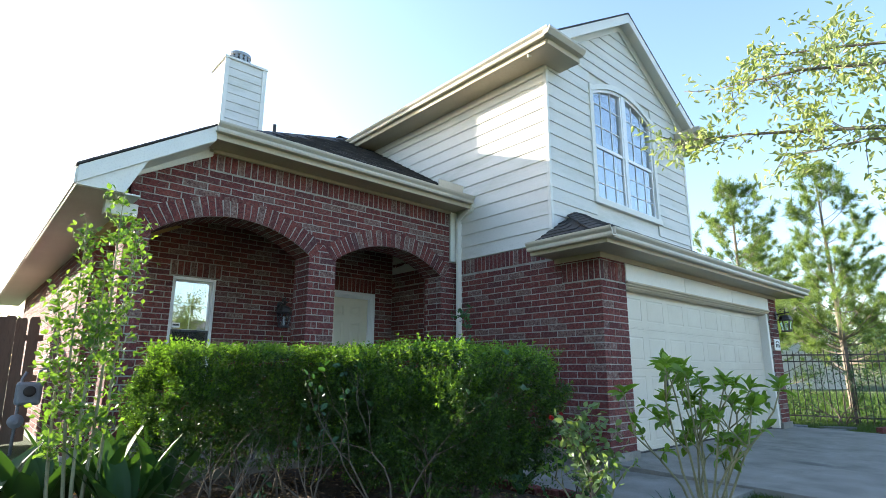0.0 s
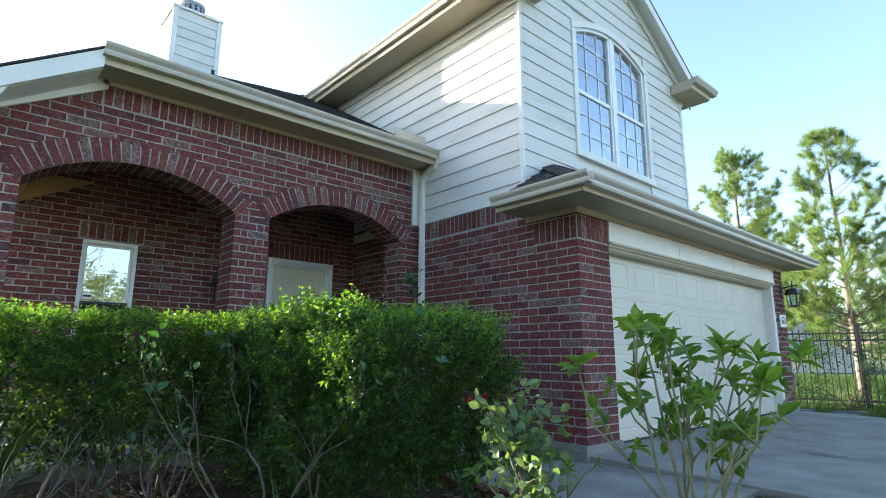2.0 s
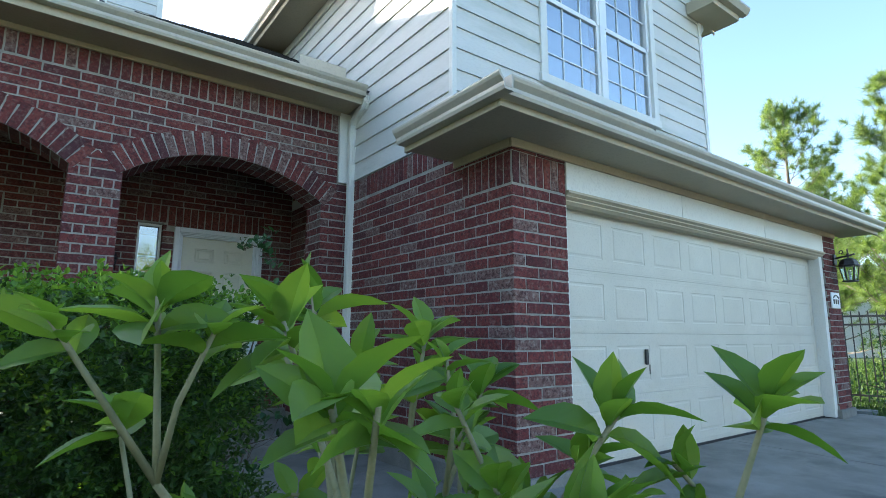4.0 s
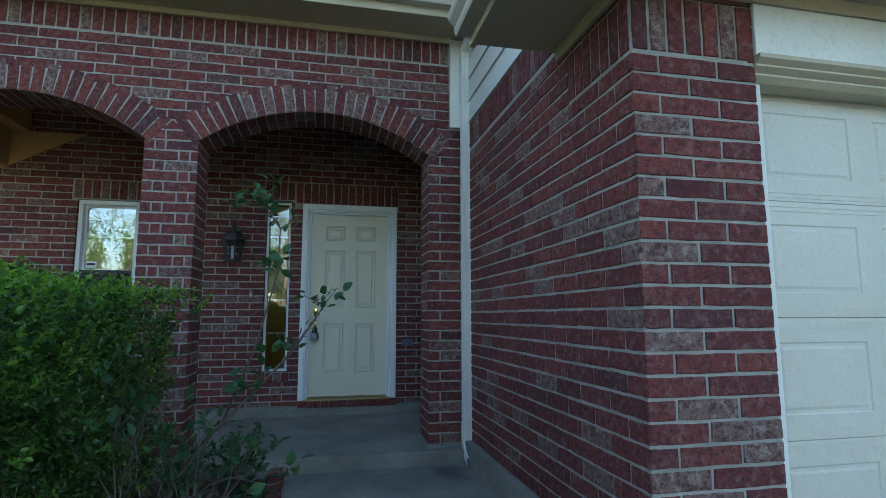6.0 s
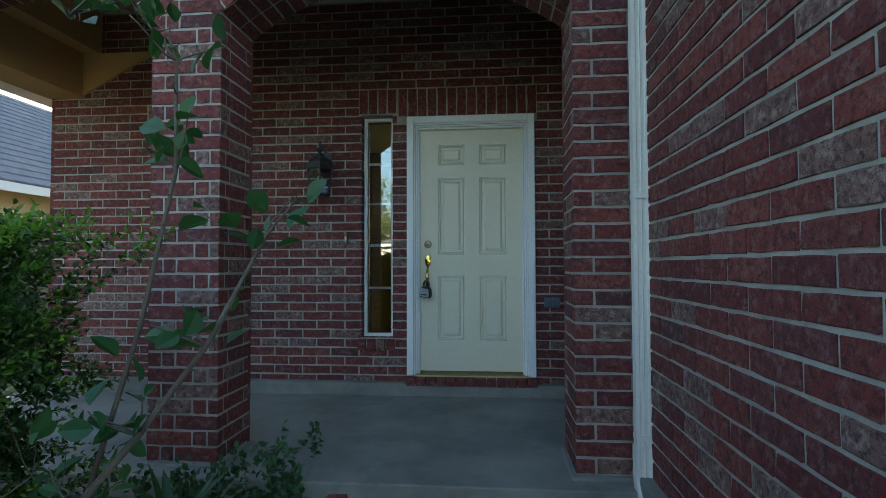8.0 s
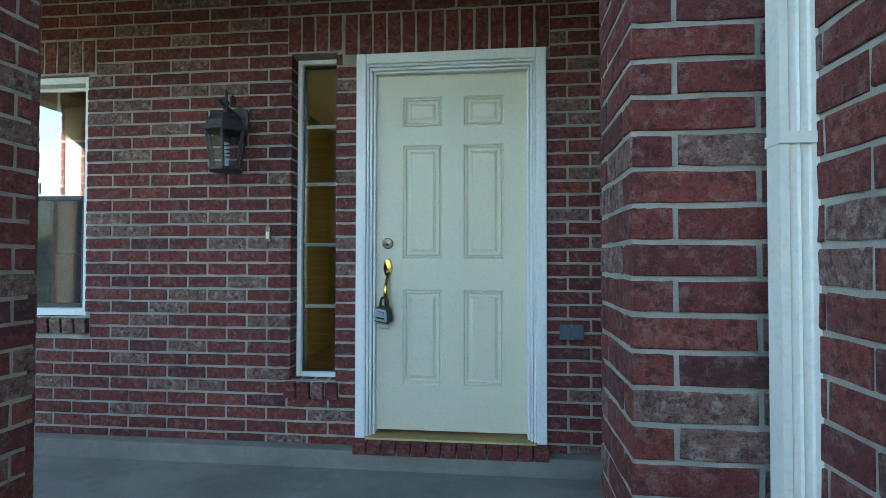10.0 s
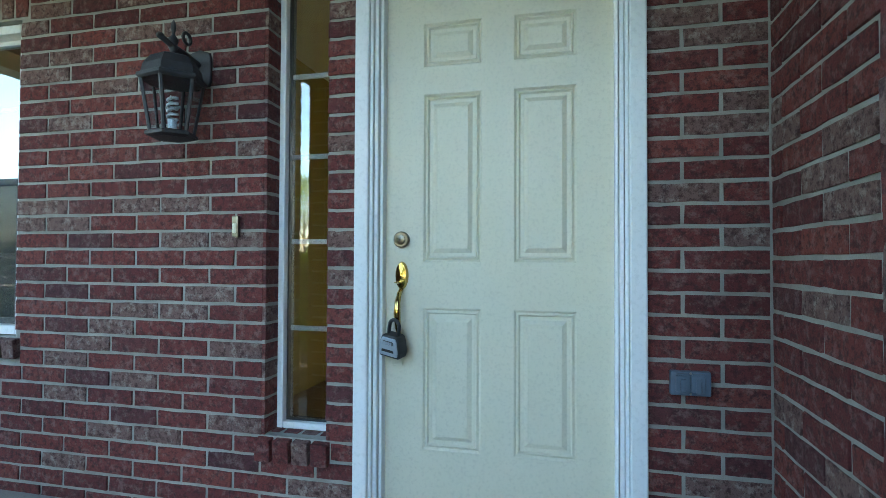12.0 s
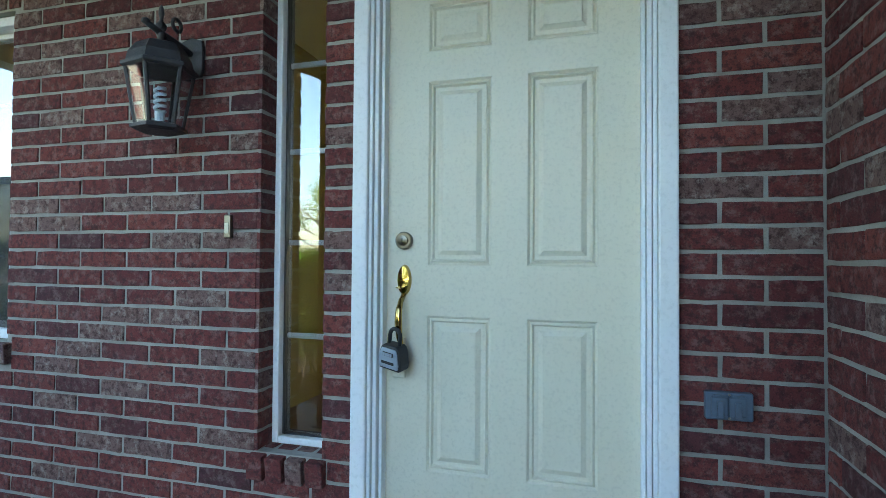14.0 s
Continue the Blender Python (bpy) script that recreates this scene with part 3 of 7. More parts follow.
# ---- garage side wall, also the right wall of the porch ----
GTOP = 2.72
GS = 2.156
gs_m = Mesh().box(SIDE + 0.0026, SIDE + 0.2, GFRONT + 0.255, FRONT + 0.2, 0.12, GTOP).box(SIDE + 0.0026, SIDE + 0.2, FRONT + 0.2, DOORWALL + 0.2, 0.05, CEILZ + 0.1)
wall_side = structure("wall_garage_side", gs_m, MORTAR, "red brick side wall of the garage", "wall")
fs_ = face_frame((SIDE, DOORWALL, 0), (-1, 0, 0))
U_F, U_G = DOORWALL - FRONT, DOORWALL - GFRONT
side_bricks = running(0, U_G, 0.2, GTOP - 0.225, (hole(U_G - 0.55, U_G, GS, GS + 0.24),), (U_G - 0.125) % 0.26, 0.0815, 0.26) + soldiers(U_G - 0.55, U_G - 0.01, GS + 0.002, GS + 0.24) + soldiers(U_F, U_G - 0.03, GTOP - 0.225, GTOP - 0.01) + running(0, U_F, GTOP - 0.225, CEILZ, (), 0.1, 0.0815, 0.26)
lay(wall_side, fs_, side_bricks, lambda u, z: u > 1.9 and z < 1.9)
# garage front piers
gf_m = sliced_wall(Mesh(), SIDE + 0.0026, 11.5, GFRONT + 0.0026, GFRONT + 0.25, 0.12, 2.56, [(6.08, 11.08, -1, 2.44)])
wall_gar = structure("wall_garage_front", gf_m, MORTAR, "red brick garage piers either side of the wide door", "wall")
fg = face_frame((0, GFRONT, 0), (0, -1, 0))
lay(wall_gar, fg, running(SIDE, 6.08, 0.2, GS, (), -0.01, 0.0815, 0.26) + soldiers(SIDE, 6.08, GS + 0.002, GS + 0.24) + running(SIDE, 6.08, GS + 0.24, 2.56) + running(11.08, 11.5, 0.22, 2.56), lambda u, z: u < 6.2)
lay(wall_gar, face_frame((6.08, GFRONT, 0), (1, 0, 0)), running(0, 0.2, 0.2, 2.46, course=0.0815))
lay(wall_gar, face_frame((11.5, GFRONT, 0), (1, 0, 0)), running(0, 0.6, 0.22, 2.56))

# ---- lap siding of the upper storey ----
def rz(x):
    """Upper roof's underside at the front wall."""
    return 6.83 - abs(x - 7.57) * 0.61


up_m = sliced_wall(Mesh(), SIDE + 0.02, 9.64, UPPER + 0.02, UPPER + 0.2, GTOP, lambda x: rz(x), [(6.66, 8.44, 3.56, lambda x: 5.26 + 0.24 * max(0, 1 - ((x - 7.55) / 0.9) ** 2))], cuts=(7.57,))
up_m.box(SIDE + 0.02, SIDE + 0.2, UPPER + 0.2, 13, GTOP, 5.5).box(9.44, 9.62, UPPER + 0.2, 13, GTOP, 5.5).box(SIDE + 0.02, 9.62, 12.8, 13, GTOP, 5.5)
wall_up = structure("wall_upper", up_m, SIDING, "cream painted upper storey wall with lap siding", "wall")
LAP = 0.19
z = GTOP - 0.005
while z < 6.6:
    spans = [(SIDE, 9.66)] if z + LAP < 5.4 else [(7.57 - (6.83 - z - LAP * 0.6) / 0.61, 7.57 + (6.83 - z - LAP * 0.6) / 0.61)]
    if 3.46 < z + LAP and z < 5.42:
        spans = [(spans[0][0], 6.62), (8.48, spans[0][1])]
    elif 5.42 <= z < 5.55:
        spans = [(spans[0][0], 7.05), (8.05, spans[0][1])]
    for a, b in spans:
        if b - a > 0.1:
            part("plank", Mesh().hexa([(a, UPPER - 0.014, z), (b, UPPER - 0.014, z), (b, UPPER + 0.02, z), (a, UPPER + 0.02, z)], [(a, UPPER + 0.002, z + LAP + 0.01), (b, UPPER + 0.002, z + LAP + 0.01), (b, UPPER + 0.02, z + LAP + 0.01), (a, UPPER + 0.02, z + LAP + 0.01)]), SIDING, wall_up)
    if z < 5.35:
        for a, b in ((UPPER, 7.7 + 0.4 * ((z * 7) % 1)), (7.705 + 0.4 * ((z * 7) % 1), 12.9)):
            part("plank", Mesh().hexa([(SIDE - 0.014, b, z), (SIDE - 0.014, a, z), (SIDE + 0.02, a, z), (SIDE + 0.02, b, z)], [(SIDE + 0.002, b, z + LAP + 0.01), (SIDE + 0.002, a, z + LAP + 0.01), (SIDE + 0.02, a, z + LAP + 0.01), (SIDE + 0.02, b, z + LAP + 0.01)]), SIDING, wall_up)
    z += LAP
for x0, x1, y0, y1 in ((SIDE - 0.02, SIDE + 0.026, UPPER - 0.02, UPPER), (SIDE - 0.02, SIDE, UPPER, UPPER + 0.03), (9.61, 9.68, UPPER - 0.02, UPPER)):
    part("corner_board", Mesh().box(x0, x1, y0, y1, GTOP - 0.01, 5.42), TRIM, wall_up, bevel=0.003)

# ---- roofs ----
def shingles(m, origin, along, up, width, length, inside, seed=0, exposure=0.14, tab=0.30):
    """Rows of lapped tabs on a slope; inside(s, t) tells where the slope reaches, s along the eave, t up the slope."""
    rng = np.random.default_rng(seed)
    o, a, u = Vector(origin), Vector(along).normalized(), Vector(up).normalized()
    n = a.cross(u).normalized()
    if n.z < 0:
        n = -n
    t, k = 0.0, 0
    while t < length:
        s = -((k * 0.37) % 1) * tab
        while s < width:
            w = tab * rng.uniform(0.75, 1.25)
            s0, s1 = max(s, 0), min(s + w - 0.004, width)
            if s1 - s0 > 0.03 and inside(s0 + 0.02, t + exposure * 0.7) and inside(s1 - 0.02, t + exposure * 0.7):
                th = rng.uniform(0.006, 0.014)
                e = rng.uniform(-0.008, 0.008)
                p = [o + a * s0 + u * (t + e), o + a * s1 + u * (t + e), o + a * s1 + u * (t + exposure * 1.15), o + a * s0 + u * (t + exposure * 1.15)]
                m.hexa([q + n * 0.002 for q in p], [p[0] + n * (th + 0.012), p[1] + n * (th + 0.012), p[2] + n * 0.006, p[3] + n * 0.006])
            s += w
        t, k = t + exposure, k + 1
    return m


def gutter_run(name, a, b, outward, parent, z):
    """An ogee gutter along an eave from a to b, whose top lies at z."""
    a, b, o = Vector((*a, z)), Vector((*b, z)), Vector((*outward, 0))
    prof = [(0, 0), (0, -0.105), (0.07, -0.105), (0.078, -0.085), (0.078, -0.06), (0.105, -0.03), (0.112, -0.012), (0.112, 0), (0.1, 0), (0.1, -0.012), (0.066, -0.055), (0.066, -0.09), (0.012, -0.09), (0.012, 0)]
    m, n = Mesh(), len(prof)
    m.add([a + o * p + Vector((0, 0, q)) for p, q in prof] + [b + o * p + Vector((0, 0, q)) for p, q in prof], [(i, (i + 1) % n, n + (i + 1) % n, n + i) for i in range(n)] + [tuple(range(n))[::-1], tuple(range(n, 2 * n))])
    return part(name, m, GUTTER, parent)


# main roof over porch and house: front slope, left slope
MS = 0.6
EY, EZ, EX, EZL = 5.52, 3.60, 0.58, 2.86
RIDGE_Y = 9.6
HX = 1.72
roof = structure("roof_main", Mesh(), SHINGLE, "dark grey asphalt shingle roof over the porch", "roof")
zr = EZ + (RIDGE_Y - EY) * MS
sl = (zr - EZL) / (HX + (RIDGE_Y - EY) - EX)
base_m = Mesh()
base_m.add([(HX, EY, EZ), (5.53, EY, EZ), (5.53, RIDGE_Y, zr), (HX + RIDGE_Y - EY, RIDGE_Y, zr)], [(0, 1, 2, 3)])
base_m.add([(EX, EY, EZL), (HX, EY, EZ), (HX + RIDGE_Y - EY, RIDGE_Y, zr), (HX + RIDGE_Y - EY, 18, zr), (EX, 18, EZL)], [(4, 3, 2, 1, 0)])
base_m.add([(5.53, RIDGE_Y, zr), (HX + RIDGE_Y - EY, RIDGE_Y, zr), (HX + RIDGE_Y - EY, 18, zr), (5.53, 18, zr)], [(0, 1, 2, 3)])
part("deck", base_m, SHINGLE, roof)
sm = shingles(Mesh(), (HX, EY, EZ), (1, 0, 0), (0, 1, MS), 5.53 - HX, (RIDGE_Y - EY) * math.hypot(1, MS), lambda s, t: s > t / math.hypot(1, MS) + 0.1, 1)
part("shingle", sm, SHINGLE, roof, kind="stuff")
gutter_run("gutter", (HX - 0.02, EY), (5.46, EY), (0, -1), roof, EZ + 0.03)
part("fascia", Mesh().box(HX - 0.02, 5.48, EY, EY + 0.03, EZ - 0.14, EZ - 0.01), TAN, roof, bevel=0.003)
part("soffit", Mesh().box(HX - 0.05, 5.48, EY + 0.03, FRONT + 0.05, EZ - 0.115, EZ - 0.1), TAN, roof)
part("frieze", Mesh().box(HX + 0.05, 5.40, FRONT - 0.03, FRONT - 0.002, 3.44, EZ - 0.115), TAN, roof, bevel=0.003)
# left gable rake: deep barge board with a return
part("barge_board", Mesh().prism([(EX, EY - 0.02, EZL - 0.16), (HX, EY - 0.02, EZ - 0.17), (HX, EY - 0.02, EZ), (EX, EY - 0.02, EZL)], (0, 0, 0), (0, 0.03, 0)), TRIM, roof, bevel=0.003)
part("rake_return", Mesh().prism([(EX, EY + 0.005, EZL - 0.17), (EX + 0.38, EY + 0.005, EZL - 0.17), (EX + 0.55, EY + 0.005, EZL + 0.2), (EX, EY + 0.005, EZL - 0.02)], (0, 0, 0), (0, 0.03, 0)), TRIM, roof, bevel=0.003)
part("return_box", Mesh().box(LEFT - 0.22, LEFT + 0.06, FRONT - 0.12, FRONT - 0.002, EZL - 0.32, EZL - 0.19), TRIM, roof, bevel=0.004)
part("rake_soffit", Mesh().prism([(EX, EY + 0.03, EZL - 0.16), (HX, EY + 0.03, EZ - 0.17), (HX, EY + 0.03, EZ - 0.155), (EX, EY + 0.03, EZL - 0.145)], (0, 0, 0), (0, FRONT - EY, 0)), TRIM, roof)
part("rake_frieze", Mesh().prism([(LEFT, FRONT - 0.03, 2.98), (HX + 0.1, FRONT - 0.03, 3.40), (HX + 0.1, FRONT - 0.03, 3.52), (LEFT, FRONT - 0.03, 3.12)], (0, 0, 0), (0, 0.028, 0)), TRIM, roof, bevel=0.003)
part("eave_fascia", Mesh().box(EX - 0.02, EX + 0.01, EY, 18, EZL - 0.16, EZL - 0.01), TRIM, roof, bevel=0.003)
part("eave_soffit", Mesh().box(EX, LEFT + 0.02, EY + 0.03, 18, EZL - 0.175, EZL - 0.16), TRIM, roof)
part("drip_edge", Mesh().prism([(EX - 0.02, EY - 0.03, EZL + 0.0), (HX, EY - 0.03, EZ + 0.005), (HX, EY - 0.03, EZ + 0.025), (EX - 0.02, EY - 0.03, EZL + 0.02)], (0, 0, 0), (0, 0.2, 0)), SHINGLE, roof)

# porch ceiling and the beam over its open left side
ceiling = structure("ceiling", Mesh().box(LEFT + 0.4, 5.53, PIER_BACK - 0.1, DOORWALL + 0.1, CEILZ, CEILZ + 0.03), CEIL, "painted porch ceiling in shade", "ceiling")
beam = structure("trim_beam", Mesh().box(LEFT - 0.02, LEFT + 0.3, PIER_BACK - 0.02, DOORWALL - 0.002, 2.58, 2.95), WARMBEAM, "tan boxed beam over the open porch side, bounced light coloured in", "beam", bevel=0.004)
part("side_panel", Mesh().prism([(LEFT + 0.3, PIER_BACK, 2.95), (LEFT + 0.45, PIER_BACK, 2.95), (LEFT + 0.45, PIER_BACK, CEILZ)], (0, 0, 0), (0, DOORWALL - PIER_BACK - 0.002, 0)), WARMBEAM, beam)
part("brace", Mesh().prism([(LEFT + 0.3, DOORWALL - 0.03, 2.6), (LEFT + 0.95, DOORWALL - 0.03, 2.95), (LEFT + 0.3, DOORWALL - 0.03, 2.95)], (0, 0, 0), (0, 0.027, 0)), WARMBEAM, beam)

# garage roof: low hip against the upper storey
groof = structure("roof_garage", Mesh(), SHINGLE, "dark shingle pent roof above the garage door", "roof")
GEX, GEY, GEZ, GZ2 = 5.07, 3.03, 2.585, 3.2
GXR = 11.9
run = UPPER - GEY
kx = 6.05
gb = Mesh()
gb.add([(GEX, GEY, GEZ), (GXR, GEY, GEZ), (GXR - run, UPPER, GZ2), (kx, UPPER, GZ2)], [(0, 1, 2, 3)])
gb.add([(GEX, GEY, GEZ), (kx, UPPER, GZ2), (GEX, UPPER, GEZ)], [(0, 1, 2)])
gb.add([(GXR, GEY, GEZ), (GXR, 9, GEZ), (GXR - run, 9, GZ2), (GXR - run, UPPER, GZ2)], [(0, 1, 2, 3)])
gb.add([(GXR - run, UPPER, GZ2), (GXR - run, 9, GZ2), (9.6, 9, GZ2), (9.6, UPPER, GZ2)], [(0, 1, 2, 3)])
part("deck", gb, SHINGLE, groof)
gsl = math.hypot(run, GZ2 - GEZ)
sm = shingles(Mesh(), (GEX, GEY, GEZ), (1, 0, 0), (0, run, GZ2 - GEZ), GXR - GEX, gsl, lambda s, t: s > t / gsl * (kx - GEX) and s < GXR - GEX - t / gsl * run, 2)
lw = math.hypot(kx - GEX, GZ2 - GEZ)
shingles(sm, (GEX, UPPER, GEZ), (0, -1, 0), (kx - GEX, 0, GZ2 - GEZ), run, lw, lambda s, t: s < run * (1 - t / lw), 3)
hip0, hip1 = Vector((GEX, GEY, GEZ + 0.012)), Vector((kx, UPPER, GZ2 + 0.012))
flat, along = Vector((1, -1, 0)).normalized() * 0.13, (hip1 - hip0)
for i in range(9):
    a, b = hip0 + along * (i / 9), hip0 + along * min(1, (i + 1.15) / 9)
    for s in (flat, -flat):
        drop = Vector((0, 0, -0.035))
        sm.hexa([a, a + s + drop, b + s + drop, b], [a + Vector((0, 0, 0.022)), a + s + drop + Vector((0, 0, 0.022)), b + s + drop + Vector((0, 0, 0.008)), b + Vector((0, 0, 0.008))])
part("shingle", sm, SHINGLE, groof, kind="stuff")
gutter_run("gutter", (GEX, GEY), (GXR, GEY), (0, -1), groof, GEZ + 0.02)
gutter_run("gutter", (GEX, UPPER - 0.01), (GEX, GEY - 0.112), (-1, 0), groof, GEZ + 0.02)
part("fascia", Mesh().box(GEX, GXR, GEY, GEY + 0.03, GEZ - 0.13, GEZ - 0.01), TAN, groof, bevel=0.003)
part("fascia", Mesh().box(GEX, GEX + 0.03, GEY + 0.03, UPPER, GEZ - 0.13, GEZ - 0.01), TAN, groof, bevel=0.003)
part("soffit", Mesh().box(GEX + 0.03, GXR - 0.02, GEY + 0.03, GFRONT + 0.03, GEZ - 0.11, GEZ - 0.09), TAN, groof)
part("soffit", Mesh().box(GEX + 0.03, SIDE + 0.02, GFRONT + 0.03, UPPER, GEZ - 0.11, GEZ - 0.09), TAN, groof)
part("frieze", Mesh().box(SIDE - 0.02, 11.5, GFRONT - 0.022, GFRONT - 0.002, GEZ - 0.172, GEZ - 0.11), TAN, groof, bevel=0.003)
part("frieze", Mesh().box(SIDE - 0.022, SIDE - 0.002, GFRONT, UPPER - 0.03, GEZ - 0.172, GEZ - 0.11), TAN, groof, bevel=0.003)

# upper gable roof
uroof = structure("roof_upper", Mesh(), SHINGLE, "dark shingle gable roof over the upper storey", "roof")
RX, RZ, RY0, RY1 = 7.57, 6.95, 3.86, 13.4
ELX, ERX = 5.12, 10.02
ez = lambda x: RZ - abs(x - RX) * 0.62
for xa, xb in ((ELX, RX), (RX, ERX)):
    part("deck", Mesh().hexa([(xa, RY0, ez(xa) - 0.03), (xb, RY0, ez(xb) - 0.03), (xb, RY1, ez(xb) - 0.03), (xa, RY1, ez(xa) - 0.03)], [(xa, RY0, ez(xa)), (xb, RY0, ez(xb)), (xb, RY1, ez(xb)), (xa, RY1, ez(xa))]), SHINGLE, uroof)
    d = 0.19
    part("barge_board", Mesh().prism([(xa, RY0, ez(xa) - d), (xb, RY0, ez(xb) - d), (xb, RY0, ez(xb) - 0.03), (xa, RY0, ez(xa) - 0.03)], (0, 0.005, 0), (0, 0.035, 0)), TRIM, uroof, bevel=0.003)
    part("rake_soffit", Mesh().prism([(xa, RY0, ez(xa) - 0.1), (xb, RY0, ez(xb) - 0.1), (xb, RY0, ez(xb) - 0.085), (xa, RY0, ez(xa) - 0.085)], (0, 0.035, 0), (0, 0.25, 0)), TRIM, uroof)
    part("rake_frieze", Mesh().prism([(xa, UPPER, ez(xa) - 0.26), (xb, UPPER, ez(xb) - 0.26), (xb, UPPER, ez(xb) - 0.1), (xa, UPPER, ez(xa) - 0.1)], (0, -0.035, 0), (0, -0.016, 0)), TRIM, uroof)
for side, xe, xw in ((-1, ELX, SIDE), (1, ERX, 9.64)):
    zb = ez(xe) - 0.2
    x0, x1 = min(xe, xw), max(xe, xw)
    part("eave_soffit", Mesh().box(x0, x1, RY0 - 0.1, RY1, zb, zb + 0.02), TAN, uroof)
    part("eave_fascia", Mesh().box(xe - 0.015, xe + 0.015, RY0 - 0.1, RY1, zb - 0.01, zb + 0.15), TAN, uroof, bevel=0.003)
    part("eave_return", Mesh().box(x0 + (-0.0 if side < 0 else -0.3), x1 + (0.3 if side < 0 else 0), RY0 - 0.13, UPPER - 0.016, zb - 0.012, zb + 0.15), TAN, uroof, bevel=0.005)
    gutter_run("gutter", (xe, RY1), (xe, RY0 - 0.2), (side, 0), uroof, zb + 0.17)
    part("return_gutter", Mesh().prism([(0, RY0 - 0.13, zb + 0.16), (0, RY0 - 0.13, zb + 0.06), (0, RY0 - 0.2, zb + 0.07), (0, RY0 - 0.24, zb + 0.13), (0, RY0 - 0.24, zb + 0.16)], (x0 - (0.1 if side < 0 else 0.3), 0, 0), (x1 + (0.3 if side < 0 else 0.1), 0, 0)), GUTTER, uroof)
part("frieze", Mesh().box(SIDE - 0.03, SIDE - 0.016, UPPER, 12.9, 5.12, 5.28), TRIM, uroof)


# ---- doors and windows ----
def panelled(m, x0, x1, z0, z1, panels, y, back, rings):
    """A moulded sheet: a flat face at y with nested recessed rings for each panel (x0, x1, z0, z1), closed by a slab behind."""
    xs = sorted({x0, x1, *(v for p in panels for v in p[:2])})
    zs = sorted({z0, z1, *(v for p in panels for v in p[2:])})
    for a, b in zip(xs, xs[1:]):
        for c, d in zip(zs, zs[1:]):
            if not any(p[0] <= (a + b) / 2 <= p[1] and p[2] <= (c + d) / 2 <= p[3] for p in panels):
                m.add([(a, y, c), (b, y, c), (b, y, d), (a, y, d)], [(0, 1, 2, 3)])
    for p in panels:
        loops = [[(p[0] + i, y + dy, p[2] + i), (p[1] - i, y + dy, p[2] + i), (p[1] - i, y + dy, p[3] - i), (p[0] + i, y + dy, p[3] - i)] for i, dy in [(0, 0)] + rings]
        n = len(loops)
        m.add([q for l in loops for q in l], [(4 * k + i, 4 * k + (i + 1) % 4, 4 * k + 4 + (i + 1) % 4, 4 * k + 4 + i) for k in range(n - 1) for i in range(4)] + [tuple(range(4 * n - 4, 4 * n))])
    m.box(x0, x1, y + 0.012, back, z0, z1)
    for a, b in (((x0, z0), (x1, z0)), ((x1, z0), (x1, z1)), ((x1, z1), (x0, z1)), ((x0, z1), (x0, z0))):
        m.add([(a[0], y, a[1]), (a[0], y + 0.012, a[1]), (b[0], y + 0.012, b[1]), (b[0], y, b[1])], [(0, 1, 2, 3)])
    return m


def frame_bars(m, x0, x1, z0, z1, w, ya, yb, bottom=True):
    """A rectangular frame of bars w wide, butted at the corners."""
    m.box(x0, x0 + w, ya, yb, z0, z1).box(x1 - w, x1, ya, yb, z0, z1).box(x0 + w, x1 - w, ya, yb, z1 - w, z1)
    if bottom:
        m.box(x0 + w, x1 - w, ya, yb, z0, z0 + w)
    return m


door = structure("door_1", Mesh(), DOORPAINT, "closed cream six-panel front door in a white frame", "front door")
LX0, LX1, LZ0, LZ1 = 4.243, 5.084, 0.31, 2.25
panels = [(a, b, c, d) for a, b in ((4.392, 4.607), (4.724, 4.940)) for c, d in ((0.553, 1.067), (1.235, 1.854), (1.955, 2.118))]
leaf = part("leaf", panelled(Mesh(), LX0, LX1, LZ0, LZ1, panels, 7.58, 7.64, [(0.008, 0.007), (0.016, 0.002), (0.022, 0.009), (0.034, 0.009), (0.05, 0.001)]), DOORPAINT, door)
outer = Mesh()
outer.box(DX0, DX0 + 0.055, DOORWALL - 0.03, DOORWALL + 0.1, 0.283, DTOP).box(DX1 - 0.055, DX1, DOORWALL - 0.03, DOORWALL + 0.1, 0.283, DTOP).box(DX0 + 0.055, DX1 - 0.055, DOORWALL - 0.03, DOORWALL + 0.1, DTOP - 0.055, DTOP)
part("brick_mould", outer, WHITE, door, "white painted outer moulding", bevel=0.006)
for k, (off, w, dy) in enumerate(((0.056, 0.012, -0.018), (0.07, 0.014, -0.006), (0.086, 0.012, 0.012))):
    part("jamb", Mesh().box(DX0 + off, DX0 + off + w, DOORWALL + dy, DOORWALL + 0.1, 0.283, DTOP - off - w).box(DX1 - off - w, DX1 - off, DOORWALL + dy, DOORWALL + 0.1, 0.283, DTOP - off - w).box(DX0 + off, DX1 - off, DOORWALL + dy, DOORWALL + 0.1, DTOP - off - w, DTOP - off), WHITE, door, bevel=0.003)
part("threshold", Mesh().hexa([(DX0 + 0.056, DOORWALL - 0.035, 0.279), (DX1 - 0.056, DOORWALL - 0.035, 0.279), (DX1 - 0.056, DOORWALL + 0.12, 0.279), (DX0 + 0.056, DOORWALL + 0.12, 0.279)], [(DX0 + 0.056, DOORWALL - 0.03, 0.288), (DX1 - 0.056, DOORWALL - 0.03, 0.288), (DX1 - 0.056, DOORWALL + 0.12, 0.306), (DX0 + 0.056, DOORWALL + 0.12, 0.306)]), THRESH, door, "dull brass threshold")
for z in (0.5, 1.3, 2.08):
    part("hinge", Mesh().lathe([(0.007, -0.05), (0.007, 0.05)], (LX1 + 0.006, 7.576, z), sides=10), BRASS, door)
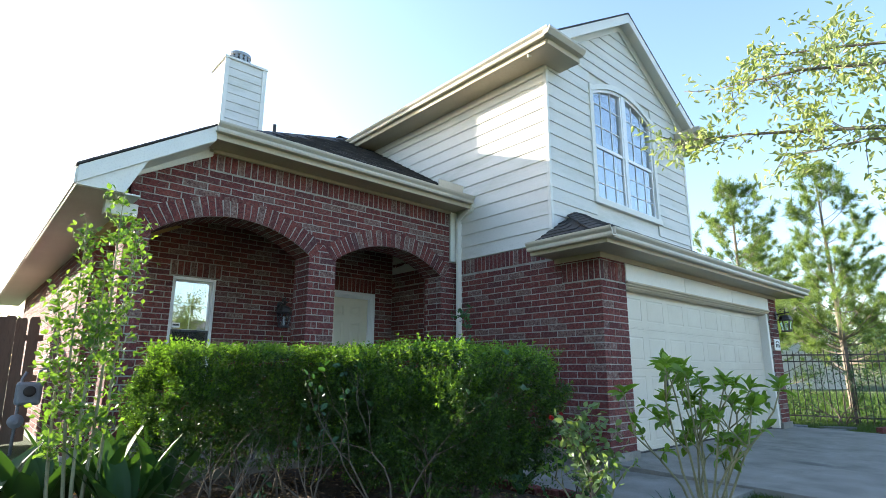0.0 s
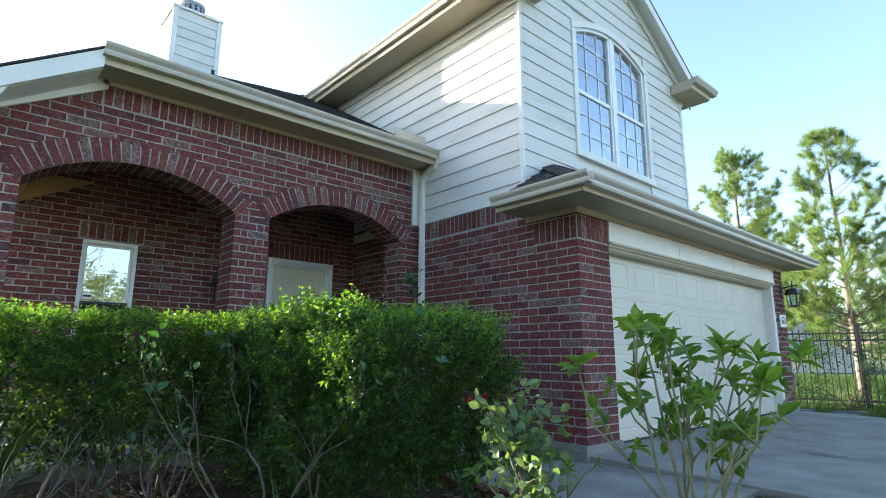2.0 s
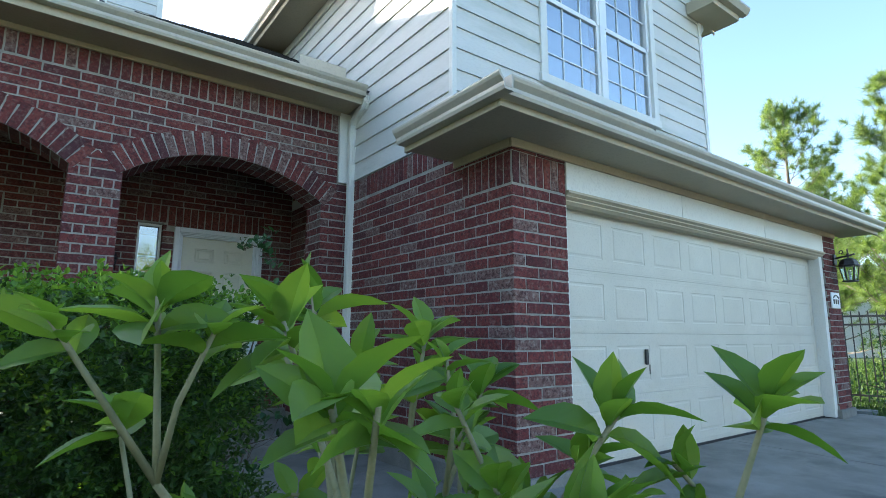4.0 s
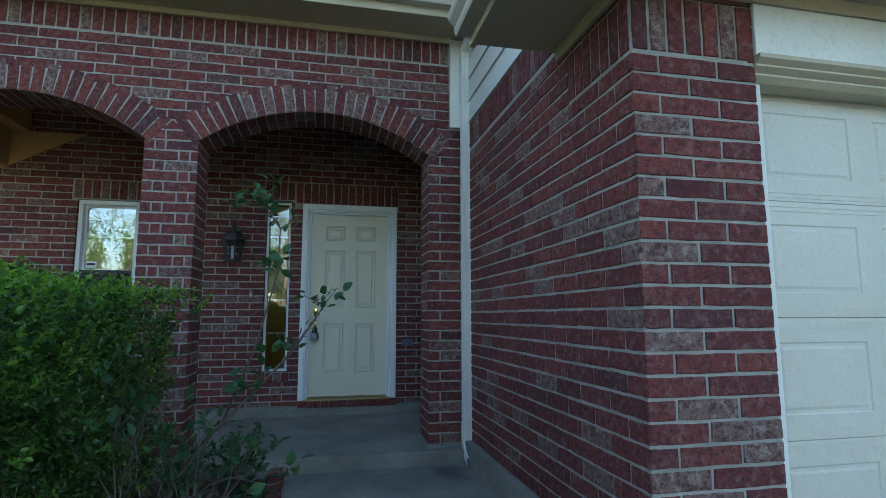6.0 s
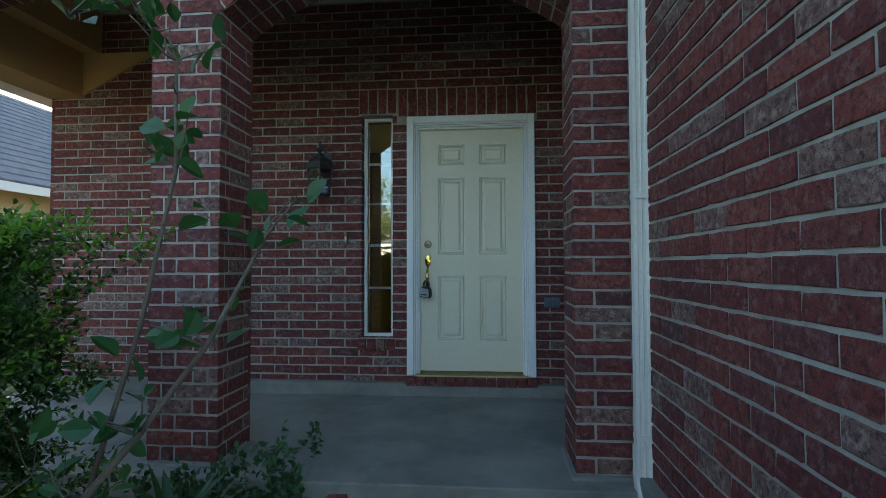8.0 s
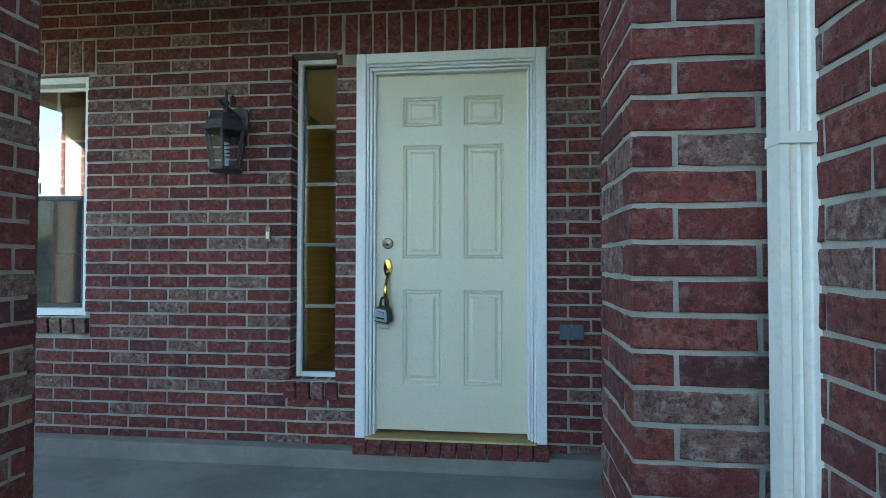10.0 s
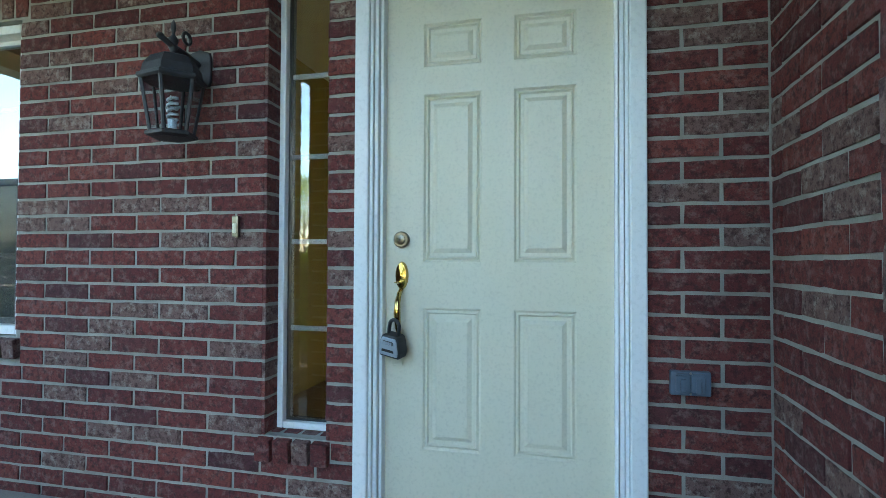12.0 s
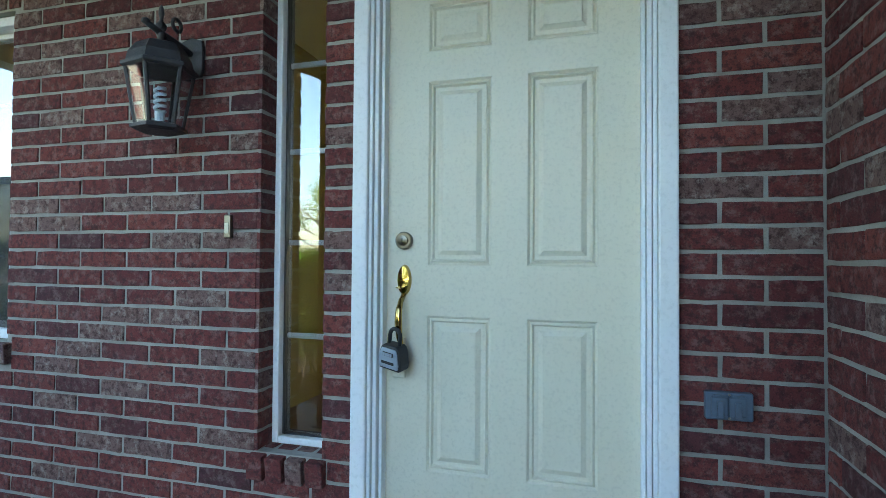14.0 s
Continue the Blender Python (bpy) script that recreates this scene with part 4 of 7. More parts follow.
dead = part("deadbolt", Mesh().lathe([(0.030, 0.0), (0.030, -0.012), (0.026, -0.018), (0.018, -0.018), (0.017, -0.024), (0.004, -0.026)], (4.31, 7.58, 1.318), "y", 28), AGED, door, "nickel deadbolt cylinder", smooth=False)
part("keyway", Mesh().box(4.3085, 4.3115, 7.552, 7.556, 1.311, 1.325), BLACK, dead)
plate = Mesh()
n = 28
for k in range(n):
    a = 2 * math.pi * k / n
    plate.v.append((4.31 + 0.026 * math.sin(a), 7.58, 1.185 + 0.052 * math.cos(a)))
for k in range(n):
    a = 2 * math.pi * k / n
    plate.v.append((4.31 + 0.020 * math.sin(a), 7.566, 1.185 + 0.046 * math.cos(a)))
plate.v.append((4.31, 7.562, 1.185))
plate.f = [(k, (k + 1) % n, n + (k + 1) % n, n + k) for k in range(n)] + [(n + k, n + (k + 1) % n, 2 * n) for k in range(n)]
handle = part("handle", plate, BRASS, door, "polished brass handle set")
part("thumb_latch", Mesh().box(4.303, 4.317, 7.53, 7.57, 1.157, 1.163).lathe([(0.004, -0.006), (0.014, -0.003), (0.014, 0.0), (0.004, 0.002)], (4.31, 7.535, 1.163)), BRASS, handle, bevel=0.002)
part("grip", Mesh().tube([(4.31, 7.575, 1.135), (4.31, 7.55, 1.118), (4.31, 7.53, 1.09), (4.31, 7.525, 1.05), (4.31, 7.535, 1.0), (4.31, 7.556, 0.965), (4.31, 7.578, 0.955)], [0.009, 0.009, 0.011, 0.013, 0.011, 0.008, 0.012], 12), BRASS, handle, smooth=True)
part("strike_plate", Mesh().box(4.272, 4.318, 7.57, 7.58, 0.855, 0.99), DOORPAINT, handle, bevel=0.004)

# key box hanging from the handle
PLASTIC = surface("black_plastic", (0.02, 0.02, 0.022), (0.03, 0.03, 0.032), 0.5, fine=90, bumps=0.1)
SILVER = surface("silver_face", (0.44, 0.5, 0.58), (0.52, 0.58, 0.66), 0.35, 0.6, fine=50, bumps=0.03)
box = thing("key_lockbox", (4.285, 7.535, 0.912, 0, 0, 0), "black key box with silver face on the door handle", "lock box")
tilt = pose(0.01, -0.01, -0.015, 8, 8, -18) @ Matrix.Scale(1.25, 4)
part("body", Mesh().prism([(-0.036, 0, 0.004), (-0.03, 0, 0.0), (0.03, 0, 0.0), (0.036, 0, 0.004), (0.038, 0, 0.02), (0.033, 0, 0.05), (0.028, 0, 0.062), (0.02, 0, 0.067), (-0.02, 0, 0.067), (-0.028, 0, 0.062), (-0.033, 0, 0.05), (-0.038, 0, 0.02)], (0, -0.02, 0), (0, 0.02, 0)), PLASTIC, box, bevel=0.005, at=tilt)
part("face", Mesh().prism([(-0.031, 0, 0.007), (0.031, 0, 0.007), (0.033, 0, 0.02), (0.028, 0, 0.05), (0.022, 0, 0.06), (-0.022, 0, 0.06), (-0.028, 0, 0.05), (-0.033, 0, 0.02)], (0, -0.024, 0), (0, -0.0195, 0)), SILVER, box, "silver face plate", bevel=0.002, at=tilt)
part("dial", Mesh().box(-0.016, 0.016, -0.0265, -0.0235, 0.040, 0.050), PLASTIC, box, at=tilt)
for i in range(4):
    part("digit_wheel", Mesh().box(-0.0145 + i * 0.0075, -0.0085 + i * 0.0075, -0.0280, -0.026, 0.041, 0.049), SILVER, box, at=tilt)
part("mark", Mesh().box(-0.022, 0.019, -0.0252, -0.0238, 0.018, 0.025), PLASTIC, box, at=tilt)
arc = [(-0.017, 0, 0.06)] + [(-0.017 * math.cos(a), 0.003, 0.088 + 0.019 * math.sin(a)) for a in [math.pi * k / 8 for k in range(9)]] + [(0.017, 0, 0.06)]
part("shackle", Mesh().tube(arc, 0.0055, 10), PLASTIC, box, smooth=True, at=tilt)

# sidelight
side = structure("window_1", Mesh(), WHITE, "narrow white sidelight window beside the front door", "window")
part("window_frame", frame_bars(Mesh(), SX0 + 0.004, SX1 - 0.004, SZ0 + 0.004, SZ1 - 0.004, 0.026, 7.615, 7.70), WHITE, side, bevel=0.005)
part("inner_frame", frame_bars(Mesh(), SX0 + 0.030, SX1 - 0.030, SZ0 + 0.030, SZ1 - 0.030, 0.006, 7.645, 7.69), BLACK, side)
for z in (1.99, 1.66, 1.315, 0.965):
    part("muntin", Mesh().box(SX0 + 0.036, SX1 - 0.036, 7.664, 7.678, z - 0.010, z + 0.010), WHITE, side, bevel=0.003)
pane = part("pane", Mesh().box(-0.096, 0.096, -0.003, 0.003, SZ0 + 0.034, SZ1 - 0.034), GLASS, side, at=pose((SX0 + SX1) / 2, 7.655, 0, 0, 0, -1.6))
pane.visible_shadow = False

# porch window
win = structure("window_2", Mesh(), WHITE, "white single-hung window on the porch", "window")
part("window_frame", frame_bars(Mesh(), PX0 + 0.004, PX1 - 0.004, PZ0 + 0.004, PZ1 - 0.004, 0.04, 7.56, 7.66), WHITE, win, bevel=0.004)
part("lower_sash", frame_bars(Mesh(), PX0 + 0.045, PX1 - 0.045, PZ0 + 0.045, 1.605, 0.03, 7.58, 7.615), WHITE, win, bevel=0.003)
part("upper_sash", frame_bars(Mesh(), PX0 + 0.045, PX1 - 0.045, 1.585, PZ1 - 0.045, 0.022, 7.62, 7.65), WHITE, win, bevel=0.003)
xm = (PX0 + PX1) / 2
for x0, x1, z0, z1 in ((xm - 0.008, xm + 0.008, 1.61, PZ1 - 0.07), (PX0 + 0.068, PX1 - 0.068, 1.93, 1.946), (xm - 0.008, xm + 0.008, PZ0 + 0.08, 1.57), (PX0 + 0.076, PX1 - 0.076, 1.25, 1.266)):
    part("muntin", Mesh().box(x0, x1, 7.642 if z0 > 1.6 else 7.604, 7.648 if z0 > 1.6 else 7.610, z0, z1), WHITE, win)
for z0, z1, y in ((1.6, PZ1 - 0.06, 7.634), (PZ0 + 0.07, 1.58, 7.596)):
    p = part("pane", Mesh().box(PX0 + 0.06, PX1 - 0.06, y, y + 0.006, z0, z1), COATED, win)
    p.visible_shadow = False
SCREEN = screen_material()
sc = part("insect_screen", Mesh().box(PX0 + 0.05, PX1 - 0.05, 7.566, 7.568, PZ0 + 0.05, 1.60), SCREEN, win, "dark insect screen over the lower sash")
sticker = part("sticker", Mesh().box(PX0 + 0.075, PX0 + 0.175, 7.628, 7.630, 1.625, 1.69), WHITE, win, "small white alarm sticker with a dark bar")
part("bar", Mesh().box(PX0 + 0.085, PX0 + 0.165, 7.6262, 7.6275, 1.65, 1.672), BLACK, sticker)

# arched window pair of the upper storey
upw = structure("window_3", Mesh(), WHITE, "white arched pair of windows in the upper storey", "window")
UX0, UX1, UXC, UZ0 = 6.66, 8.44, 7.56, 3.56
arch_z = lambda x: 5.26 + 0.24 * max(0, 1 - ((x - 7.55) / 0.9) ** 2)


def arched_band(x0, x1, lo, hi, ya, yb):
    m = Mesh()
    for i in range(20):
        a, b = x0 + (x1 - x0) * i / 20, x0 + (x1 - x0) * (i + 1) / 20
        m.hexa([(a, ya, lo(a)), (b, ya, lo(b)), (b, yb, lo(b)), (a, yb, lo(a))], [(a, ya, hi(a)), (b, ya, hi(b)), (b, yb, hi(b)), (a, yb, hi(a))])
    return m


part("casing", arched_band(UX0 - 0.09, UX1 + 0.09, arch_z, lambda x: arch_z(x) + 0.09, UPPER - 0.032, UPPER + 0.04), TRIM, upw)
part("casing", Mesh().box(UX0 - 0.09, UX0, UPPER - 0.03, UPPER + 0.04, UZ0, 5.26).box(UX1, UX1 + 0.09, UPPER - 0.03, UPPER + 0.04, UZ0, 5.26), TRIM, upw, bevel=0.004)
part("window_sill", Mesh().box(UX0 - 0.11, UX1 + 0.11, UPPER - 0.045, UPPER + 0.05, UZ0 - 0.09, UZ0), TRIM, upw, bevel=0.006)
part("mullion", Mesh().box(UXC - 0.045, UXC + 0.045, UPPER - 0.01, UPPER + 0.07, UZ0, 5.49), WHITE, upw, bevel=0.004)
RAIL = 4.40
for x0, x1 in ((UX0, UXC - 0.045), (UXC + 0.045, UX1)):
    part("lower_sash", frame_bars(Mesh(), x0, x1, UZ0, RAIL + 0.02, 0.04, UPPER + 0.01, UPPER + 0.05), WHITE, upw, bevel=0.004)
    part("upper_sash", arched_band(x0, x1, lambda x: arch_z(x) - 0.045, arch_z, UPPER + 0.0, UPPER + 0.07).box(x0, x0 + 0.04, UPPER, UPPER + 0.07, RAIL, arch_z(x0) - 0.03).box(x1 - 0.04, x1, UPPER, UPPER + 0.07, RAIL, arch_z(x1) - 0.03).box(x0 + 0.04, x1 - 0.04, UPPER + 0.02, UPPER + 0.06, RAIL, RAIL + 0.04), WHITE, upw)
    for i in (1, 2):
        x = x0 + (x1 - x0) * i / 3
        part("muntin", Mesh().box(x - 0.007, x + 0.007, UPPER + 0.030, UPPER + 0.0385, RAIL + 0.04, arch_z(x) - 0.04).box(x - 0.007, x + 0.007, UPPER + 0.021, UPPER + 0.0285, UZ0 + 0.04, RAIL - 0.02), WHITE, upw)
        z = RAIL + i * 0.36
        part("muntin", Mesh().box(x0 + 0.04, x1 - 0.04, UPPER + 0.0285, UPPER + 0.037, z - 0.007, z + 0.007), WHITE, upw)
        z = UZ0 + i * 0.27
        part("muntin", Mesh().box(x0 + 0.04, x1 - 0.04, UPPER + 0.0195, UPPER + 0.027, z - 0.007, z + 0.007), WHITE, upw)
    for m, y in ((Mesh().box(x0 + 0.03, x1 - 0.03, UPPER + 0.03, UPPER + 0.036, UZ0 + 0.03, RAIL), 0), (arched_band(x0 + 0.03, x1 - 0.03, lambda x: RAIL + 0.03, lambda x: arch_z(x) - 0.03, UPPER + 0.04, UPPER + 0.046), 0)):
        p = part("pane", m, COATED, upw)
        p.visible_shadow = False
    # the blue of sky reflected by the panes is put into the blind's colour
    SKYBLIND = surface("blind", (0.28, 0.35, 0.44), (0.33, 0.4, 0.49), 0.6)
    part("blind", Mesh().box(x0 + 0.03, x1 - 0.03, UPPER + 0.13, UPPER + 0.14, UZ0 + 0.02, 5.3), SKYBLIND, upw, "blind behind the glass, tinted with the blue of reflected sky")

# ---- garage door ----
GY, GX0, GX1, GZ0, GZ1 = 3.57, 6.16, 10.98, 0.14, 2.125
gd = structure("door_2", Mesh(), GARAGEPAINT, "closed cream panelled double garage door", "garage door")
rows_n, cols_n = 4, 8
sh, cw = (GZ1 - GZ0) / rows_n, (GX1 - GX0) / cols_n
for r in range(rows_n):
    z0, z1 = GZ0 + r * sh + 0.0012, GZ0 + (r + 1) * sh - 0.0012
    ps = [(GX0 + c * cw + 0.07, GX0 + (c + 1) * cw - 0.07, z0 + 0.1, z1 - 0.1) for c in range(cols_n)]
    sec = part("section", panelled(Mesh(), GX0, GX1, z0, z1, ps, GY, GY + 0.05, [(0.006, 0.004), (0.018, 0.004), (0.03, 0.001)]), GARAGEPAINT, gd)
    for k in (0.014, 0.034, sh - 0.026, sh - 0.046):
        part("bead", Mesh().box(GX0, GX1, GY - 0.003, GY + 0.001, z0 + k, z0 + k + 0.008), GARAGEPAINT, sec)
part("bottom_seal", Mesh().box(GX0, GX1, GY - 0.01, GY + 0.04, 0.118, GZ0), BLACK, gd, "black rubber seal")
lock = part("lock_handle", Mesh().box(7.21, 7.25, GY - 0.02, GY - 0.002, 0.87, 1.0), BLACK, gd, "black lock handle", bevel=0.006)
part("key", Mesh().box(7.245, 7.251, GY - 0.03, GY - 0.018, 0.79, 0.87), NICKEL, lock)
part("jamb", Mesh().box(GX1, 11.075, GFRONT + 0.02, GY + 0.08, 0.13, 2.185).box(6.083, GX0, GFRONT + 0.06, GY + 0.08, 0.13, 2.185), TRIM, gd, bevel=0.004)
part("header", Mesh().box(6.085, 11.075, GFRONT - 0.012, GFRONT + 0.05, 2.185, GEZ - 0.175), TRIM, gd, bevel=0.004)
part("header_moulding", Mesh().prism([(0, GFRONT - 0.03, 2.19), (0, GFRONT - 0.03, 2.172), (0, GFRONT - 0.005, 2.155), (0, GFRONT - 0.005, 2.147), (0, GFRONT + 0.025, 2.13), (0, GFRONT + 0.025, 2.122), (0, GFRONT + 0.05, 2.1), (0, GY - 0.01, 2.1), (0, GY - 0.01, 2.19)], (6.085, 0, 0), (11.075, 0, 0)), TAN, gd)
for x in (7.7, 9.4):
    part("header_joint", Mesh().box(x - 0.006, x + 0.006, GFRONT - 0.016, GFRONT - 0.0125, 2.195, GEZ - 0.175), TRIM, gd)

# ---- porch corner trim, downspouts ----
trim = structure("trim_corner", Mesh().box(5.385, 5.51, FRONT - 0.035, FRONT - 0.01, 2.70, 3.47), TRIM, "white painted corner board above the pier", "trim", bevel=0.004)
spout = thing("downspout", (5.498, 5.785, 0.0), "cream metal downspout strapped to the brick corner", "downspout")


def spout_section(m, pts, w=0.037, d=0.026):
    """A ribbed rectangular pipe through the points (y, z) at x = 0."""
    prof = [(-w, -d), (-w * 0.55, -d), (-w * 0.45, -d * 0.8), (-w * 0.1, -d * 0.8), (0, -d), (w * 0.1, -d * 0.8), (w * 0.45, -d * 0.8), (w * 0.55, -d), (w, -d), (w, d), (-w, d)]
    rings = []
    for i, (y, z) in enumerate(pts):
        a, b = pts[max(i - 1, 0)], pts[min(i + 1, len(pts) - 1)]
        t = Vector((0, b[0] - a[0], b[1] - a[1])).normalized()
        nrm = Vector((0, t.z, -t.y)) * (1 if t.z > 0 else -1)
        rings.append([Vector((px, y, z)) + nrm * py for px, py in prof])
    k = len(prof)
    return m.add([q for r in rings for q in r], [(i * k + j, i * k + (j + 1) % k, (i + 1) * k + (j + 1) % k, (i + 1) * k + j) for i in range(len(pts) - 1) for j in range(k)])


part("pipe", spout_section(Mesh(), [(0.02, 0.25), (0.02, 3.28)]), TRIM, spout)
part("upper_elbow", spout_section(Mesh(), [(0.02, 3.28), (0.0, 3.34), (-0.1, 3.40), (-0.23, 3.45), (-0.275, 3.5), (-0.275, 3.56)], 0.041, 0.03), TRIM, spout)
part("lower_elbow", spout_section(Mesh(), [(0.02, 0.33), (0.02, 0.2), (0.0, 0.15), (-0.05, 0.105), (-0.12, 0.075)], 0.041, 0.03), TRIM, spout)
for z in (0.36, 1.45, 2.9):
    part("strap", Mesh().box(-0.039, 0.029, -0.0095, 0.0495, z, z + 0.022).box(0.0, 0.028, 0.0495, 0.1165, z, z + 0.022), TRIM, spout)
spout2 = thing("downspout", (9.72, 4.2, 2.9), "white metal downspout on the upper storey corner", "downspout")
part("pipe", spout_section(Mesh(), [(0.0, 0.25), (0.0, 2.15)]), WHITE, spout2)
part("elbow", spout_section(Mesh(), [(0.0, 2.15), (-0.05, 2.2), (-0.1, 2.26), (-0.1, 2.36)]), WHITE, spout2)
part("splash_guard", Mesh().box(4.73, 5.21, EY - 0.115, EY - 0.105, EZ + 0.02, EZ + 0.13), GUTTER, roof, "tan splash guard on the gutter", bevel=0.002)

# ---- chimney ----
chim = thing("chimney", (3.30, 10.5, 4.0), "white lap-sided chimney with a round metal cap", "chimney")
part("body", Mesh().box(0.012, 0.86, 0.012, 0.8, 0, 3.42), SIDING, chim)
z = 0.0
while z < 3.3:
    part("plank", Mesh().hexa([(0, -0.006, z), (0.87, -0.006, z), (0.87, 0.02, z), (0, 0.02, z)], [(0, 0.01, z + 0.195), (0.87, 0.01, z + 0.195), (0.87, 0.02, z + 0.195), (0, 0.02, z + 0.195)]), SIDING, chim)
    z += 0.19
for x in (-0.012, 0.79):
    part("corner_board", Mesh().box(x, x + 0.09, -0.02, -0.005, 0, 3.42), TRIM, chim)
part("cap_flashing", Mesh().box(-0.03, 0.9, -0.035, 0.84, 3.42, 3.47), TRIM, chim, bevel=0.006)
part("flue_base", Mesh().lathe([(0.24, 3.47), (0.22, 3.55)], (0.42, 0.4, 0), sides=24), NICKEL, chim, smooth=False)
part("flue_cap", Mesh().lathe([(0.2, 3.72), (0.23, 3.74), (0.23, 3.8), (0.1, 3.86)], (0.42, 0.4, 0), sides=24), NICKEL, chim)
part("flue_pipe", Mesh().lathe([(0.13, 3.5), (0.13, 3.75)], (0.42, 0.4, 0), sides=20), BLACK, chim)
for k in range(14):
    a = 2 * math.pi * k / 14
    part("louvre", Mesh().box(-0.03, 0.03, -0.006, 0.006, 3.55, 3.73, Matrix.Translation((0.42 + 0.215 * math.cos(a), 0.4 + 0.215 * math.sin(a), 0)) @ pose(0, 0, 0, 0, 0, math.degrees(a) + 90)), NICKEL, chim)
for z in (3.6, 3.67):
    part("band", Mesh().lathe([(0.222, z), (0.222, z + 0.02)], (0.42, 0.4, 0), sides=24), NICKEL, chim)
vent = thing("vent_pipe", (3.22, 7.6, 4.62), "dark plumbing vent pipe on the roof", "vent pipe")
part("pipe", Mesh().lathe([(0.03, -0.05), (0.03, 0.22)], sides=12), BLACK, vent)

# ---- wall lanterns ----
CASTIRON = surface("cast_iron", (0.022, 0.022, 0.026), (0.05, 0.048, 0.052), 0.5, big=14, fine=170, bumps=0.5)
def lantern(at):
    t = thing("wall_lantern", at, "black iron wall lantern with clear glass on the brick wall", "wall lamp", "outdoor wall lanterns")
    plate = part("back_plate", Mesh().prism([(-0.05, 0, -0.075), (0.05, 0, -0.075), (0.058, 0, -0.05), (0.058, 0, 0.05), (0.05, 0, 0.075), (0, 0, 0.09), (-0.05, 0, 0.075), (-0.058, 0, 0.05), (-0.058, 0, -0.05)], (0, -0.012, 0), (0, -0.03, 0)), CASTIRON, t, bevel=0.005)
    part("arm", Mesh().tube([(0, -0.02, 0.02), (0, -0.10, 0.035), (0, -0.185, 0.045), (0, -0.27, 0.062)], [0.014, 0.013, 0.013, 0.011], 10), CASTIRON, t, smooth=True)
    sp = [(0, -0.10 - 0.035 * math.sin(a) * (1 - a / 9), 0.085 + 0.035 * (1 - math.cos(a)) * (1 - a / 9)) for a in [i * 0.35 for i in range(17)]]
    part("scroll", Mesh().tube(sp, 0.0075, 8), CASTIRON, t, smooth=True)
    sp = [(0, -0.045 - 0.03 * math.sin(a), -0.045 + 0.05 * math.cos(a)) for a in [i * 0.35 for i in range(12)]]
    part("scroll", Mesh().tube(sp, 0.0065, 8), CASTIRON, t, smooth=True)
    part("knob", Mesh().lathe([(0.003, -0.27), (0.013, -0.262), (0.013, -0.25), (0.006, -0.24)], (0, 0, 0.062), "y", 12), CASTIRON, t, smooth=True)
    c = (0, -0.185, 0)
    part("finial", Mesh().lathe([(0.012, -0.02), (0.014, 0.03), (0.02, 0.04), (0.012, 0.05), (0.018, 0.06), (0.02, 0.075), (0.008, 0.09), (0.006, 0.1), (0.011, 0.12), (0.009, 0.14), (0.002, 0.155)], c, sides=14), CASTIRON, t, smooth=True)
    hexa = lambda r, z: [(c[0] + r * math.cos(math.pi / 3 * k + 0.85), c[1] + r * math.sin(math.pi / 3 * k + 0.85), z) for k in range(6)]
    roof_m, rings = Mesh(), [hexa(0.124, -0.108), hexa(0.134, -0.1), hexa(0.134, -0.088), hexa(0.118, -0.08), hexa(0.11, -0.045), hexa(0.085, -0.008), hexa(0.04, 0.008), hexa(0.018, 0.012)]
    roof_m.add([p for r in rings for p in r], [(i * 6 + k, i * 6 + (k + 1) % 6, i * 6 + 6 + (k + 1) % 6, i * 6 + 6 + k) for i in range(7) for k in range(6)] + [(0, 1, 2, 3, 4, 5)[::-1], (42, 43, 44, 45, 46, 47)])
    part("hood", roof_m, CASTIRON, t)
    top, low = hexa(0.116, -0.105), hexa(0.08, -0.315)
    for k in range(6):
        part("cage_bar", Mesh().tube([top[k], low[k]], 0.0085, 6), CASTIRON, t)
        a, b, cc, d = Vector(top[k]), Vector(top[(k + 1) % 6]), Vector(low[(k + 1) % 6]), Vector(low[k])
        nn = (b - a).cross(d - a).normalized() * 0.003
        g = part("pane", Mesh().hexa([a - nn, b - nn, cc - nn, d - nn], [a + nn, b + nn, cc + nn, d + nn]), LANTERNGLASS, t, "clear glass pane")
        g.visible_shadow = False
    base = Mesh()
    rings = [hexa(0.076, -0.338), hexa(0.1, -0.33), hexa(0.1, -0.318), hexa(0.082, -0.31)]
    base.add([p for r in rings for p in r], [(i * 6 + k, i * 6 + (k + 1) % 6, i * 6 + 6 + (k + 1) % 6, i * 6 + 6 + k) for i in range(3) for k in range(6)] + [(0, 1, 2, 3, 4, 5)[::-1], (18, 19, 20, 21, 22, 23)])
    part("base", base, CASTIRON, t)
    part("socket", Mesh().lathe([(0.016, -0.31), (0.018, -0.26)], c, sides=14), WHITE, t)
    coil = [(c[0] + 0.018 * math.cos(a), c[1] + 0.018 * math.sin(a), -0.26 + 0.1 * a / 28) for a in [i * 0.5 for i in range(57)]]
    part("spiral_bulb", Mesh().tube(coil, 0.006, 8), WHITE, t, "unlit white spiral bulb", smooth=True)
    return t


lamp = lantern((3.487, DOORWALL, 1.99))
lamp.scale = (0.9, 0.9, 0.9)
copy_thing(lamp, pose(11.42, GFRONT, 2.12))

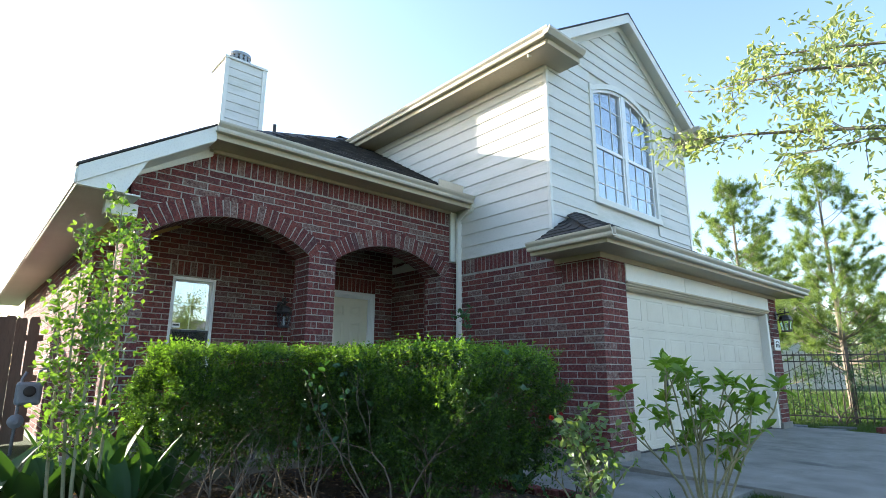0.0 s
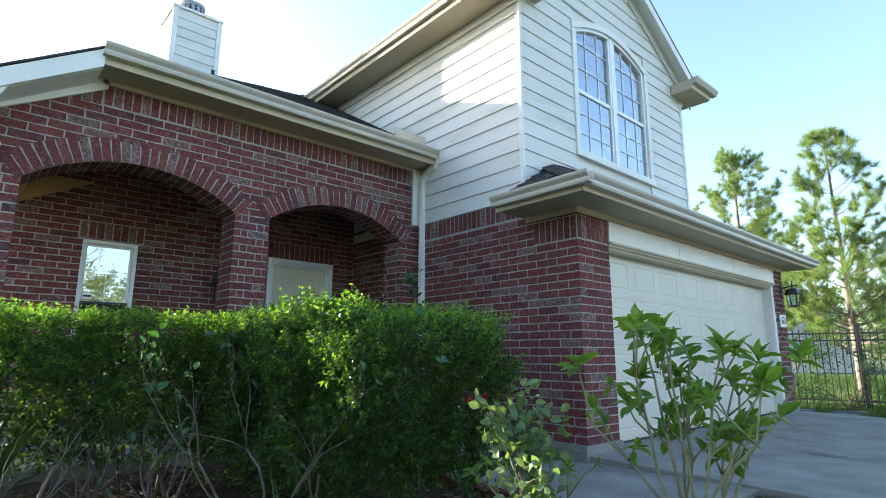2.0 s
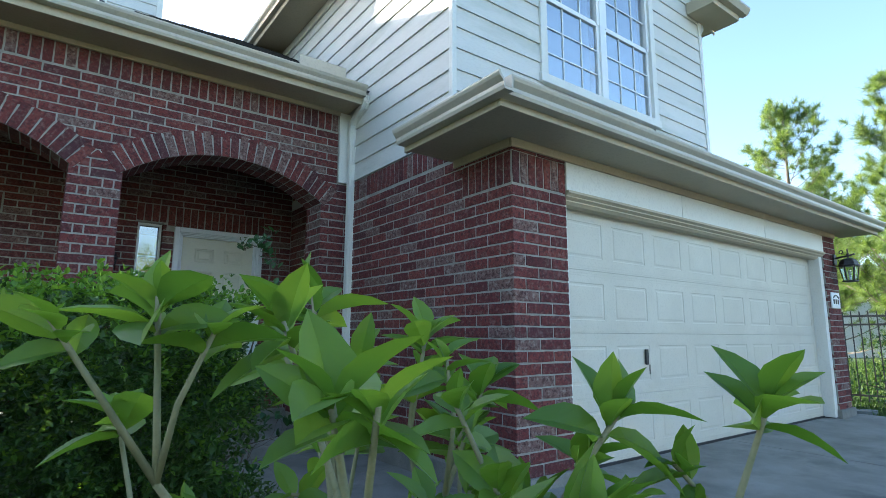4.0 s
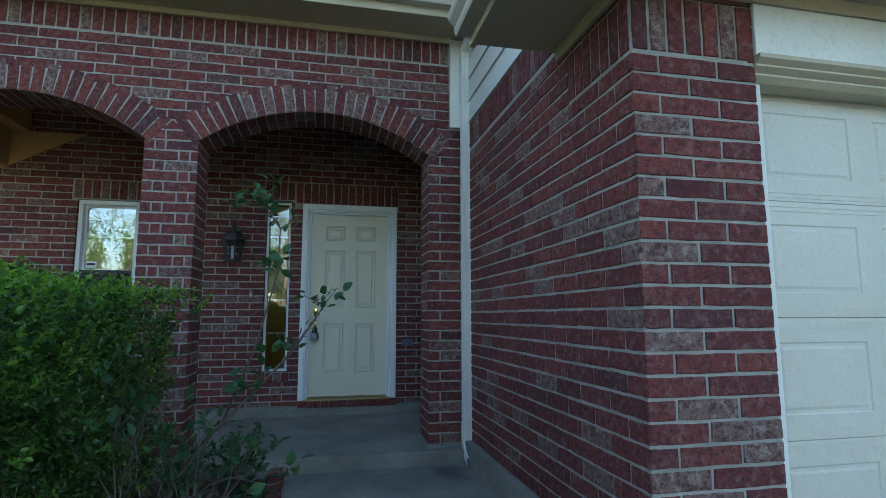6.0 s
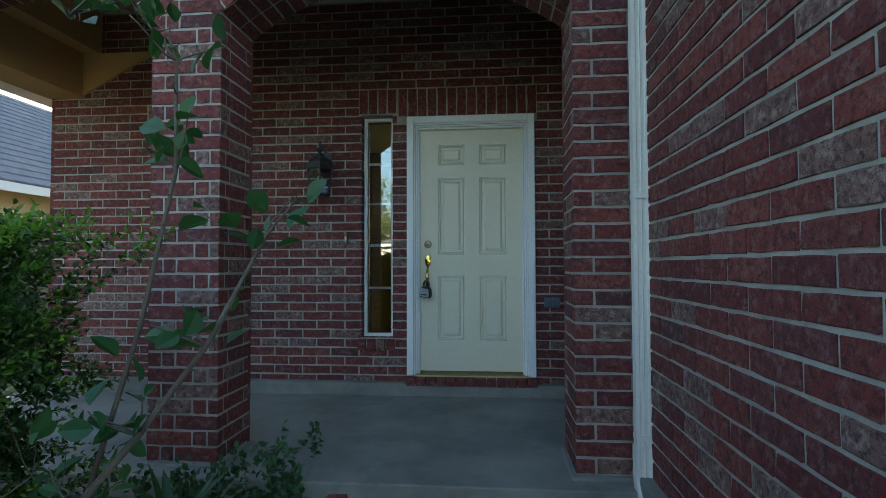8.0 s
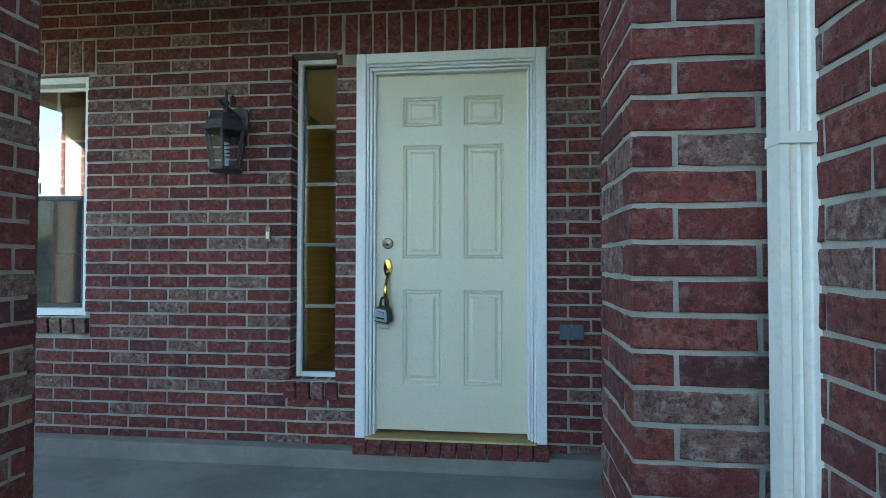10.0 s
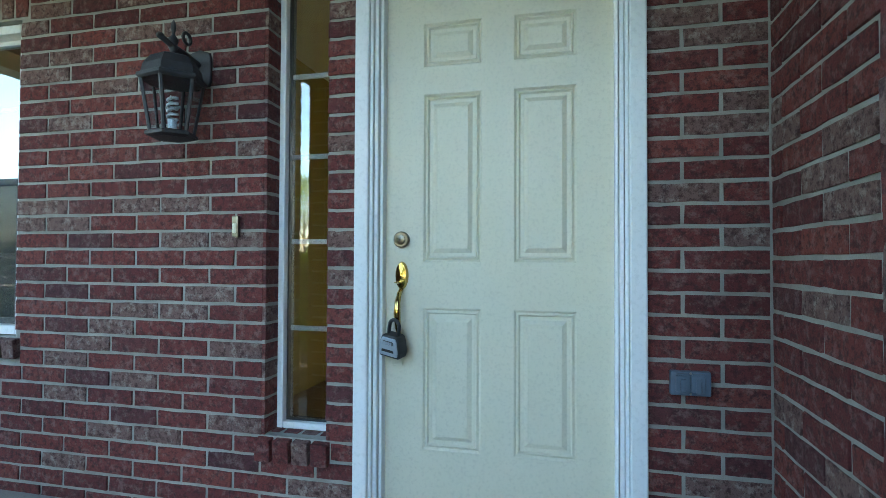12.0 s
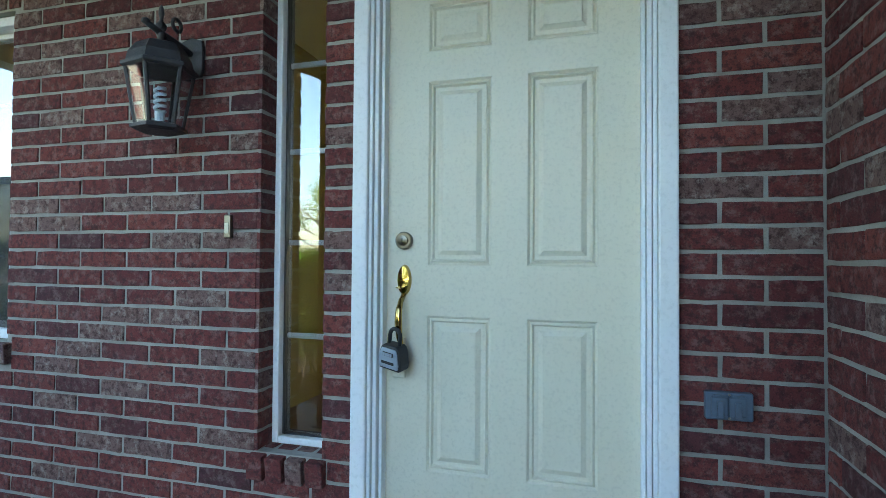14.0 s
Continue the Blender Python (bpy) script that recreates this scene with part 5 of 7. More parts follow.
# ---- small fittings ----
bell = thing("doorbell", (3.654, DOORWALL - 0.008, 1.37), "small cream doorbell button on the brick", "doorbell")
part("body", Mesh().box(-0.013, 0.013, -0.014, 0.006, -0.042, 0.042), AGED, bell, "aged metal surround", bevel=0.004)
part("button", Mesh().box(-0.008, 0.008, -0.018, -0.014, -0.026, 0.012), DOORPAINT, bell, bevel=0.002)
GREYPL = surface("grey_plastic", (0.08, 0.11, 0.15), (0.11, 0.145, 0.19), 0.5, fine=60, bumps=0.08)
outlet = thing("outlet_cover", (5.285, DOORWALL - 0.008, 0.858), "grey weatherproof outlet cover on the brick", "outlet")
part("plate", Mesh().box(-0.06, 0.06, -0.02, 0.006, -0.038, 0.038), GREYPL, outlet, bevel=0.004)
for x in (-0.045, 0.0):
    lid = part("lid", Mesh().box(x, x + 0.042, -0.028, -0.02, -0.026, 0.026), GREYPL, outlet, bevel=0.003)
    part("rib", Mesh().box(x + 0.013, x + 0.029, -0.036, -0.028, -0.028, 0.016), GREYPL, lid, bevel=0.002)
    part("hinge", Mesh().box(x + 0.004, x + 0.038, -0.031, -0.02, 0.027, 0.032), GREYPL, lid, bevel=0.001)
for z in (-0.032, 0.032):
    part("screw", Mesh().lathe([(0.004, 0), (0.003, -0.003)], (0, -0.02, z), "y", 8), NICKEL, outlet)
plaque = thing("house_number_plaque", (11.28, GFRONT - 0.012, 1.58), "white house number plaque on the garage pier", "sign")
part("board", Mesh().box(-0.14, 0.14, -0.012, 0.004, -0.1, 0.1), WHITE, plaque, bevel=0.004)
part("arc", Mesh().tube([(-0.09 + 0.18 * i / 8, -0.014, 0.03 + 0.035 * math.sin(math.pi * i / 8)) for i in range(9)], 0.008, 6), BLACK, plaque)
for x in (-0.07, 0.0, 0.07):
    part("numeral_bar", Mesh().box(x - 0.02, x + 0.02, -0.015, -0.012, -0.05, 0.012), BLACK, plaque)

# ---- rooms behind the glass ----
# the gap in the unseen back wall is added to let sky light in
hall = structure("wall_hall", Mesh().box(2.75, 2.85, 7.74, 11, 0.2, 2.8).box(5.4, 5.5, 7.74, 11, 0.2, 2.8).box(2.75, 4.5, 11, 11.1, 0.2, 2.8).box(5.2, 5.5, 11, 11.1, 0.2, 2.8).box(4.5, 5.2, 11, 11.1, 0.2, 0.9).box(4.5, 5.2, 11, 11.1, 2.5, 2.8).box(2.85, 4.15, 7.735, 7.745, 0.2, 0.55).box(5.17, 5.4, 7.735, 7.745, 0.2, 2.8), HALL, "olive yellow painted hall wall", "wall")
hallf = structure("floor_hall", Mesh().box(1.3, 5.5, 7.74, 11.1, 0.12, 0.2), surface("hall_floor", (0.25, 0.18, 0.1), (0.3, 0.22, 0.13), 0.5), "tan hall floor", "floor")
hallc = structure("ceiling_hall", Mesh().box(1.3, 5.5, 7.74, 11.1, 2.8, 2.85), WHITE, "white hall ceiling", "ceiling")
room = structure("wall_room", Mesh().box(1.33, 1.4, 7.74, 11, 0.2, 2.8).box(1.4, 2.75, 10.5, 10.6, 0.2, 2.8).box(2.6, 2.75, 7.75, 10.5, 0.2, 2.8), surface("room_paint", (0.4, 0.36, 0.28), (0.45, 0.41, 0.32), 0.7), "beige front room wall", "wall")
upr = structure("floor_upper", Mesh().box(5.7, 9.44, 4.3, 12.8, 2.62, 2.7), WHITE, "upper floor slab", "floor")
garf = structure("wall_garage_inner", Mesh().box(5.7, 11.3, 9.0, 9.2, 0, 2.5).box(11.3, 11.5, 3.68, 9.2, 0, 2.56).box(5.7, 11.3, 3.7, 9.0, 2.56, 2.6), SIDING, "plain inner garage wall", "wall")


# ---- plants ----
def unit_rows(a):
    return a / np.maximum(np.linalg.norm(a, axis=1, keepdims=True), 1e-9)


def leaf_mesh(name, mat, at, along, size, width=0.45, fold=0.12, droop=0.1, rng=None, roll=0.6, fine=False):
    """Many folded leaves: roots at, directions along, lengths size; each is an island of six triangles, or of twelve when fine."""
    rng = rng or np.random.default_rng(1)
    at, along = np.asarray(at, float), unit_rows(np.asarray(along, float))
    n = len(at)
    size = np.broadcast_to(np.asarray(size, float), (n,))[:, None]
    up = np.tile((0.0, 0.0, 1.0), (n, 1)) + rng.normal(0, roll, (n, 3))
    sidev = unit_rows(np.cross(along, up))
    nrm = np.cross(sidev, along)
    shape = [(0, 0, 0), (-0.8, 0.3, 1), (-1, 0.6, 0.9), (0, 1, 0), (1, 0.6, 0.9), (0.8, 0.3, 1), (0, 0.45, 0)]
    tri = np.array([(0, 6, 1), (1, 6, 2), (2, 6, 3), (6, 4, 3), (6, 5, 4), (0, 5, 6)])
    if fine:
        shape = [(0, 0, 0), (-0.55, 0.14, 0.7), (-0.95, 0.36, 1), (-0.98, 0.55, 0.9), (-0.62, 0.8, 0.5), (0, 1, 0), (0.62, 0.8, 0.5), (0.98, 0.55, 0.9), (0.95, 0.36, 1), (0.55, 0.14, 0.7), (0, 0.32, 0), (0, 0.66, 0)]
        tri = np.array([(0, 10, 1), (1, 10, 2), (2, 10, 11), (2, 11, 3), (3, 11, 4), (4, 11, 5), (0, 9, 10), (9, 8, 10), (8, 11, 10), (8, 7, 11), (7, 6, 11), (6, 5, 11)])
    vs = np.stack([at + sidev * size * width * 0.5 * s + along * size * l + nrm * size * (fold * f - droop * l * l) for s, l, f in shape], 1).reshape(-1, 3)
    fs = (tri[None] + (np.arange(n) * len(shape))[:, None, None]).reshape(-1, 3)
    me = bpy.data.meshes.new(name)
    me.from_pydata(vs.tolist(), [], fs.tolist())
    me.materials.append(mat)
    return me


def grow(m, start, way, length, radius, depth, rng, tips, spread=0.6, kids=3, lift=0.15, bend=0.12, sides=6):
    """A limb that bends and forks; tips gathers (place, way) along the last limbs."""
    p, d = Vector(start), Vector(way).normalized()
    pts, rad, n = [p.copy()], [radius], 5
    for i in range(n):
        d = (d + Vector(rng.normal(0, bend, 3)) + Vector((0, 0, lift * 0.2))).normalized()
        p = p + d * length / n
        pts.append(p.copy())
        rad.append(radius * (1 - 0.5 * (i + 1) / n))
        if depth == 0:
            tips.append((p.copy(), d.copy()))
    m.tube(pts, rad, sides)
    if depth > 0:
        for k in range(kids):
            i = int(rng.integers(2, n + 1)) if k else n
            w = (d + Vector(rng.normal(0, spread, 3)) + Vector((0, 0, lift))).normalized()
            grow(m, pts[i], w, length * rng.uniform(0.55, 0.8), rad[i] * 0.75, depth - 1, rng, tips, spread, kids, lift, bend, max(4, sides - 1))


def leaves_at(name, mat, tips, per, size, rng, spread=0.6, width=0.5, jitter=0.02, up=0.2, **kw):
    at, al = [], []
    for p, d in tips:
        for _ in range(per):
            at.append(Vector(p) + Vector(rng.normal(0, jitter, 3)))
            al.append(Vector(d) * 0.5 + Vector(rng.normal(0, spread, 3)) + Vector((0, 0, up)))
    s = rng.uniform(size * 0.6, size * 1.2, len(at))
    return leaf_mesh(name, mat, at, al, s, width, rng=rng, **kw)


def hedge(at, sx, sy, z0, z1, seed, label, sprigs, taper=0.12):
    """A clipped evergreen hedge: leafy sprigs on a lumpy rounded block, darker leaves within, bare stems under it."""
    rng = np.random.default_rng(seed)
    t = thing("hedge", at, label, "hedge")
    zc, hz = (z0 + z1) / 2, (z1 - z0) / 2
    roots, ways = [], []
    tries = 0
    while len(roots) < sprigs:
        tries += 1
        d = rng.normal(0, 1, 3)
        d /= np.abs(d).max() if rng.random() < 0.75 else np.linalg.norm(d) * 0.82
        d = np.clip(d, -1, 1)
        # rounded box shell
        q = np.sign(d) * np.abs(d) ** 0.8
        x, y, z = q * (sx / 2, sy / 2, hz)
        k = 1 - taper * (1 - q[2]) * 0.5
        depth = 1 - abs(rng.normal(0, 0.055))
        lump = 1 + 0.20 * noise.noise((x * 2.6 + seed, y * 2.2, z * 2.6)) + 0.15 * noise.noise((x * 7, y * 7 + seed, z * 7))
        if q[2] < -0.75 and rng.random() < 0.75:
            continue
        roots.append((x * k * depth * lump, y * k * depth * lump, zc + z * (0.97 + 0.35 * (lump - 1)) * depth))
        nn = np.array((x / sx * 2, y / sy * 2, (z / hz) * 0.9 + 0.35))
        ways.append(nn / np.linalg.norm(nn))
    at_, al_, sz, young = [], [], [], []
    for r, w in zip(roots, ways):
        # open pockets between the clumps let the dark inside show
        if noise.noise((r[0] * 5.5 + seed, r[1] * 5.5, r[2] * 6.5)) < -0.16 - 0.25 * max(0, w[2]):
            continue
        ww = unit_rows((w * (1, 1, 1.1) + rng.normal(0, 0.32, 3) + (0, 0, 0.25))[None])[0]
        a = unit_rows(np.cross(ww, rng.normal(0, 1, 3))[None])[0]
        b = np.cross(ww, a)
        k, ln = int(rng.integers(3, 6)), rng.uniform(0.045, 0.10) * (1.35 if r[2] > z1 - 0.08 else 1)
        fresh = rng.random() < (0.80 if r[2] > z1 - 0.1 else 0.36 if r[2] > z1 - 0.35 else 0.13)
        big = rng.uniform(0.019, 0.033)
        # leaves stand in crossed pairs along the shoot and close up at its tip
        for i in range(k):
            d = a if i % 2 else b
            for sgn in (-1, 1):
                at_.append(np.array(r) + ww * ln * (i + 0.5) / k)
                al_.append(d * sgn * (1 - 0.6 * i / k) + ww * (0.45 + 0.7 * i / k) + rng.normal(0, 0.18, 3))
                sz.append(big * (1 - 0.35 * i / k) * rng.uniform(0.8, 1.15))
                young.append(fresh and i >= k // 3)
    # bright new growth on the upper shoots, dark mature leaves below
    A, D, S, young = np.array(at_), np.array(al_), np.array(sz), np.array(young)
    part("foliage", leaf_mesh("foliage", HEDGELEAF, A[~young], D[~young], S[~young], 0.58, 0.15, 0.08, rng, roll=0.4), HEDGELEAF, t, kind="stuff")
    part("new_growth", leaf_mesh("new_growth", NEWLEAF, A[young], D[young], S[young] * 1.05, 0.58, 0.15, 0.08, rng, roll=0.4), NEWLEAF, t, "bright new leaves", kind="stuff")
    n = sprigs
    inn = rng.uniform(-0.84, 0.84, (n, 3)) * (sx / 2 * 0.9, sy / 2 * 0.9, hz * 0.9)
    inn[:, 2] += zc
    part("inner_foliage", leaf_mesh("inner_foliage", HEDGELEAF, inn, rng.normal(0, 1, (n, 3)), rng.uniform(0.025, 0.04, n), 0.6, rng=rng), HEDGELEAF, t, kind="stuff")
    for i in range(int(sx * 5)):
        m, tips = Mesh(), []
        x, y = rng.uniform(-sx / 2, sx / 2) * 0.85, rng.uniform(-sy / 2, sy / 2) * 0.8
        grow(m, (x, y, -0.02), (rng.normal(0, 0.25), rng.normal(0, 0.2), 1), 0.45, 0.013, 2, rng, tips, 0.45, 3, 0.2)
        part("stem", m, TWIG, t, smooth=True)
    return t


hedge((2.14, 4.72, 0.03), 1.95, 0.9, 0.32, 1.20, 3, "long dark green clipped hedge with bare lower stems", 11500)
hedge((3.02, 3.72, 0.03), 1.22, 2.3, 0.18, 1.20, 8, "dense green clipped hedge block beside the front walk", 14500)

# multi-stemmed sapling with bright leaves
rng = np.random.default_rng(21)
sap = thing("sapling", (0.70, 4.22, 0.02), "slender multi-stemmed sapling with bright green leaves", "sapling")
tips = []
for i, (dx, dy, h) in enumerate(((0.02, 0, 2.3), (0.07, 0.03, 2.1), (-0.06, 0.02, 2.0), (-0.02, -0.05, 1.75), (-0.1, 0.03, 1.6))):
    pts = [Vector((dx * (1 + 1.6 * f) + 0.02 * math.sin(5 * f + i), dy * (1 + 2 * f) + 0.02 * math.cos(4 * f + i), h * f)) for f in [k / 9 for k in range(10)]]
    tw = Mesh().tube(pts, [0.014 - 0.0115 * k / 9 for k in range(10)], 8)
    for k in range(75):
        f = rng.uniform(0.3, 1.0)
        p = pts[0].lerp(pts[-1], f)
        w = Vector((rng.normal(0, 1), rng.normal(0, 1), 0.9))
        ln = rng.uniform(0.07, 0.2) * (1.15 - abs(f - 0.6))
        grow(tw, p, w, ln, 0.0025, 0, rng, tips, sides=4)
    part("stem", tw, GREENTWIG, sap)
part("foliage", leaves_at("foliage", SAPLEAF, tips, 1, 0.046, rng, 0.7, 0.75, 0.02, 0.1), SAPLEAF, sap, kind="stuff")


def strap_plant(at, name, label, category, n, length, width, mat, seed, upright=0.8):
    """A clump of long arching leaves, each a mesh of its own."""
    r = np.random.default_rng(seed)
    t = thing(name, at, label, category)
    for _ in range(n):
        a, l, w = r.uniform(0, 2 * math.pi), length * r.uniform(0.6, 1.1), width * r.uniform(0.7, 1.1)
        out = Vector((math.cos(a), math.sin(a), 0))
        sidev = Vector((-math.sin(a), math.cos(a), 0))
        vs, fs, lean = [], [], r.uniform(0.25, 0.75)
        p, ang = out * 0.02, upright * math.pi / 2 * r.uniform(0.85, 1.05)
        for i in range(9):
            f = i / 8
            ww = w * (math.sin(math.pi * min(1, 0.12 + f * 0.9)) ** 0.7) * 0.5
            up_n = Vector((0, 0, 1)) * math.cos(ang) - out * math.sin(ang)
            vs += [p - sidev * ww + up_n * ww * 0.35, p, p + sidev * ww + up_n * ww * 0.35]
            if i:
                k = 3 * i
                fs += [(k - 3, k - 2, k + 1, k), (k - 2, k - 1, k + 2, k + 1)]
            p = p + (out * math.cos(ang) + Vector((0, 0, math.sin(ang)))) * l / 8
            ang -= lean * 0.15
        part("leaf", Mesh().add(vs, fs), mat, t, smooth=True)
    return t


CANNA = leaf_material("canna_leaf", (0.026, 0.068, 0.018), (0.052, 0.12, 0.028), 0.6, 0.25)
for x, y, s in ((0.15, 4.25, 1), (0.5, 4.45, 2), (0.9, 4.55, 3), (0.3, 4.85, 4), (0.7, 5.0, 5), (1.1, 4.85, 6), (-0.05, 4.6, 7), (0.95, 4.15, 8), (1.2, 4.3, 13), (-0.3, 5.1, 14), (0.1, 5.3, 15)):
    strap_plant((x, y, 0.02), "canna_lily", "clump of broad dark green canna leaves in the bed", "plant", 12, 0.75, 0.15, CANNA, s, 0.9)
strap_plant((3.62, 1.75, 0.02), "lily_clump", "tuft of narrow dark strap leaves beside the lawn", "plant", 38, 0.36, 0.022, ROSELEAF, 9, 0.85)
strap_plant((3.92, 3.35, 0.03), "lily_clump", "low clump of wide strap leaves at the walk edge", "plant", 12, 0.34, 0.08, ROSELEAF, 10, 0.75)
strap_plant((3.55, 5.35, 0.03), "lily_clump", "low clump of wide strap leaves by the pier", "plant", 12, 0.36, 0.05, ROSELEAF, 11, 0.85)
strap_plant((2.25, 2.75, 0.03), "grass_tuft", "sparse upright green grass blades in the bed", "plant", 12, 0.5, 0.014, GRASS, 12, 0.97)


def bare_shrub(at, label, height, seed, limbs, leaf=0, leaf_size=0.045, lean=(0, 0), mat=TWIG, depth=2, spread=0.55, radius=0.011, name="rose_bush"):
    r = np.random.default_rng(seed)
    t = thing(name, at, label, "shrub")
    tips = []
    for i in range(limbs):
        m = Mesh()
        grow(m, (r.normal(0, 0.04), r.normal(0, 0.04), -0.02), (r.normal(lean[0], 0.35), r.normal(lean[1], 0.35), 1), height * r.uniform(0.4, 0.52), radius * r.uniform(0.7, 1.1), depth, r, tips, spread, 3, 0.18, 0.16)
        part("cane", m, mat, t, smooth=True)
    if leaf:
        sel = [tips[int(i)] for i in r.choice(len(tips), min(leaf, len(tips)), replace=False)]
        part("foliage", leaves_at("foliage", ROSELEAF, sel, 3, leaf_size, r, 0.7, 0.65, 0.015, fine=True), ROSELEAF, t, kind="stuff")
    return t


bare_shrub((1.35, 3.75, 0.02), "leafless grey shrub with forking twigs before the hedge", 0.95, 31, 4, 0)
bare_shrub((1.95, 3.55, 0.02), "leafless grey shrub with forking twigs before the hedge", 0.9, 32, 3, 8)
bare_shrub((2.28, 3.0, 0.02), "leggy rose bush with a few pale leaves", 1.3, 33, 3, 30, 0.05, radius=0.012, spread=0.35)
bare_shrub((3.74, 4.05, 0.04), "old thorny rose bush with many forking canes and dark leaves", 1.0, 36, 7, 80, 0.055, spread=0.65, radius=0.012, depth=3)
bare_shrub((3.85, 2.75, 0.04), "low thorny rose canes with a few leaves", 0.55, 37, 2, 10, 0.06, spread=0.6, radius=0.009)

# the long rose limb that reaches over the walk, and an upright shoot
r = np.random.default_rng(41)
arm = thing("rose_bush", (3.72, 4.38, 0.04), "thorny rose with a long limb reaching over the walk", "shrub")
tips = []
for pts, rad in (([(0, 0, 0), (0.03, 0.02, 0.35), (0.2, 0.0, 0.58), (0.38, -0.05, 0.76), (0.55, -0.1, 0.95), (0.68, -0.14, 1.15)], 0.013),
                 ([(0.24, -0.01, 0.62), (0.38, -0.05, 0.98), (0.46, -0.06, 1.3), (0.47, -0.08, 1.52), (0.38, -0.1, 1.64), (0.27, -0.12, 1.6)], 0.006)):
    m = Mesh().tube(pts, [rad * (1 - 0.75 * i / 5) for i in range(6)], 7)
    for p in pts[2:]:
        for _ in range(3):
            grow(m, p, (r.normal(0.1, 0.6), r.normal(0, 0.6), 0.5), 0.11, 0.003, 0, r, tips, sides=4)
    for i in range(40):
        k = int(r.integers(0, 5))
        q = Vector(pts[k]).lerp(Vector(pts[k + 1]), r.random())
        m.tube([q, q + Vector(r.normal(0, 0.012, 3))], [0.003, 0.0004], 4)
    part("cane", m, TWIG, arm, smooth=True)
part("foliage", leaves_at("foliage", ROSELEAF, tips[::2], 2, 0.055, r, 0.6, 0.7, 0.02, 0.0, fine=True), ROSELEAF, arm, kind="stuff")

# red rose
r = np.random.default_rng(43)
rose = thing("rose_bush", (2.62, 1.72, 0.02), "small rose bush with pale leaves and one red bloom", "shrub")
tips, m = [], Mesh().tube([(0, 0, 0), (0.06, 0.06, 0.25), (0.13, 0.12, 0.5), (0.2, 0.2, 0.66)], [0.011, 0.01, 0.008, 0.006], 8)
for p in ((0.13, 0.12, 0.5), (0.17, 0.16, 0.58), (0.2, 0.2, 0.66), (0.2, 0.2, 0.66), (0.15, 0.14, 0.55), (0.1, 0.1, 0.4)):
    for _ in range(3):
        grow(m, p, (r.normal(0.1, 0.7), r.normal(0, 0.7), 0.7), 0.2, 0.0035, 0, r, tips, sides=4)
part("cane", m, TWIG, rose, smooth=True)
PALELEAF = leaf_material("pale_leaf", (0.10, 0.17, 0.07), (0.24, 0.32, 0.14), 0.4, 0.4)
part("foliage", leaves_at("foliage", PALELEAF, tips, 5, 0.045, r, 0.7, 0.7, 0.04, 0.1, fine=True), PALELEAF, rose, kind="stuff")
PETAL = leaf_material("red_petal", (0.22, 0.008, 0.012), (0.36, 0.02, 0.025), 0.5, 0.3)
for c in ((0.12, 0.3, 0.82), (0.07, 0.33, 0.8)):
    part("bloom", leaf_mesh("bloom", PETAL, [c] * 16, r.normal(0, 0.6, (16, 3)) + (0, 0, 0.5), r.uniform(0.014, 0.024, 16), 1.0, 0.35, 0.3, r), PETAL, rose, "red rose bloom")
part("bloom_stem", Mesh().tube([(0.13, 0.12, 0.5), (0.14, 0.22, 0.66), (0.12, 0.3, 0.82)], 0.004, 6), GREENTWIG, rose)


# upright shrub with whorls of broad leaves by the driveway
def whorl_shrub(at, seed, canes, height, wide, label, per=8, leaf=0.13):
    r = np.random.default_rng(seed)
    t = thing("broadleaf_shrub", at, label, "shrub")
    at_, al_, sz = [], [], []
    for i in range(canes):
        a, rr = 2 * math.pi * (i + r.random() * 0.7) / canes, wide * r.uniform(0.2, 1.0)
        h = height * r.uniform(0.66, 1.0)
        top = Vector((math.cos(a) * rr, math.sin(a) * rr, h))
        pts = [Vector((math.cos(a) * 0.05, math.sin(a) * 0.05, -0.02))] + [Vector((top.x * f ** 1.2, top.y * f ** 1.2, h * f)) + Vector(r.normal(0, 0.025, 3)) for f in (0.2, 0.4, 0.6, 0.8, 1.0)]
        pts[0] = Vector((math.cos(a) * r.uniform(0.03, 0.2), math.sin(a) * r.uniform(0.03, 0.2), -0.02))
        m = Mesh().tube(pts, [0.008, 0.0075, 0.007, 0.006, 0.005, 0.0035], 7)
        heads = [(pts[-1], (pts[-1] - pts[-2]).normalized(), per + 3, 1.0)]
        for k in (3, 4):
            for _ in range(int(r.integers(1, 3))):
                w = Vector((r.normal(0, 0.6), r.normal(0, 0.6), 0.9)).normalized()
                e = pts[k] + w * r.uniform(0.1, 0.24)
                m.tube([pts[k], pts[k].lerp(e, 0.5) + Vector(r.normal(0, 0.008, 3)), e], [0.005, 0.004, 0.003], 5)
                heads.append((e, w, per - 1, 0.8))
        part("cane", m, GREENTWIG, t, smooth=True)
        for p, d, n, s in heads:
            for k in range(n):
                b = 2.4 * k
                ex = d.orthogonal().normalized()
                ey = d.cross(ex)
                tiltk = 1.0 - 0.8 * k / n
                at_.append(p - d * 0.05 * (1 - k / n))
                al_.append(ex * math.cos(b) * tiltk + ey * math.sin(b) * tiltk + d * (0.3 + 0.7 * k / n) + Vector(r.normal(0, 0.2, 3)))
                sz.append(leaf * s * r.uniform(0.6, 1.1) * (1 - 0.35 * k / n))
    part("foliage", leaf_mesh("foliage", BROADLEAF, at_, al_, sz, 0.5, 0.13, 0.3, r, roll=0.4, fine=True), BROADLEAF, t, kind="stuff")
    return t


whorl_shrub((3.46, 1.52, 0.02), 51, 14, 1.2, 0.52, "tall shrub with whorls of bright green leaves on pale canes", 7, 0.125)
whorl_shrub((3.2, 2.15, 0.02), 52, 6, 0.62, 0.28, "low leafy shrub with dark stems beside the drive", 6, 0.085)


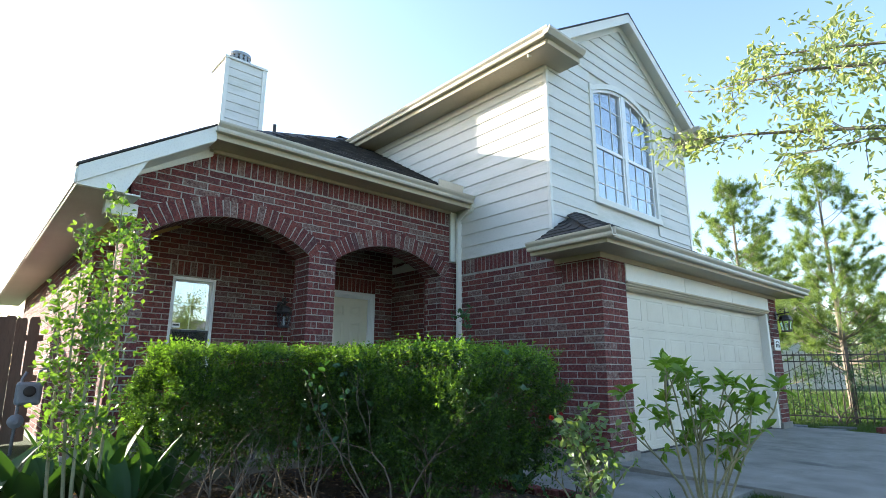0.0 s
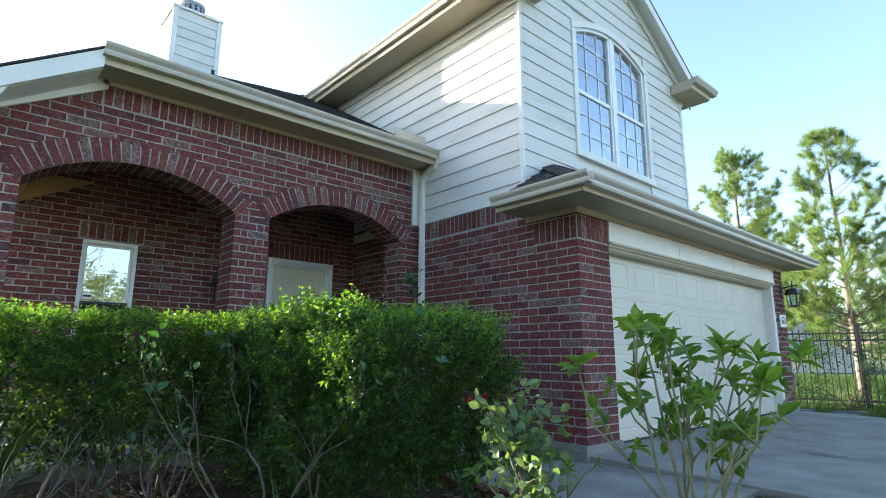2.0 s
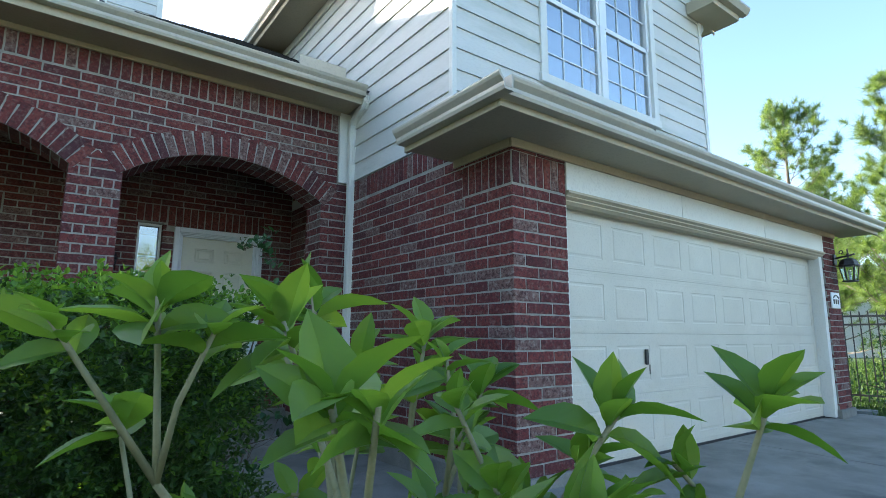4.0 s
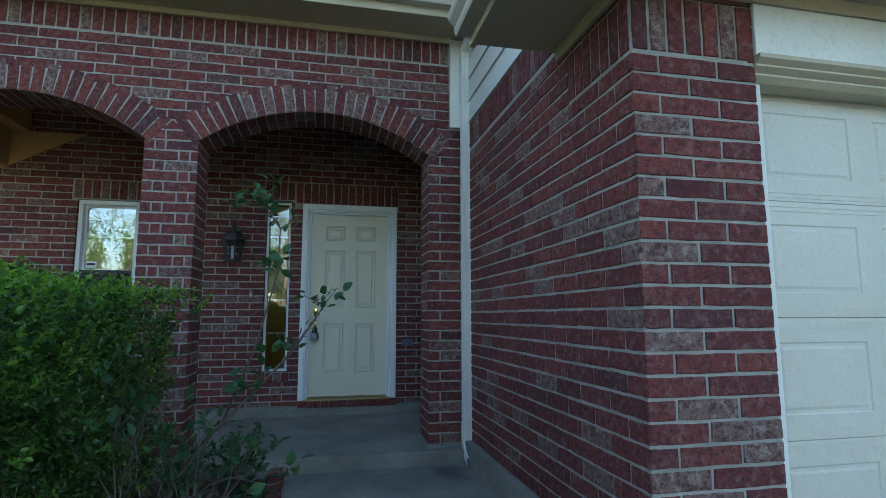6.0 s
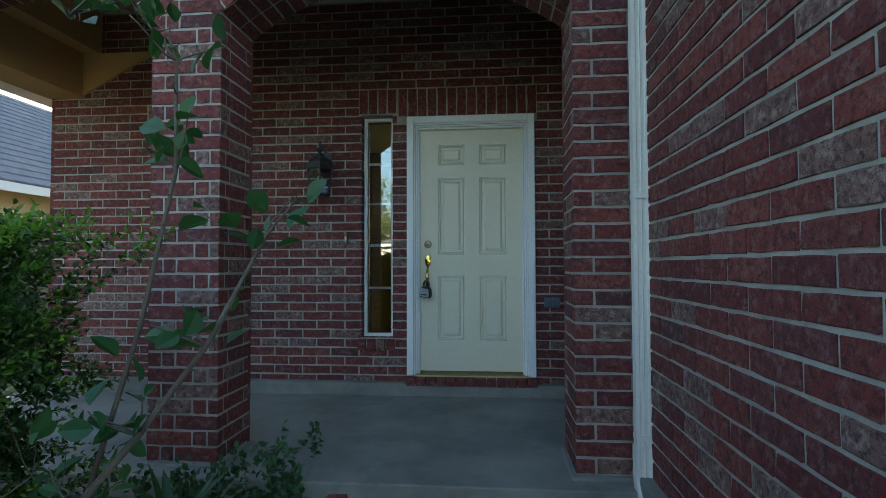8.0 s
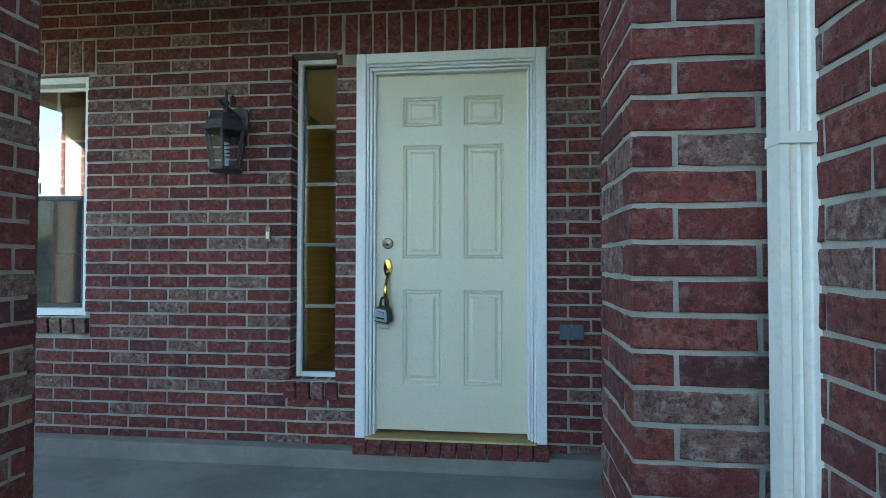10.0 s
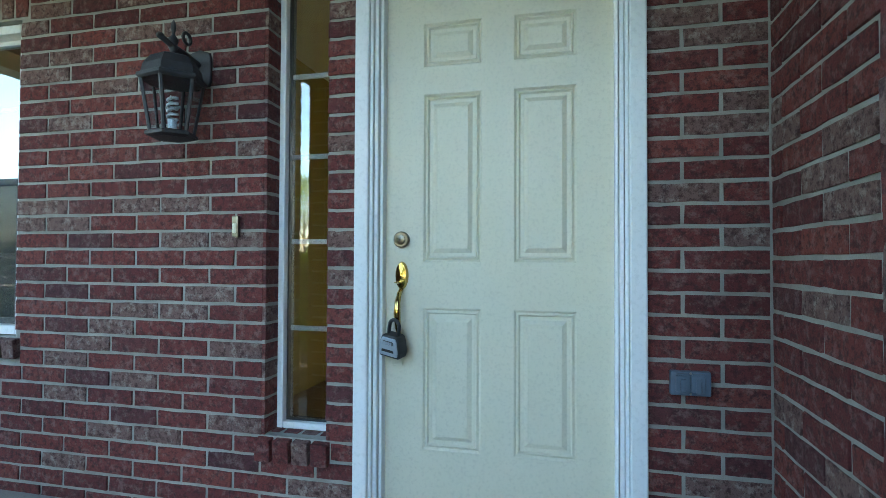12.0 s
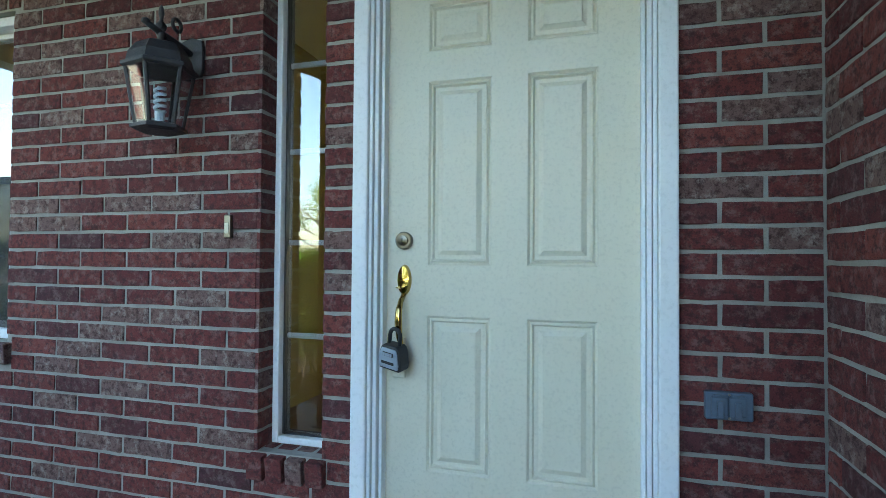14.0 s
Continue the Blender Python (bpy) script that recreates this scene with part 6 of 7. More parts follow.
# ferny weeds at the pier
def weed(at, seed, n, h):
    r = np.random.default_rng(seed)
    t = thing("weed", at, "ferny green weed growing in the bed", "weed")
    m, tips = Mesh(), []
    for i in range(n):
        grow(m, (r.normal(0, 0.05), r.normal(0, 0.05), 0), (r.normal(0, 0.6), r.normal(0, 0.6), 1), h * r.uniform(0.5, 1), 0.003, 1, r, tips, 0.5, 3, 0.1, sides=4)
    part("stem", m, GREENTWIG, t)
    part("foliage", leaves_at("foliage", ROSELEAF, tips, 2, 0.04, r, 0.6, 0.6, 0.01, 0.1), ROSELEAF, t, kind="stuff")


for i, (x, y, n, h) in enumerate(((3.78, 5.75, 9, 0.26), (3.9, 5.55, 6, 0.16), (3.6, 5.6, 6, 0.18), (3.95, 5.2, 5, 0.14), (3.4, 5.5, 5, 0.2), (3.9, 4.7, 5, 0.16), (3.95, 3.9, 5, 0.15), (3.0, 1.9, 5, 0.2), (2.9, 2.2, 4, 0.22))):
    weed((x, y, 0.03), 60 + i, n, h)

# ---- grass and litter ----
def grass(x0, x1, y0, y1, n, h, seed, label, z=0.0, avoid=None):
    r = np.random.default_rng(seed)
    x, y = r.uniform(x0, x1, n), r.uniform(y0, y1, n)
    if avoid:
        ok = np.array([not avoid(a, b) for a, b in zip(x, y)])
        x, y = x[ok], y[ok]
    n = len(x)
    a = r.uniform(0, 2 * math.pi, n)
    hh = h * r.uniform(0.5, 1.2, n)
    w = 0.0022 * (1 + h * 6)
    lean = r.uniform(0.1, 0.7, n) * hh
    p = np.stack([x, y, np.full(n, z)], 1)
    sv = np.stack([-np.sin(a), np.cos(a), 0 * a], 1) * w
    ov = np.stack([np.cos(a), np.sin(a), 0 * a], 1)
    mid = p + ov * lean[:, None] * 0.35 + np.array((0, 0, 1)) * hh[:, None] * 0.6
    tip = p + ov * lean[:, None] + np.array((0, 0, 1)) * hh[:, None]
    vs = np.stack([p - sv, p + sv, mid - sv * 0.8, mid + sv * 0.8, tip], 1).reshape(-1, 3)
    tri = np.array([(0, 1, 3), (0, 3, 2), (2, 3, 4)])
    me = bpy.data.meshes.new("grass")
    me.from_pydata(vs.tolist(), [], (tri[None] + (np.arange(n) * 5)[:, None, None]).reshape(-1, 3).tolist())
    me.materials.append(GRASS)
    return tagged(new("grass", me), label, "grass", kind="stuff")


grass(3.95, 5.5, -0.5, 1.98, 30000, 0.06, 71, "mown green lawn beside the driveway")
grass(11.78, 17, -2, 8, 60000, 0.07, 72, "mown green lawn beside the garage", avoid=lambda a, b: b > 3.3 and a < 12.6)
grass(16, 30, -3, 14, 30000, 0.32, 73, "tall sunlit meadow grass beyond the iron fence")
grass(-3, -0.65, 1.0, 7.0, 15000, 0.08, 74, "lawn beside the planting bed")
r = np.random.default_rng(75)
n = 6000
at_ = np.stack([r.uniform(-0.5, 4.05, n), r.uniform(1.4, 6.0, n), np.full(n, 0.045)], 1)
LITTER = leaf_material("dry_leaf", (0.12, 0.075, 0.045), (0.36, 0.25, 0.15), 0.8, 0.1)
lit = new("leaf_litter", leaf_mesh("leaf_litter", LITTER, at_, r.normal(0, 1, (n, 3)) * (1, 1, 0.15), r.uniform(0.02, 0.06, n), 0.4, rng=r))
tagged(lit, "brown dry leaves and bark chips on the bed", "leaf litter", kind="stuff")

# ---- oak whose branches hang over the drive ----
r = np.random.default_rng(81)
oak = thing("oak_tree", (2.84, -1.64, 0.0), "young oak with drooping leafy branches over the lawn", "tree")
part("trunk", Mesh().tube([(0, 0, -0.05), (0.02, 0.03, 0.8), (-0.02, 0.05, 1.6), (0.03, 0.02, 2.6), (0.0, 0.0, 3.8)], [0.11, 0.09, 0.08, 0.06, 0.03], 12), BARK, oak, smooth=True)
tips = []
for start, pts in (((0, 0.04, 1.6), [(-0.15, 0.8, 1.75), (-0.38, 1.4, 1.84), (-0.58, 1.95, 1.93), (-0.66, 2.3, 2.0), (-0.70, 2.55, 2.04)]),
                   ((0, 0.04, 1.8), [(-0.1, 0.9, 2.05), (-0.22, 1.4, 2.2), (-0.36, 1.8, 2.3), (-0.44, 2.05, 2.35), (-0.5, 2.25, 2.38)]),
                   ((0, 0.04, 1.7), [(-0.15, 0.9, 1.92), (-0.38, 1.4, 2.04), (-0.58, 1.85, 2.14), (-0.7, 2.1, 2.17), (-0.78, 2.35, 2.17)]),
                   ((0, 0.04, 1.55), [(0.0, 0.8, 1.7), (-0.25, 1.3, 1.8), (-0.45, 1.65, 1.86), (-0.6, 1.95, 1.88), (-0.68, 2.13, 1.86)])):
    line = [Vector(start)] + [Vector(p) for p in pts]
    m = Mesh().tube(line, [0.02, 0.014, 0.010, 0.007, 0.005, 0.002], 8)
    for i in range(2, len(line)):
        for _ in range(8):
            p = line[i - 1].lerp(line[i], r.random())
            grow(m, p, Vector((r.normal(-0.1, 0.6), r.normal(0.25, 0.7), r.normal(0.0, 0.4))), r.uniform(0.08, 0.19), 0.0022, 1 if r.random() < 0.35 else 0, r, tips, 0.6, 2, 0.0, sides=4)
    part("limb", m, BARK, oak, smooth=True)
for k in range(5):
    a = k * 1.3 + 2.6
    m = Mesh()
    grow(m, (0, 0, 2.4 + k * 0.28), (math.cos(a), math.sin(a) - 1.2, 0.5), 0.9, 0.025, 2, r, tips, 0.5, 3, 0.1)
    part("limb", m, BARK, oak, smooth=True)
part("crown", leaves_at("crown", OAKLEAF, tips, 5, 0.033, r, 0.7, 0.4, 0.03, 0.1, fine=True), OAKLEAF, oak, kind="stuff")


# ---- pines ----
def pine(at, height, seed, label, whorls=12, reach=1.5, low=0.22, per=70):
    r = np.random.default_rng(seed)
    t = thing("pine_tree", at, label, "tree", "pines beyond the garage")
    lean = r.normal(0, 0.02, 2)
    axis = [Vector((lean[0] * height * f, lean[1] * height * f, height * f)) for f in [k / 8 for k in range(9)]]
    part("trunk", Mesh().tube(axis, [0.10 * height / 7 * (1 - 0.92 * k / 8) + 0.006 for k in range(9)], 9), BARK, t, smooth=True)
    tufts = []
    for wv in range(whorls * 4):
        f = low + (1 - low) * r.random() ** 0.9
        rr = reach * (1.04 - f) ** 0.7 * r.uniform(0.55, 1.15)
        a = r.uniform(0, 2 * math.pi)
        p = axis[0].lerp(axis[-1], min(f, 0.985))
        way = Vector((math.cos(a), math.sin(a), r.normal(0.25, 0.2) + 0.5 * f)).normalized()
        pts = [p + way * rr * q + Vector((0, 0, rr * 0.3 * (q * q - 0.4 * q))) for q in (0, 0.25, 0.5, 0.75, 1.0)]
        m = Mesh().tube(pts, [0.018 * (1.15 - f) * (1 - 0.8 * q) + 0.003 for q in (0, 0.25, 0.5, 0.75, 1.0)], 5)
        tufts += [(pts[-1], (pts[-1] - pts[-2]).normalized())] * 2
        for _ in range(int(3 + 6 * rr)):
            q = r.uniform(0.35, 1.0)
            k = min(3, int(q * 4))
            at_ = pts[k].lerp(pts[k + 1], q * 4 - k)
            w = (way * 0.6 + Vector(r.normal(0, 0.55, 3)) + Vector((0, 0, 0.45))).normalized()
            e = at_ + w * r.uniform(0.1, 0.42)
            m.tube([at_, e], [0.006, 0.003], 4)
            tufts += [(e, w)]
        part("limb", m, BARK, t)
    tufts += [(axis[-1] - Vector((0, 0, 0.1 * k)), Vector((0, 0, 1))) for k in range(5)]
    n = len(tufts) * per
    idx = np.repeat(np.arange(len(tufts)), per)
    P, D = np.array([tuple(q[0]) for q in tufts])[idx], np.array([tuple(q[1]) for q in tufts])[idx]
    w = unit_rows(D * 0.5 + r.normal(0, 0.7, (n, 3)) + (0, 0, 0.2))
    ln = r.uniform(0.12, 0.24, n)[:, None]
    P = P + D * r.uniform(-0.1, 0.04, n)[:, None]
    s = unit_rows(np.cross(w, r.normal(0, 1, (n, 3)))) * 0.0042
    vs = np.stack([P - s, P + s, P + w * ln], 1).reshape(-1, 3)
    me = bpy.data.meshes.new("needles")
    me.from_pydata(vs.tolist(), [], np.arange(3 * n).reshape(-1, 3).tolist())
    me.materials.append(NEEDLE)
    part("crown", me, NEEDLE, t, kind="stuff")
    return t


pine((17.3, 3.65, 0), 6.6, 91, "sunlit young pine with tufted needles beside the fence", 19, 2.3, 0.14, 95)
pine((19.0, 6.6, 0), 7.1, 92, "dense dark pine behind the garage", 18, 2.8, 0.2, 95)
pine((22.0, 7.0, 0), 5.4, 93, "bushy pine beyond the iron fence", 14, 2.6, 0.08, 80)
pine((-7.5, 19.0, 0), 9.0, 94, "tall pine behind the wooden fence", 13, 2.4, 0.3, 50)
pine((-10.5, 24.0, 0), 10.0, 95, "tall pine behind the wooden fence", 13, 2.4, 0.3, 50)


def bush(at, size, seed, label, leaves, mat=None, name="shrub", leaf=0.05):
    r = np.random.default_rng(seed)
    t = thing(name, at, label, "shrub")
    m, tips = Mesh(), []
    for i in range(6):
        grow(m, (r.normal(0, 0.05), r.normal(0, 0.05), -0.02), (r.normal(0, 0.5), r.normal(0, 0.5), 1), size * 0.5, 0.015, 2, r, tips, 0.6, 3, 0.1)
    part("stem", m, TWIG, t)
    sel = [tips[int(i)] for i in r.integers(0, len(tips), leaves)]
    part("foliage", leaves_at("foliage", mat or ROSELEAF, sel, 1, leaf, r, 0.8, 0.5, size * 0.05, 0.1), mat or ROSELEAF, t, kind="stuff")


for i, (x, y) in enumerate(((0.35, 3.25), (0.85, 2.95), (-0.2, 2.8), (1.4, 3.05))):
    bush((x, y, 0.02), 0.42, 130 + i, "low dark leafy ground plant in the bed", 500, ROSELEAF, "ground_plant", 0.05)
bush((12.6, 5.0, 0), 1.1, 101, "dark rounded shrub beside the garage corner", 2500)
bush((14.0, 3.2, 0), 1.5, 102, "thin leafy shrub in front of the fence", 1800)
bush((15.0, 1.3, 0), 2.4, 103, "tall leafy shrub near the pine", 5000, ROSELEAF)
bush((15.8, 0.6, 0), 2.6, 104, "tall leafy shrub near the pine", 5000, ROSELEAF)


# ---- surroundings ----
edge = thing("brick_edging", (4.1, 3.3, 0.0), "row of weathered red edging bricks along the walk", "edging")
rng = np.random.default_rng(111)
for i in range(17):
    part("brick", Mesh().box(-0.045, 0.045, -0.1, 0.1, -0.04, 0.05), BRICK, edge, bevel=0.005, at=pose(rng.normal(0, 0.012), i * 0.215 - 0.55, 0.035 + rng.normal(0, 0.008), rng.normal(0, 3), rng.normal(0, 5), rng.normal(0, 4)))
edge2 = thing("brick_edging", (12.6, 2.3, 0.0), "row of red edging bricks round a bed beside the lawn", "edging")
for i in range(9):
    part("brick", Mesh().box(-0.1, 0.1, -0.05, 0.05, -0.04, 0.1), BRICK, edge2, bevel=0.005, at=pose(i * 0.215, -i * 0.05 + rng.normal(0, 0.01), 0.03, 0, 0, -13 + rng.normal(0, 3)))
STONE = surface("slate", (0.13, 0.14, 0.14), (0.2, 0.21, 0.2), 0.85, big=4, fine=60, bumps=0.5)
for i, (x, y, s) in enumerate(((12.0, 3.15, 0.32), (12.5, 3.0, 0.3), (13.05, 3.1, 0.35), (12.25, 3.6, 0.3), (12.85, 3.7, 0.33))):
    n = 8
    poly = [(s * rng.uniform(0.75, 1.1) * math.cos(2 * math.pi * k / n), s * 0.6 * rng.uniform(0.75, 1.1) * math.sin(2 * math.pi * k / n), 0) for k in range(n)]
    st = part("stepping_stone", Mesh().prism(poly, (0, 0, -0.05), (0, 0, 0.045)), STONE, bevel=0.008, at=pose(x, y, 0.01, rng.normal(0, 2), rng.normal(0, 2), rng.uniform(0, 90)))
    tagged(st, "flat grey stepping stone set in the grass", "stepping stone", "stepping stones beside the garage")
paver = part("concrete_paver", Mesh().box(-0.16, 0.16, -0.1, 0.1, 0, 0.045), CONCRETE, bevel=0.012, at=pose(3.62, 5.15, 0.035, 4, 3, 20))
tagged(paver, "loose broken concrete paver lying in the bed", "paver")

# iron fence
fence = thing("iron_fence", pose(13.3, 7.5, 0, 0, 0, -77.5), "black iron picket fence between garage and meadow", "fence")
picket = Mesh().box(-0.009, 0.009, -0.009, 0.009, 0.06, 1.52).add([(-0.009, -0.009, 1.52), (0.009, -0.009, 1.52), (0.009, 0.009, 1.52), (-0.009, 0.009, 1.52), (0, 0, 1.56)], [(0, 1, 4), (1, 2, 4), (2, 3, 4), (3, 0, 4)]).mesh("picket", BLACK)
post = Mesh().box(-0.03, 0.03, -0.03, 0.03, -0.1, 1.58).box(-0.036, 0.036, -0.036, 0.036, 1.58, 1.61).mesh("post", BLACK)
for i in range(100):
    part("picket", picket, BLACK, fence, at=pose(0.06 + i * 0.115, 0, 0))
for i in range(6):
    part("post", post, BLACK, fence, at=pose(i * 2.3, 0, 0))
for z in (0.16, 1.32, 1.46):
    part("rail", Mesh().box(0, 11.6, -0.012, 0.012, z - 0.016, z + 0.016), BLACK, fence)

# wooden fence and gas meter at the left side
wood = thing("wooden_fence", (-6.5, 10.4, 0), "weathered brown wooden privacy fence", "fence")
board = Mesh().prism([(-0.068, 0, 0.02), (0.068, 0, 0.02), (0.068, 0, 1.80), (0.05, 0, 1.85), (-0.05, 0, 1.85), (-0.068, 0, 1.80)], (0, -0.01, 0), (0, 0.01, 0)).mesh("board", WOODFENCE)
for i in range(53):
    part("board", board, WOODFENCE, wood, at=pose(i * 0.142, rng.normal(0, 0.004), rng.normal(0, 0.015), 0, rng.normal(0, 0.7), rng.normal(0, 1.5)))
for z in (0.35, 0.95, 1.55):
    part("rail", Mesh().box(-0.05, 7.5, 0.015, 0.055, z - 0.045, z + 0.045), WOODFENCE, wood)
METER = surface("meter_grey", (0.2, 0.21, 0.23), (0.26, 0.27, 0.29), 0.5, fine=70, bumps=0.2)
gm = thing("gas_meter", (0.82, 9.2, 0), "grey gas meter with pipes on the side wall", "gas meter")
part("body", Mesh().box(-0.14, 0.14, -0.11, 0.11, 0.62, 0.92), METER, gm, bevel=0.04)
part("dial", Mesh().lathe([(0.07, -0.11), (0.07, -0.13), (0.05, -0.135)], (0, 0, 0.8), "y", 20), BLACK, gm)
part("pipe", Mesh().tube([(-0.09, 0, -0.05), (-0.09, 0, 0.5), (-0.09, 0, 0.95), (-0.05, 0, 1.05)], 0.02, 10), METER, gm, smooth=True)
part("pipe", Mesh().tube([(0.09, 0, 0.9), (0.09, 0, 1.06), (0.14, 0, 1.1), (0.3, 0, 1.1)], 0.02, 10), METER, gm, smooth=True)
part("regulator", Mesh().lathe([(0.03, -0.06), (0.09, -0.03), (0.09, 0.0), (0.03, 0.05)], (-0.09, 0, 0.42), "y", 18), METER, gm)


# neighbouring houses
def house(at, sx, sy, eave, ridge, wall_mat, label, turn=0.0, windows=((0.3, 0.25), (0.65, 0.25)), overhang=0.45):
    """A house with a gable roof along x, real openings in its front and back, a door and eaves."""
    t = thing("house", pose(at[0], at[1], 0, 0, 0, turn), label, "house")
    opens = [(sx * u - 0.5, sx * u + 0.5, 0.9, 2.1) for u, _ in windows]
    for k, y0 in enumerate((0.0, sy - 0.2)):
        part("wall", sliced_wall(Mesh(), 0, sx, y0, y0 + 0.2, -0.05, eave, opens), wall_mat, t)
        for a, b, c, d in opens:
            w = part("window", frame_bars(Mesh(), a, b, c, d, 0.06, y0 - 0.02, y0 + 0.1), WHITE, t)
            part("pane", Mesh().box(a + 0.05, b - 0.05, y0 + 0.06, y0 + 0.07, c + 0.05, d - 0.05), GLASS, w)
            part("meeting_rail", Mesh().box(a + 0.06, b - 0.06, y0 + 0.03, y0 + 0.06, (c + d) / 2 - 0.02, (c + d) / 2 + 0.02), WHITE, w)
    for x0 in (0.0, sx - 0.2):
        part("wall", Mesh().prism([(0, 0.2, -0.05), (0, sy - 0.2, -0.05), (0, sy - 0.2, eave), (0, sy / 2, ridge - 0.12), (0, 0.2, eave)], (x0, 0, 0), (x0 + 0.2, 0, 0)), wall_mat, t)
    s = (ridge - eave) / (sy / 2)
    for sgn in (0, 1):
        ya, yb = (-overhang, sy / 2) if sgn == 0 else (sy + overhang, sy / 2)
        za = eave - overhang * s
        m = Mesh().hexa([(-0.4, ya, za - 0.04), (sx + 0.4, ya, za - 0.04), (sx + 0.4, yb, ridge - 0.04), (-0.4, yb, ridge - 0.04)], [(-0.4, ya, za + 0.04), (sx + 0.4, ya, za + 0.04), (sx + 0.4, yb, ridge + 0.04), (-0.4, yb, ridge + 0.04)])
        k, n = 0, int(math.hypot(yb - ya, ridge - za) / 0.3)
        for k in range(n):
            f = k / n
            y, z = ya + (yb - ya) * f, za + (ridge - za) * f
            dy = (yb - ya) / n
            m.hexa([(-0.4, y, z + 0.03), (sx + 0.4, y, z + 0.03), (sx + 0.4, y + dy, z + (ridge - za) / n + 0.03), (-0.4, y + dy, z + (ridge - za) / n + 0.03)], [(-0.4, y, z + 0.07), (sx + 0.4, y, z + 0.07), (sx + 0.4, y + dy, z + (ridge - za) / n + 0.045), (-0.4, y + dy, z + (ridge - za) / n + 0.045)])
        part("roof", m, SHINGLE2, t)
        part("fascia", Mesh().box(-0.4, sx + 0.4, ya - 0.015, ya + 0.015, za - 0.15, za + 0.02), TRIM, t)
    return t


SHINGLE2 = surface("grey_shingle", (0.10, 0.11, 0.13), (0.16, 0.17, 0.19), 0.9, big=5, fine=120, bumps=0.5)
YELLOW = surface("yellow_siding", (0.5, 0.4, 0.2), (0.55, 0.45, 0.24), 0.7, big=2, fine=40)
PALE = surface("pale_siding", (0.6, 0.58, 0.52), (0.66, 0.64, 0.58), 0.7, big=2, fine=40)
n1 = house((-4.4, 9.0), 14, 8, 3.0, 5.8, YELLOW, "neighbouring house with tan siding and grey shingle roof", 90, ((0.2, 0), (0.7, 0)))
house((44, 9), 14, 8, 2.8, 5.2, PALE, "pale distant house beyond the meadow", 60, ((0.2, 0), (0.5, 0), (0.8, 0)))
house((-8, -30), 15, 9, 2.7, 4.6, PALE, "pale house across the street", 0, ((0.2, 0), (0.5, 0), (0.8, 0)))
house((12, -31), 15, 9, 2.7, 4.5, YELLOW, "tan house across the street", 0, ((0.2, 0), (0.5, 0), (0.8, 0)))
dish = thing("satellite_dish", (-5.0, 12.2, 3.4), "grey satellite dish on the neighbour's roof", "satellite dish")
part("mast", Mesh().tube([(0, 0, -0.3), (0, 0, 0.35), (0.1, -0.05, 0.5)], 0.025, 8), METER, dish)
part("reflector", Mesh().lathe([(0.02, 0.0), (0.2, -0.03), (0.34, -0.09), (0.35, -0.085), (0.2, -0.02), (0.02, 0.015)], (0, 0, 0), "z", 24), METER, dish, at=pose(0.1, -0.05, 0.55, 60, 0, 40))
part("feed_arm", Mesh().tube([(0.1, -0.05, 0.4), (0.5, -0.4, 0.62)], 0.012, 6).box(0.45, 0.56, -0.46, -0.36, 0.58, 0.7), WHITE, dish)

# trees across the street
def street_tree(at, height, wide, seed):
    r = np.random.default_rng(seed)
    t = thing("street_tree", at, "sunlit spreading tree with yellow-green leaves across the street", "tree", "trees across the street")
    tips = []
    part("trunk", Mesh().tube([(0, 0, -0.1), (0.04, 0.02, height * 0.15), (0.0, 0.05, height * 0.3), (0.05, 0.0, height * 0.5)], [0.17, 0.14, 0.12, 0.07], 10), BARK, t, smooth=True)
    for k in range(11):
        m, a = Mesh(), 2.4 * k
        grow(m, (0.02, 0.03, height * (0.2 + 0.3 * k / 11)), (math.cos(a), math.sin(a), 0.5 + 0.06 * k), wide * r.uniform(0.5, 0.72), 0.06, 2, r, tips, 0.55, 3, 0.12, 0.14, 6)
        part("limb", m, BARK, t, smooth=True)
    part("crown", leaves_at("crown", STREETLEAF, tips, 14, 0.15, r, 0.8, 0.6, 0.18, 0.0), STREETLEAF, t, kind="stuff")


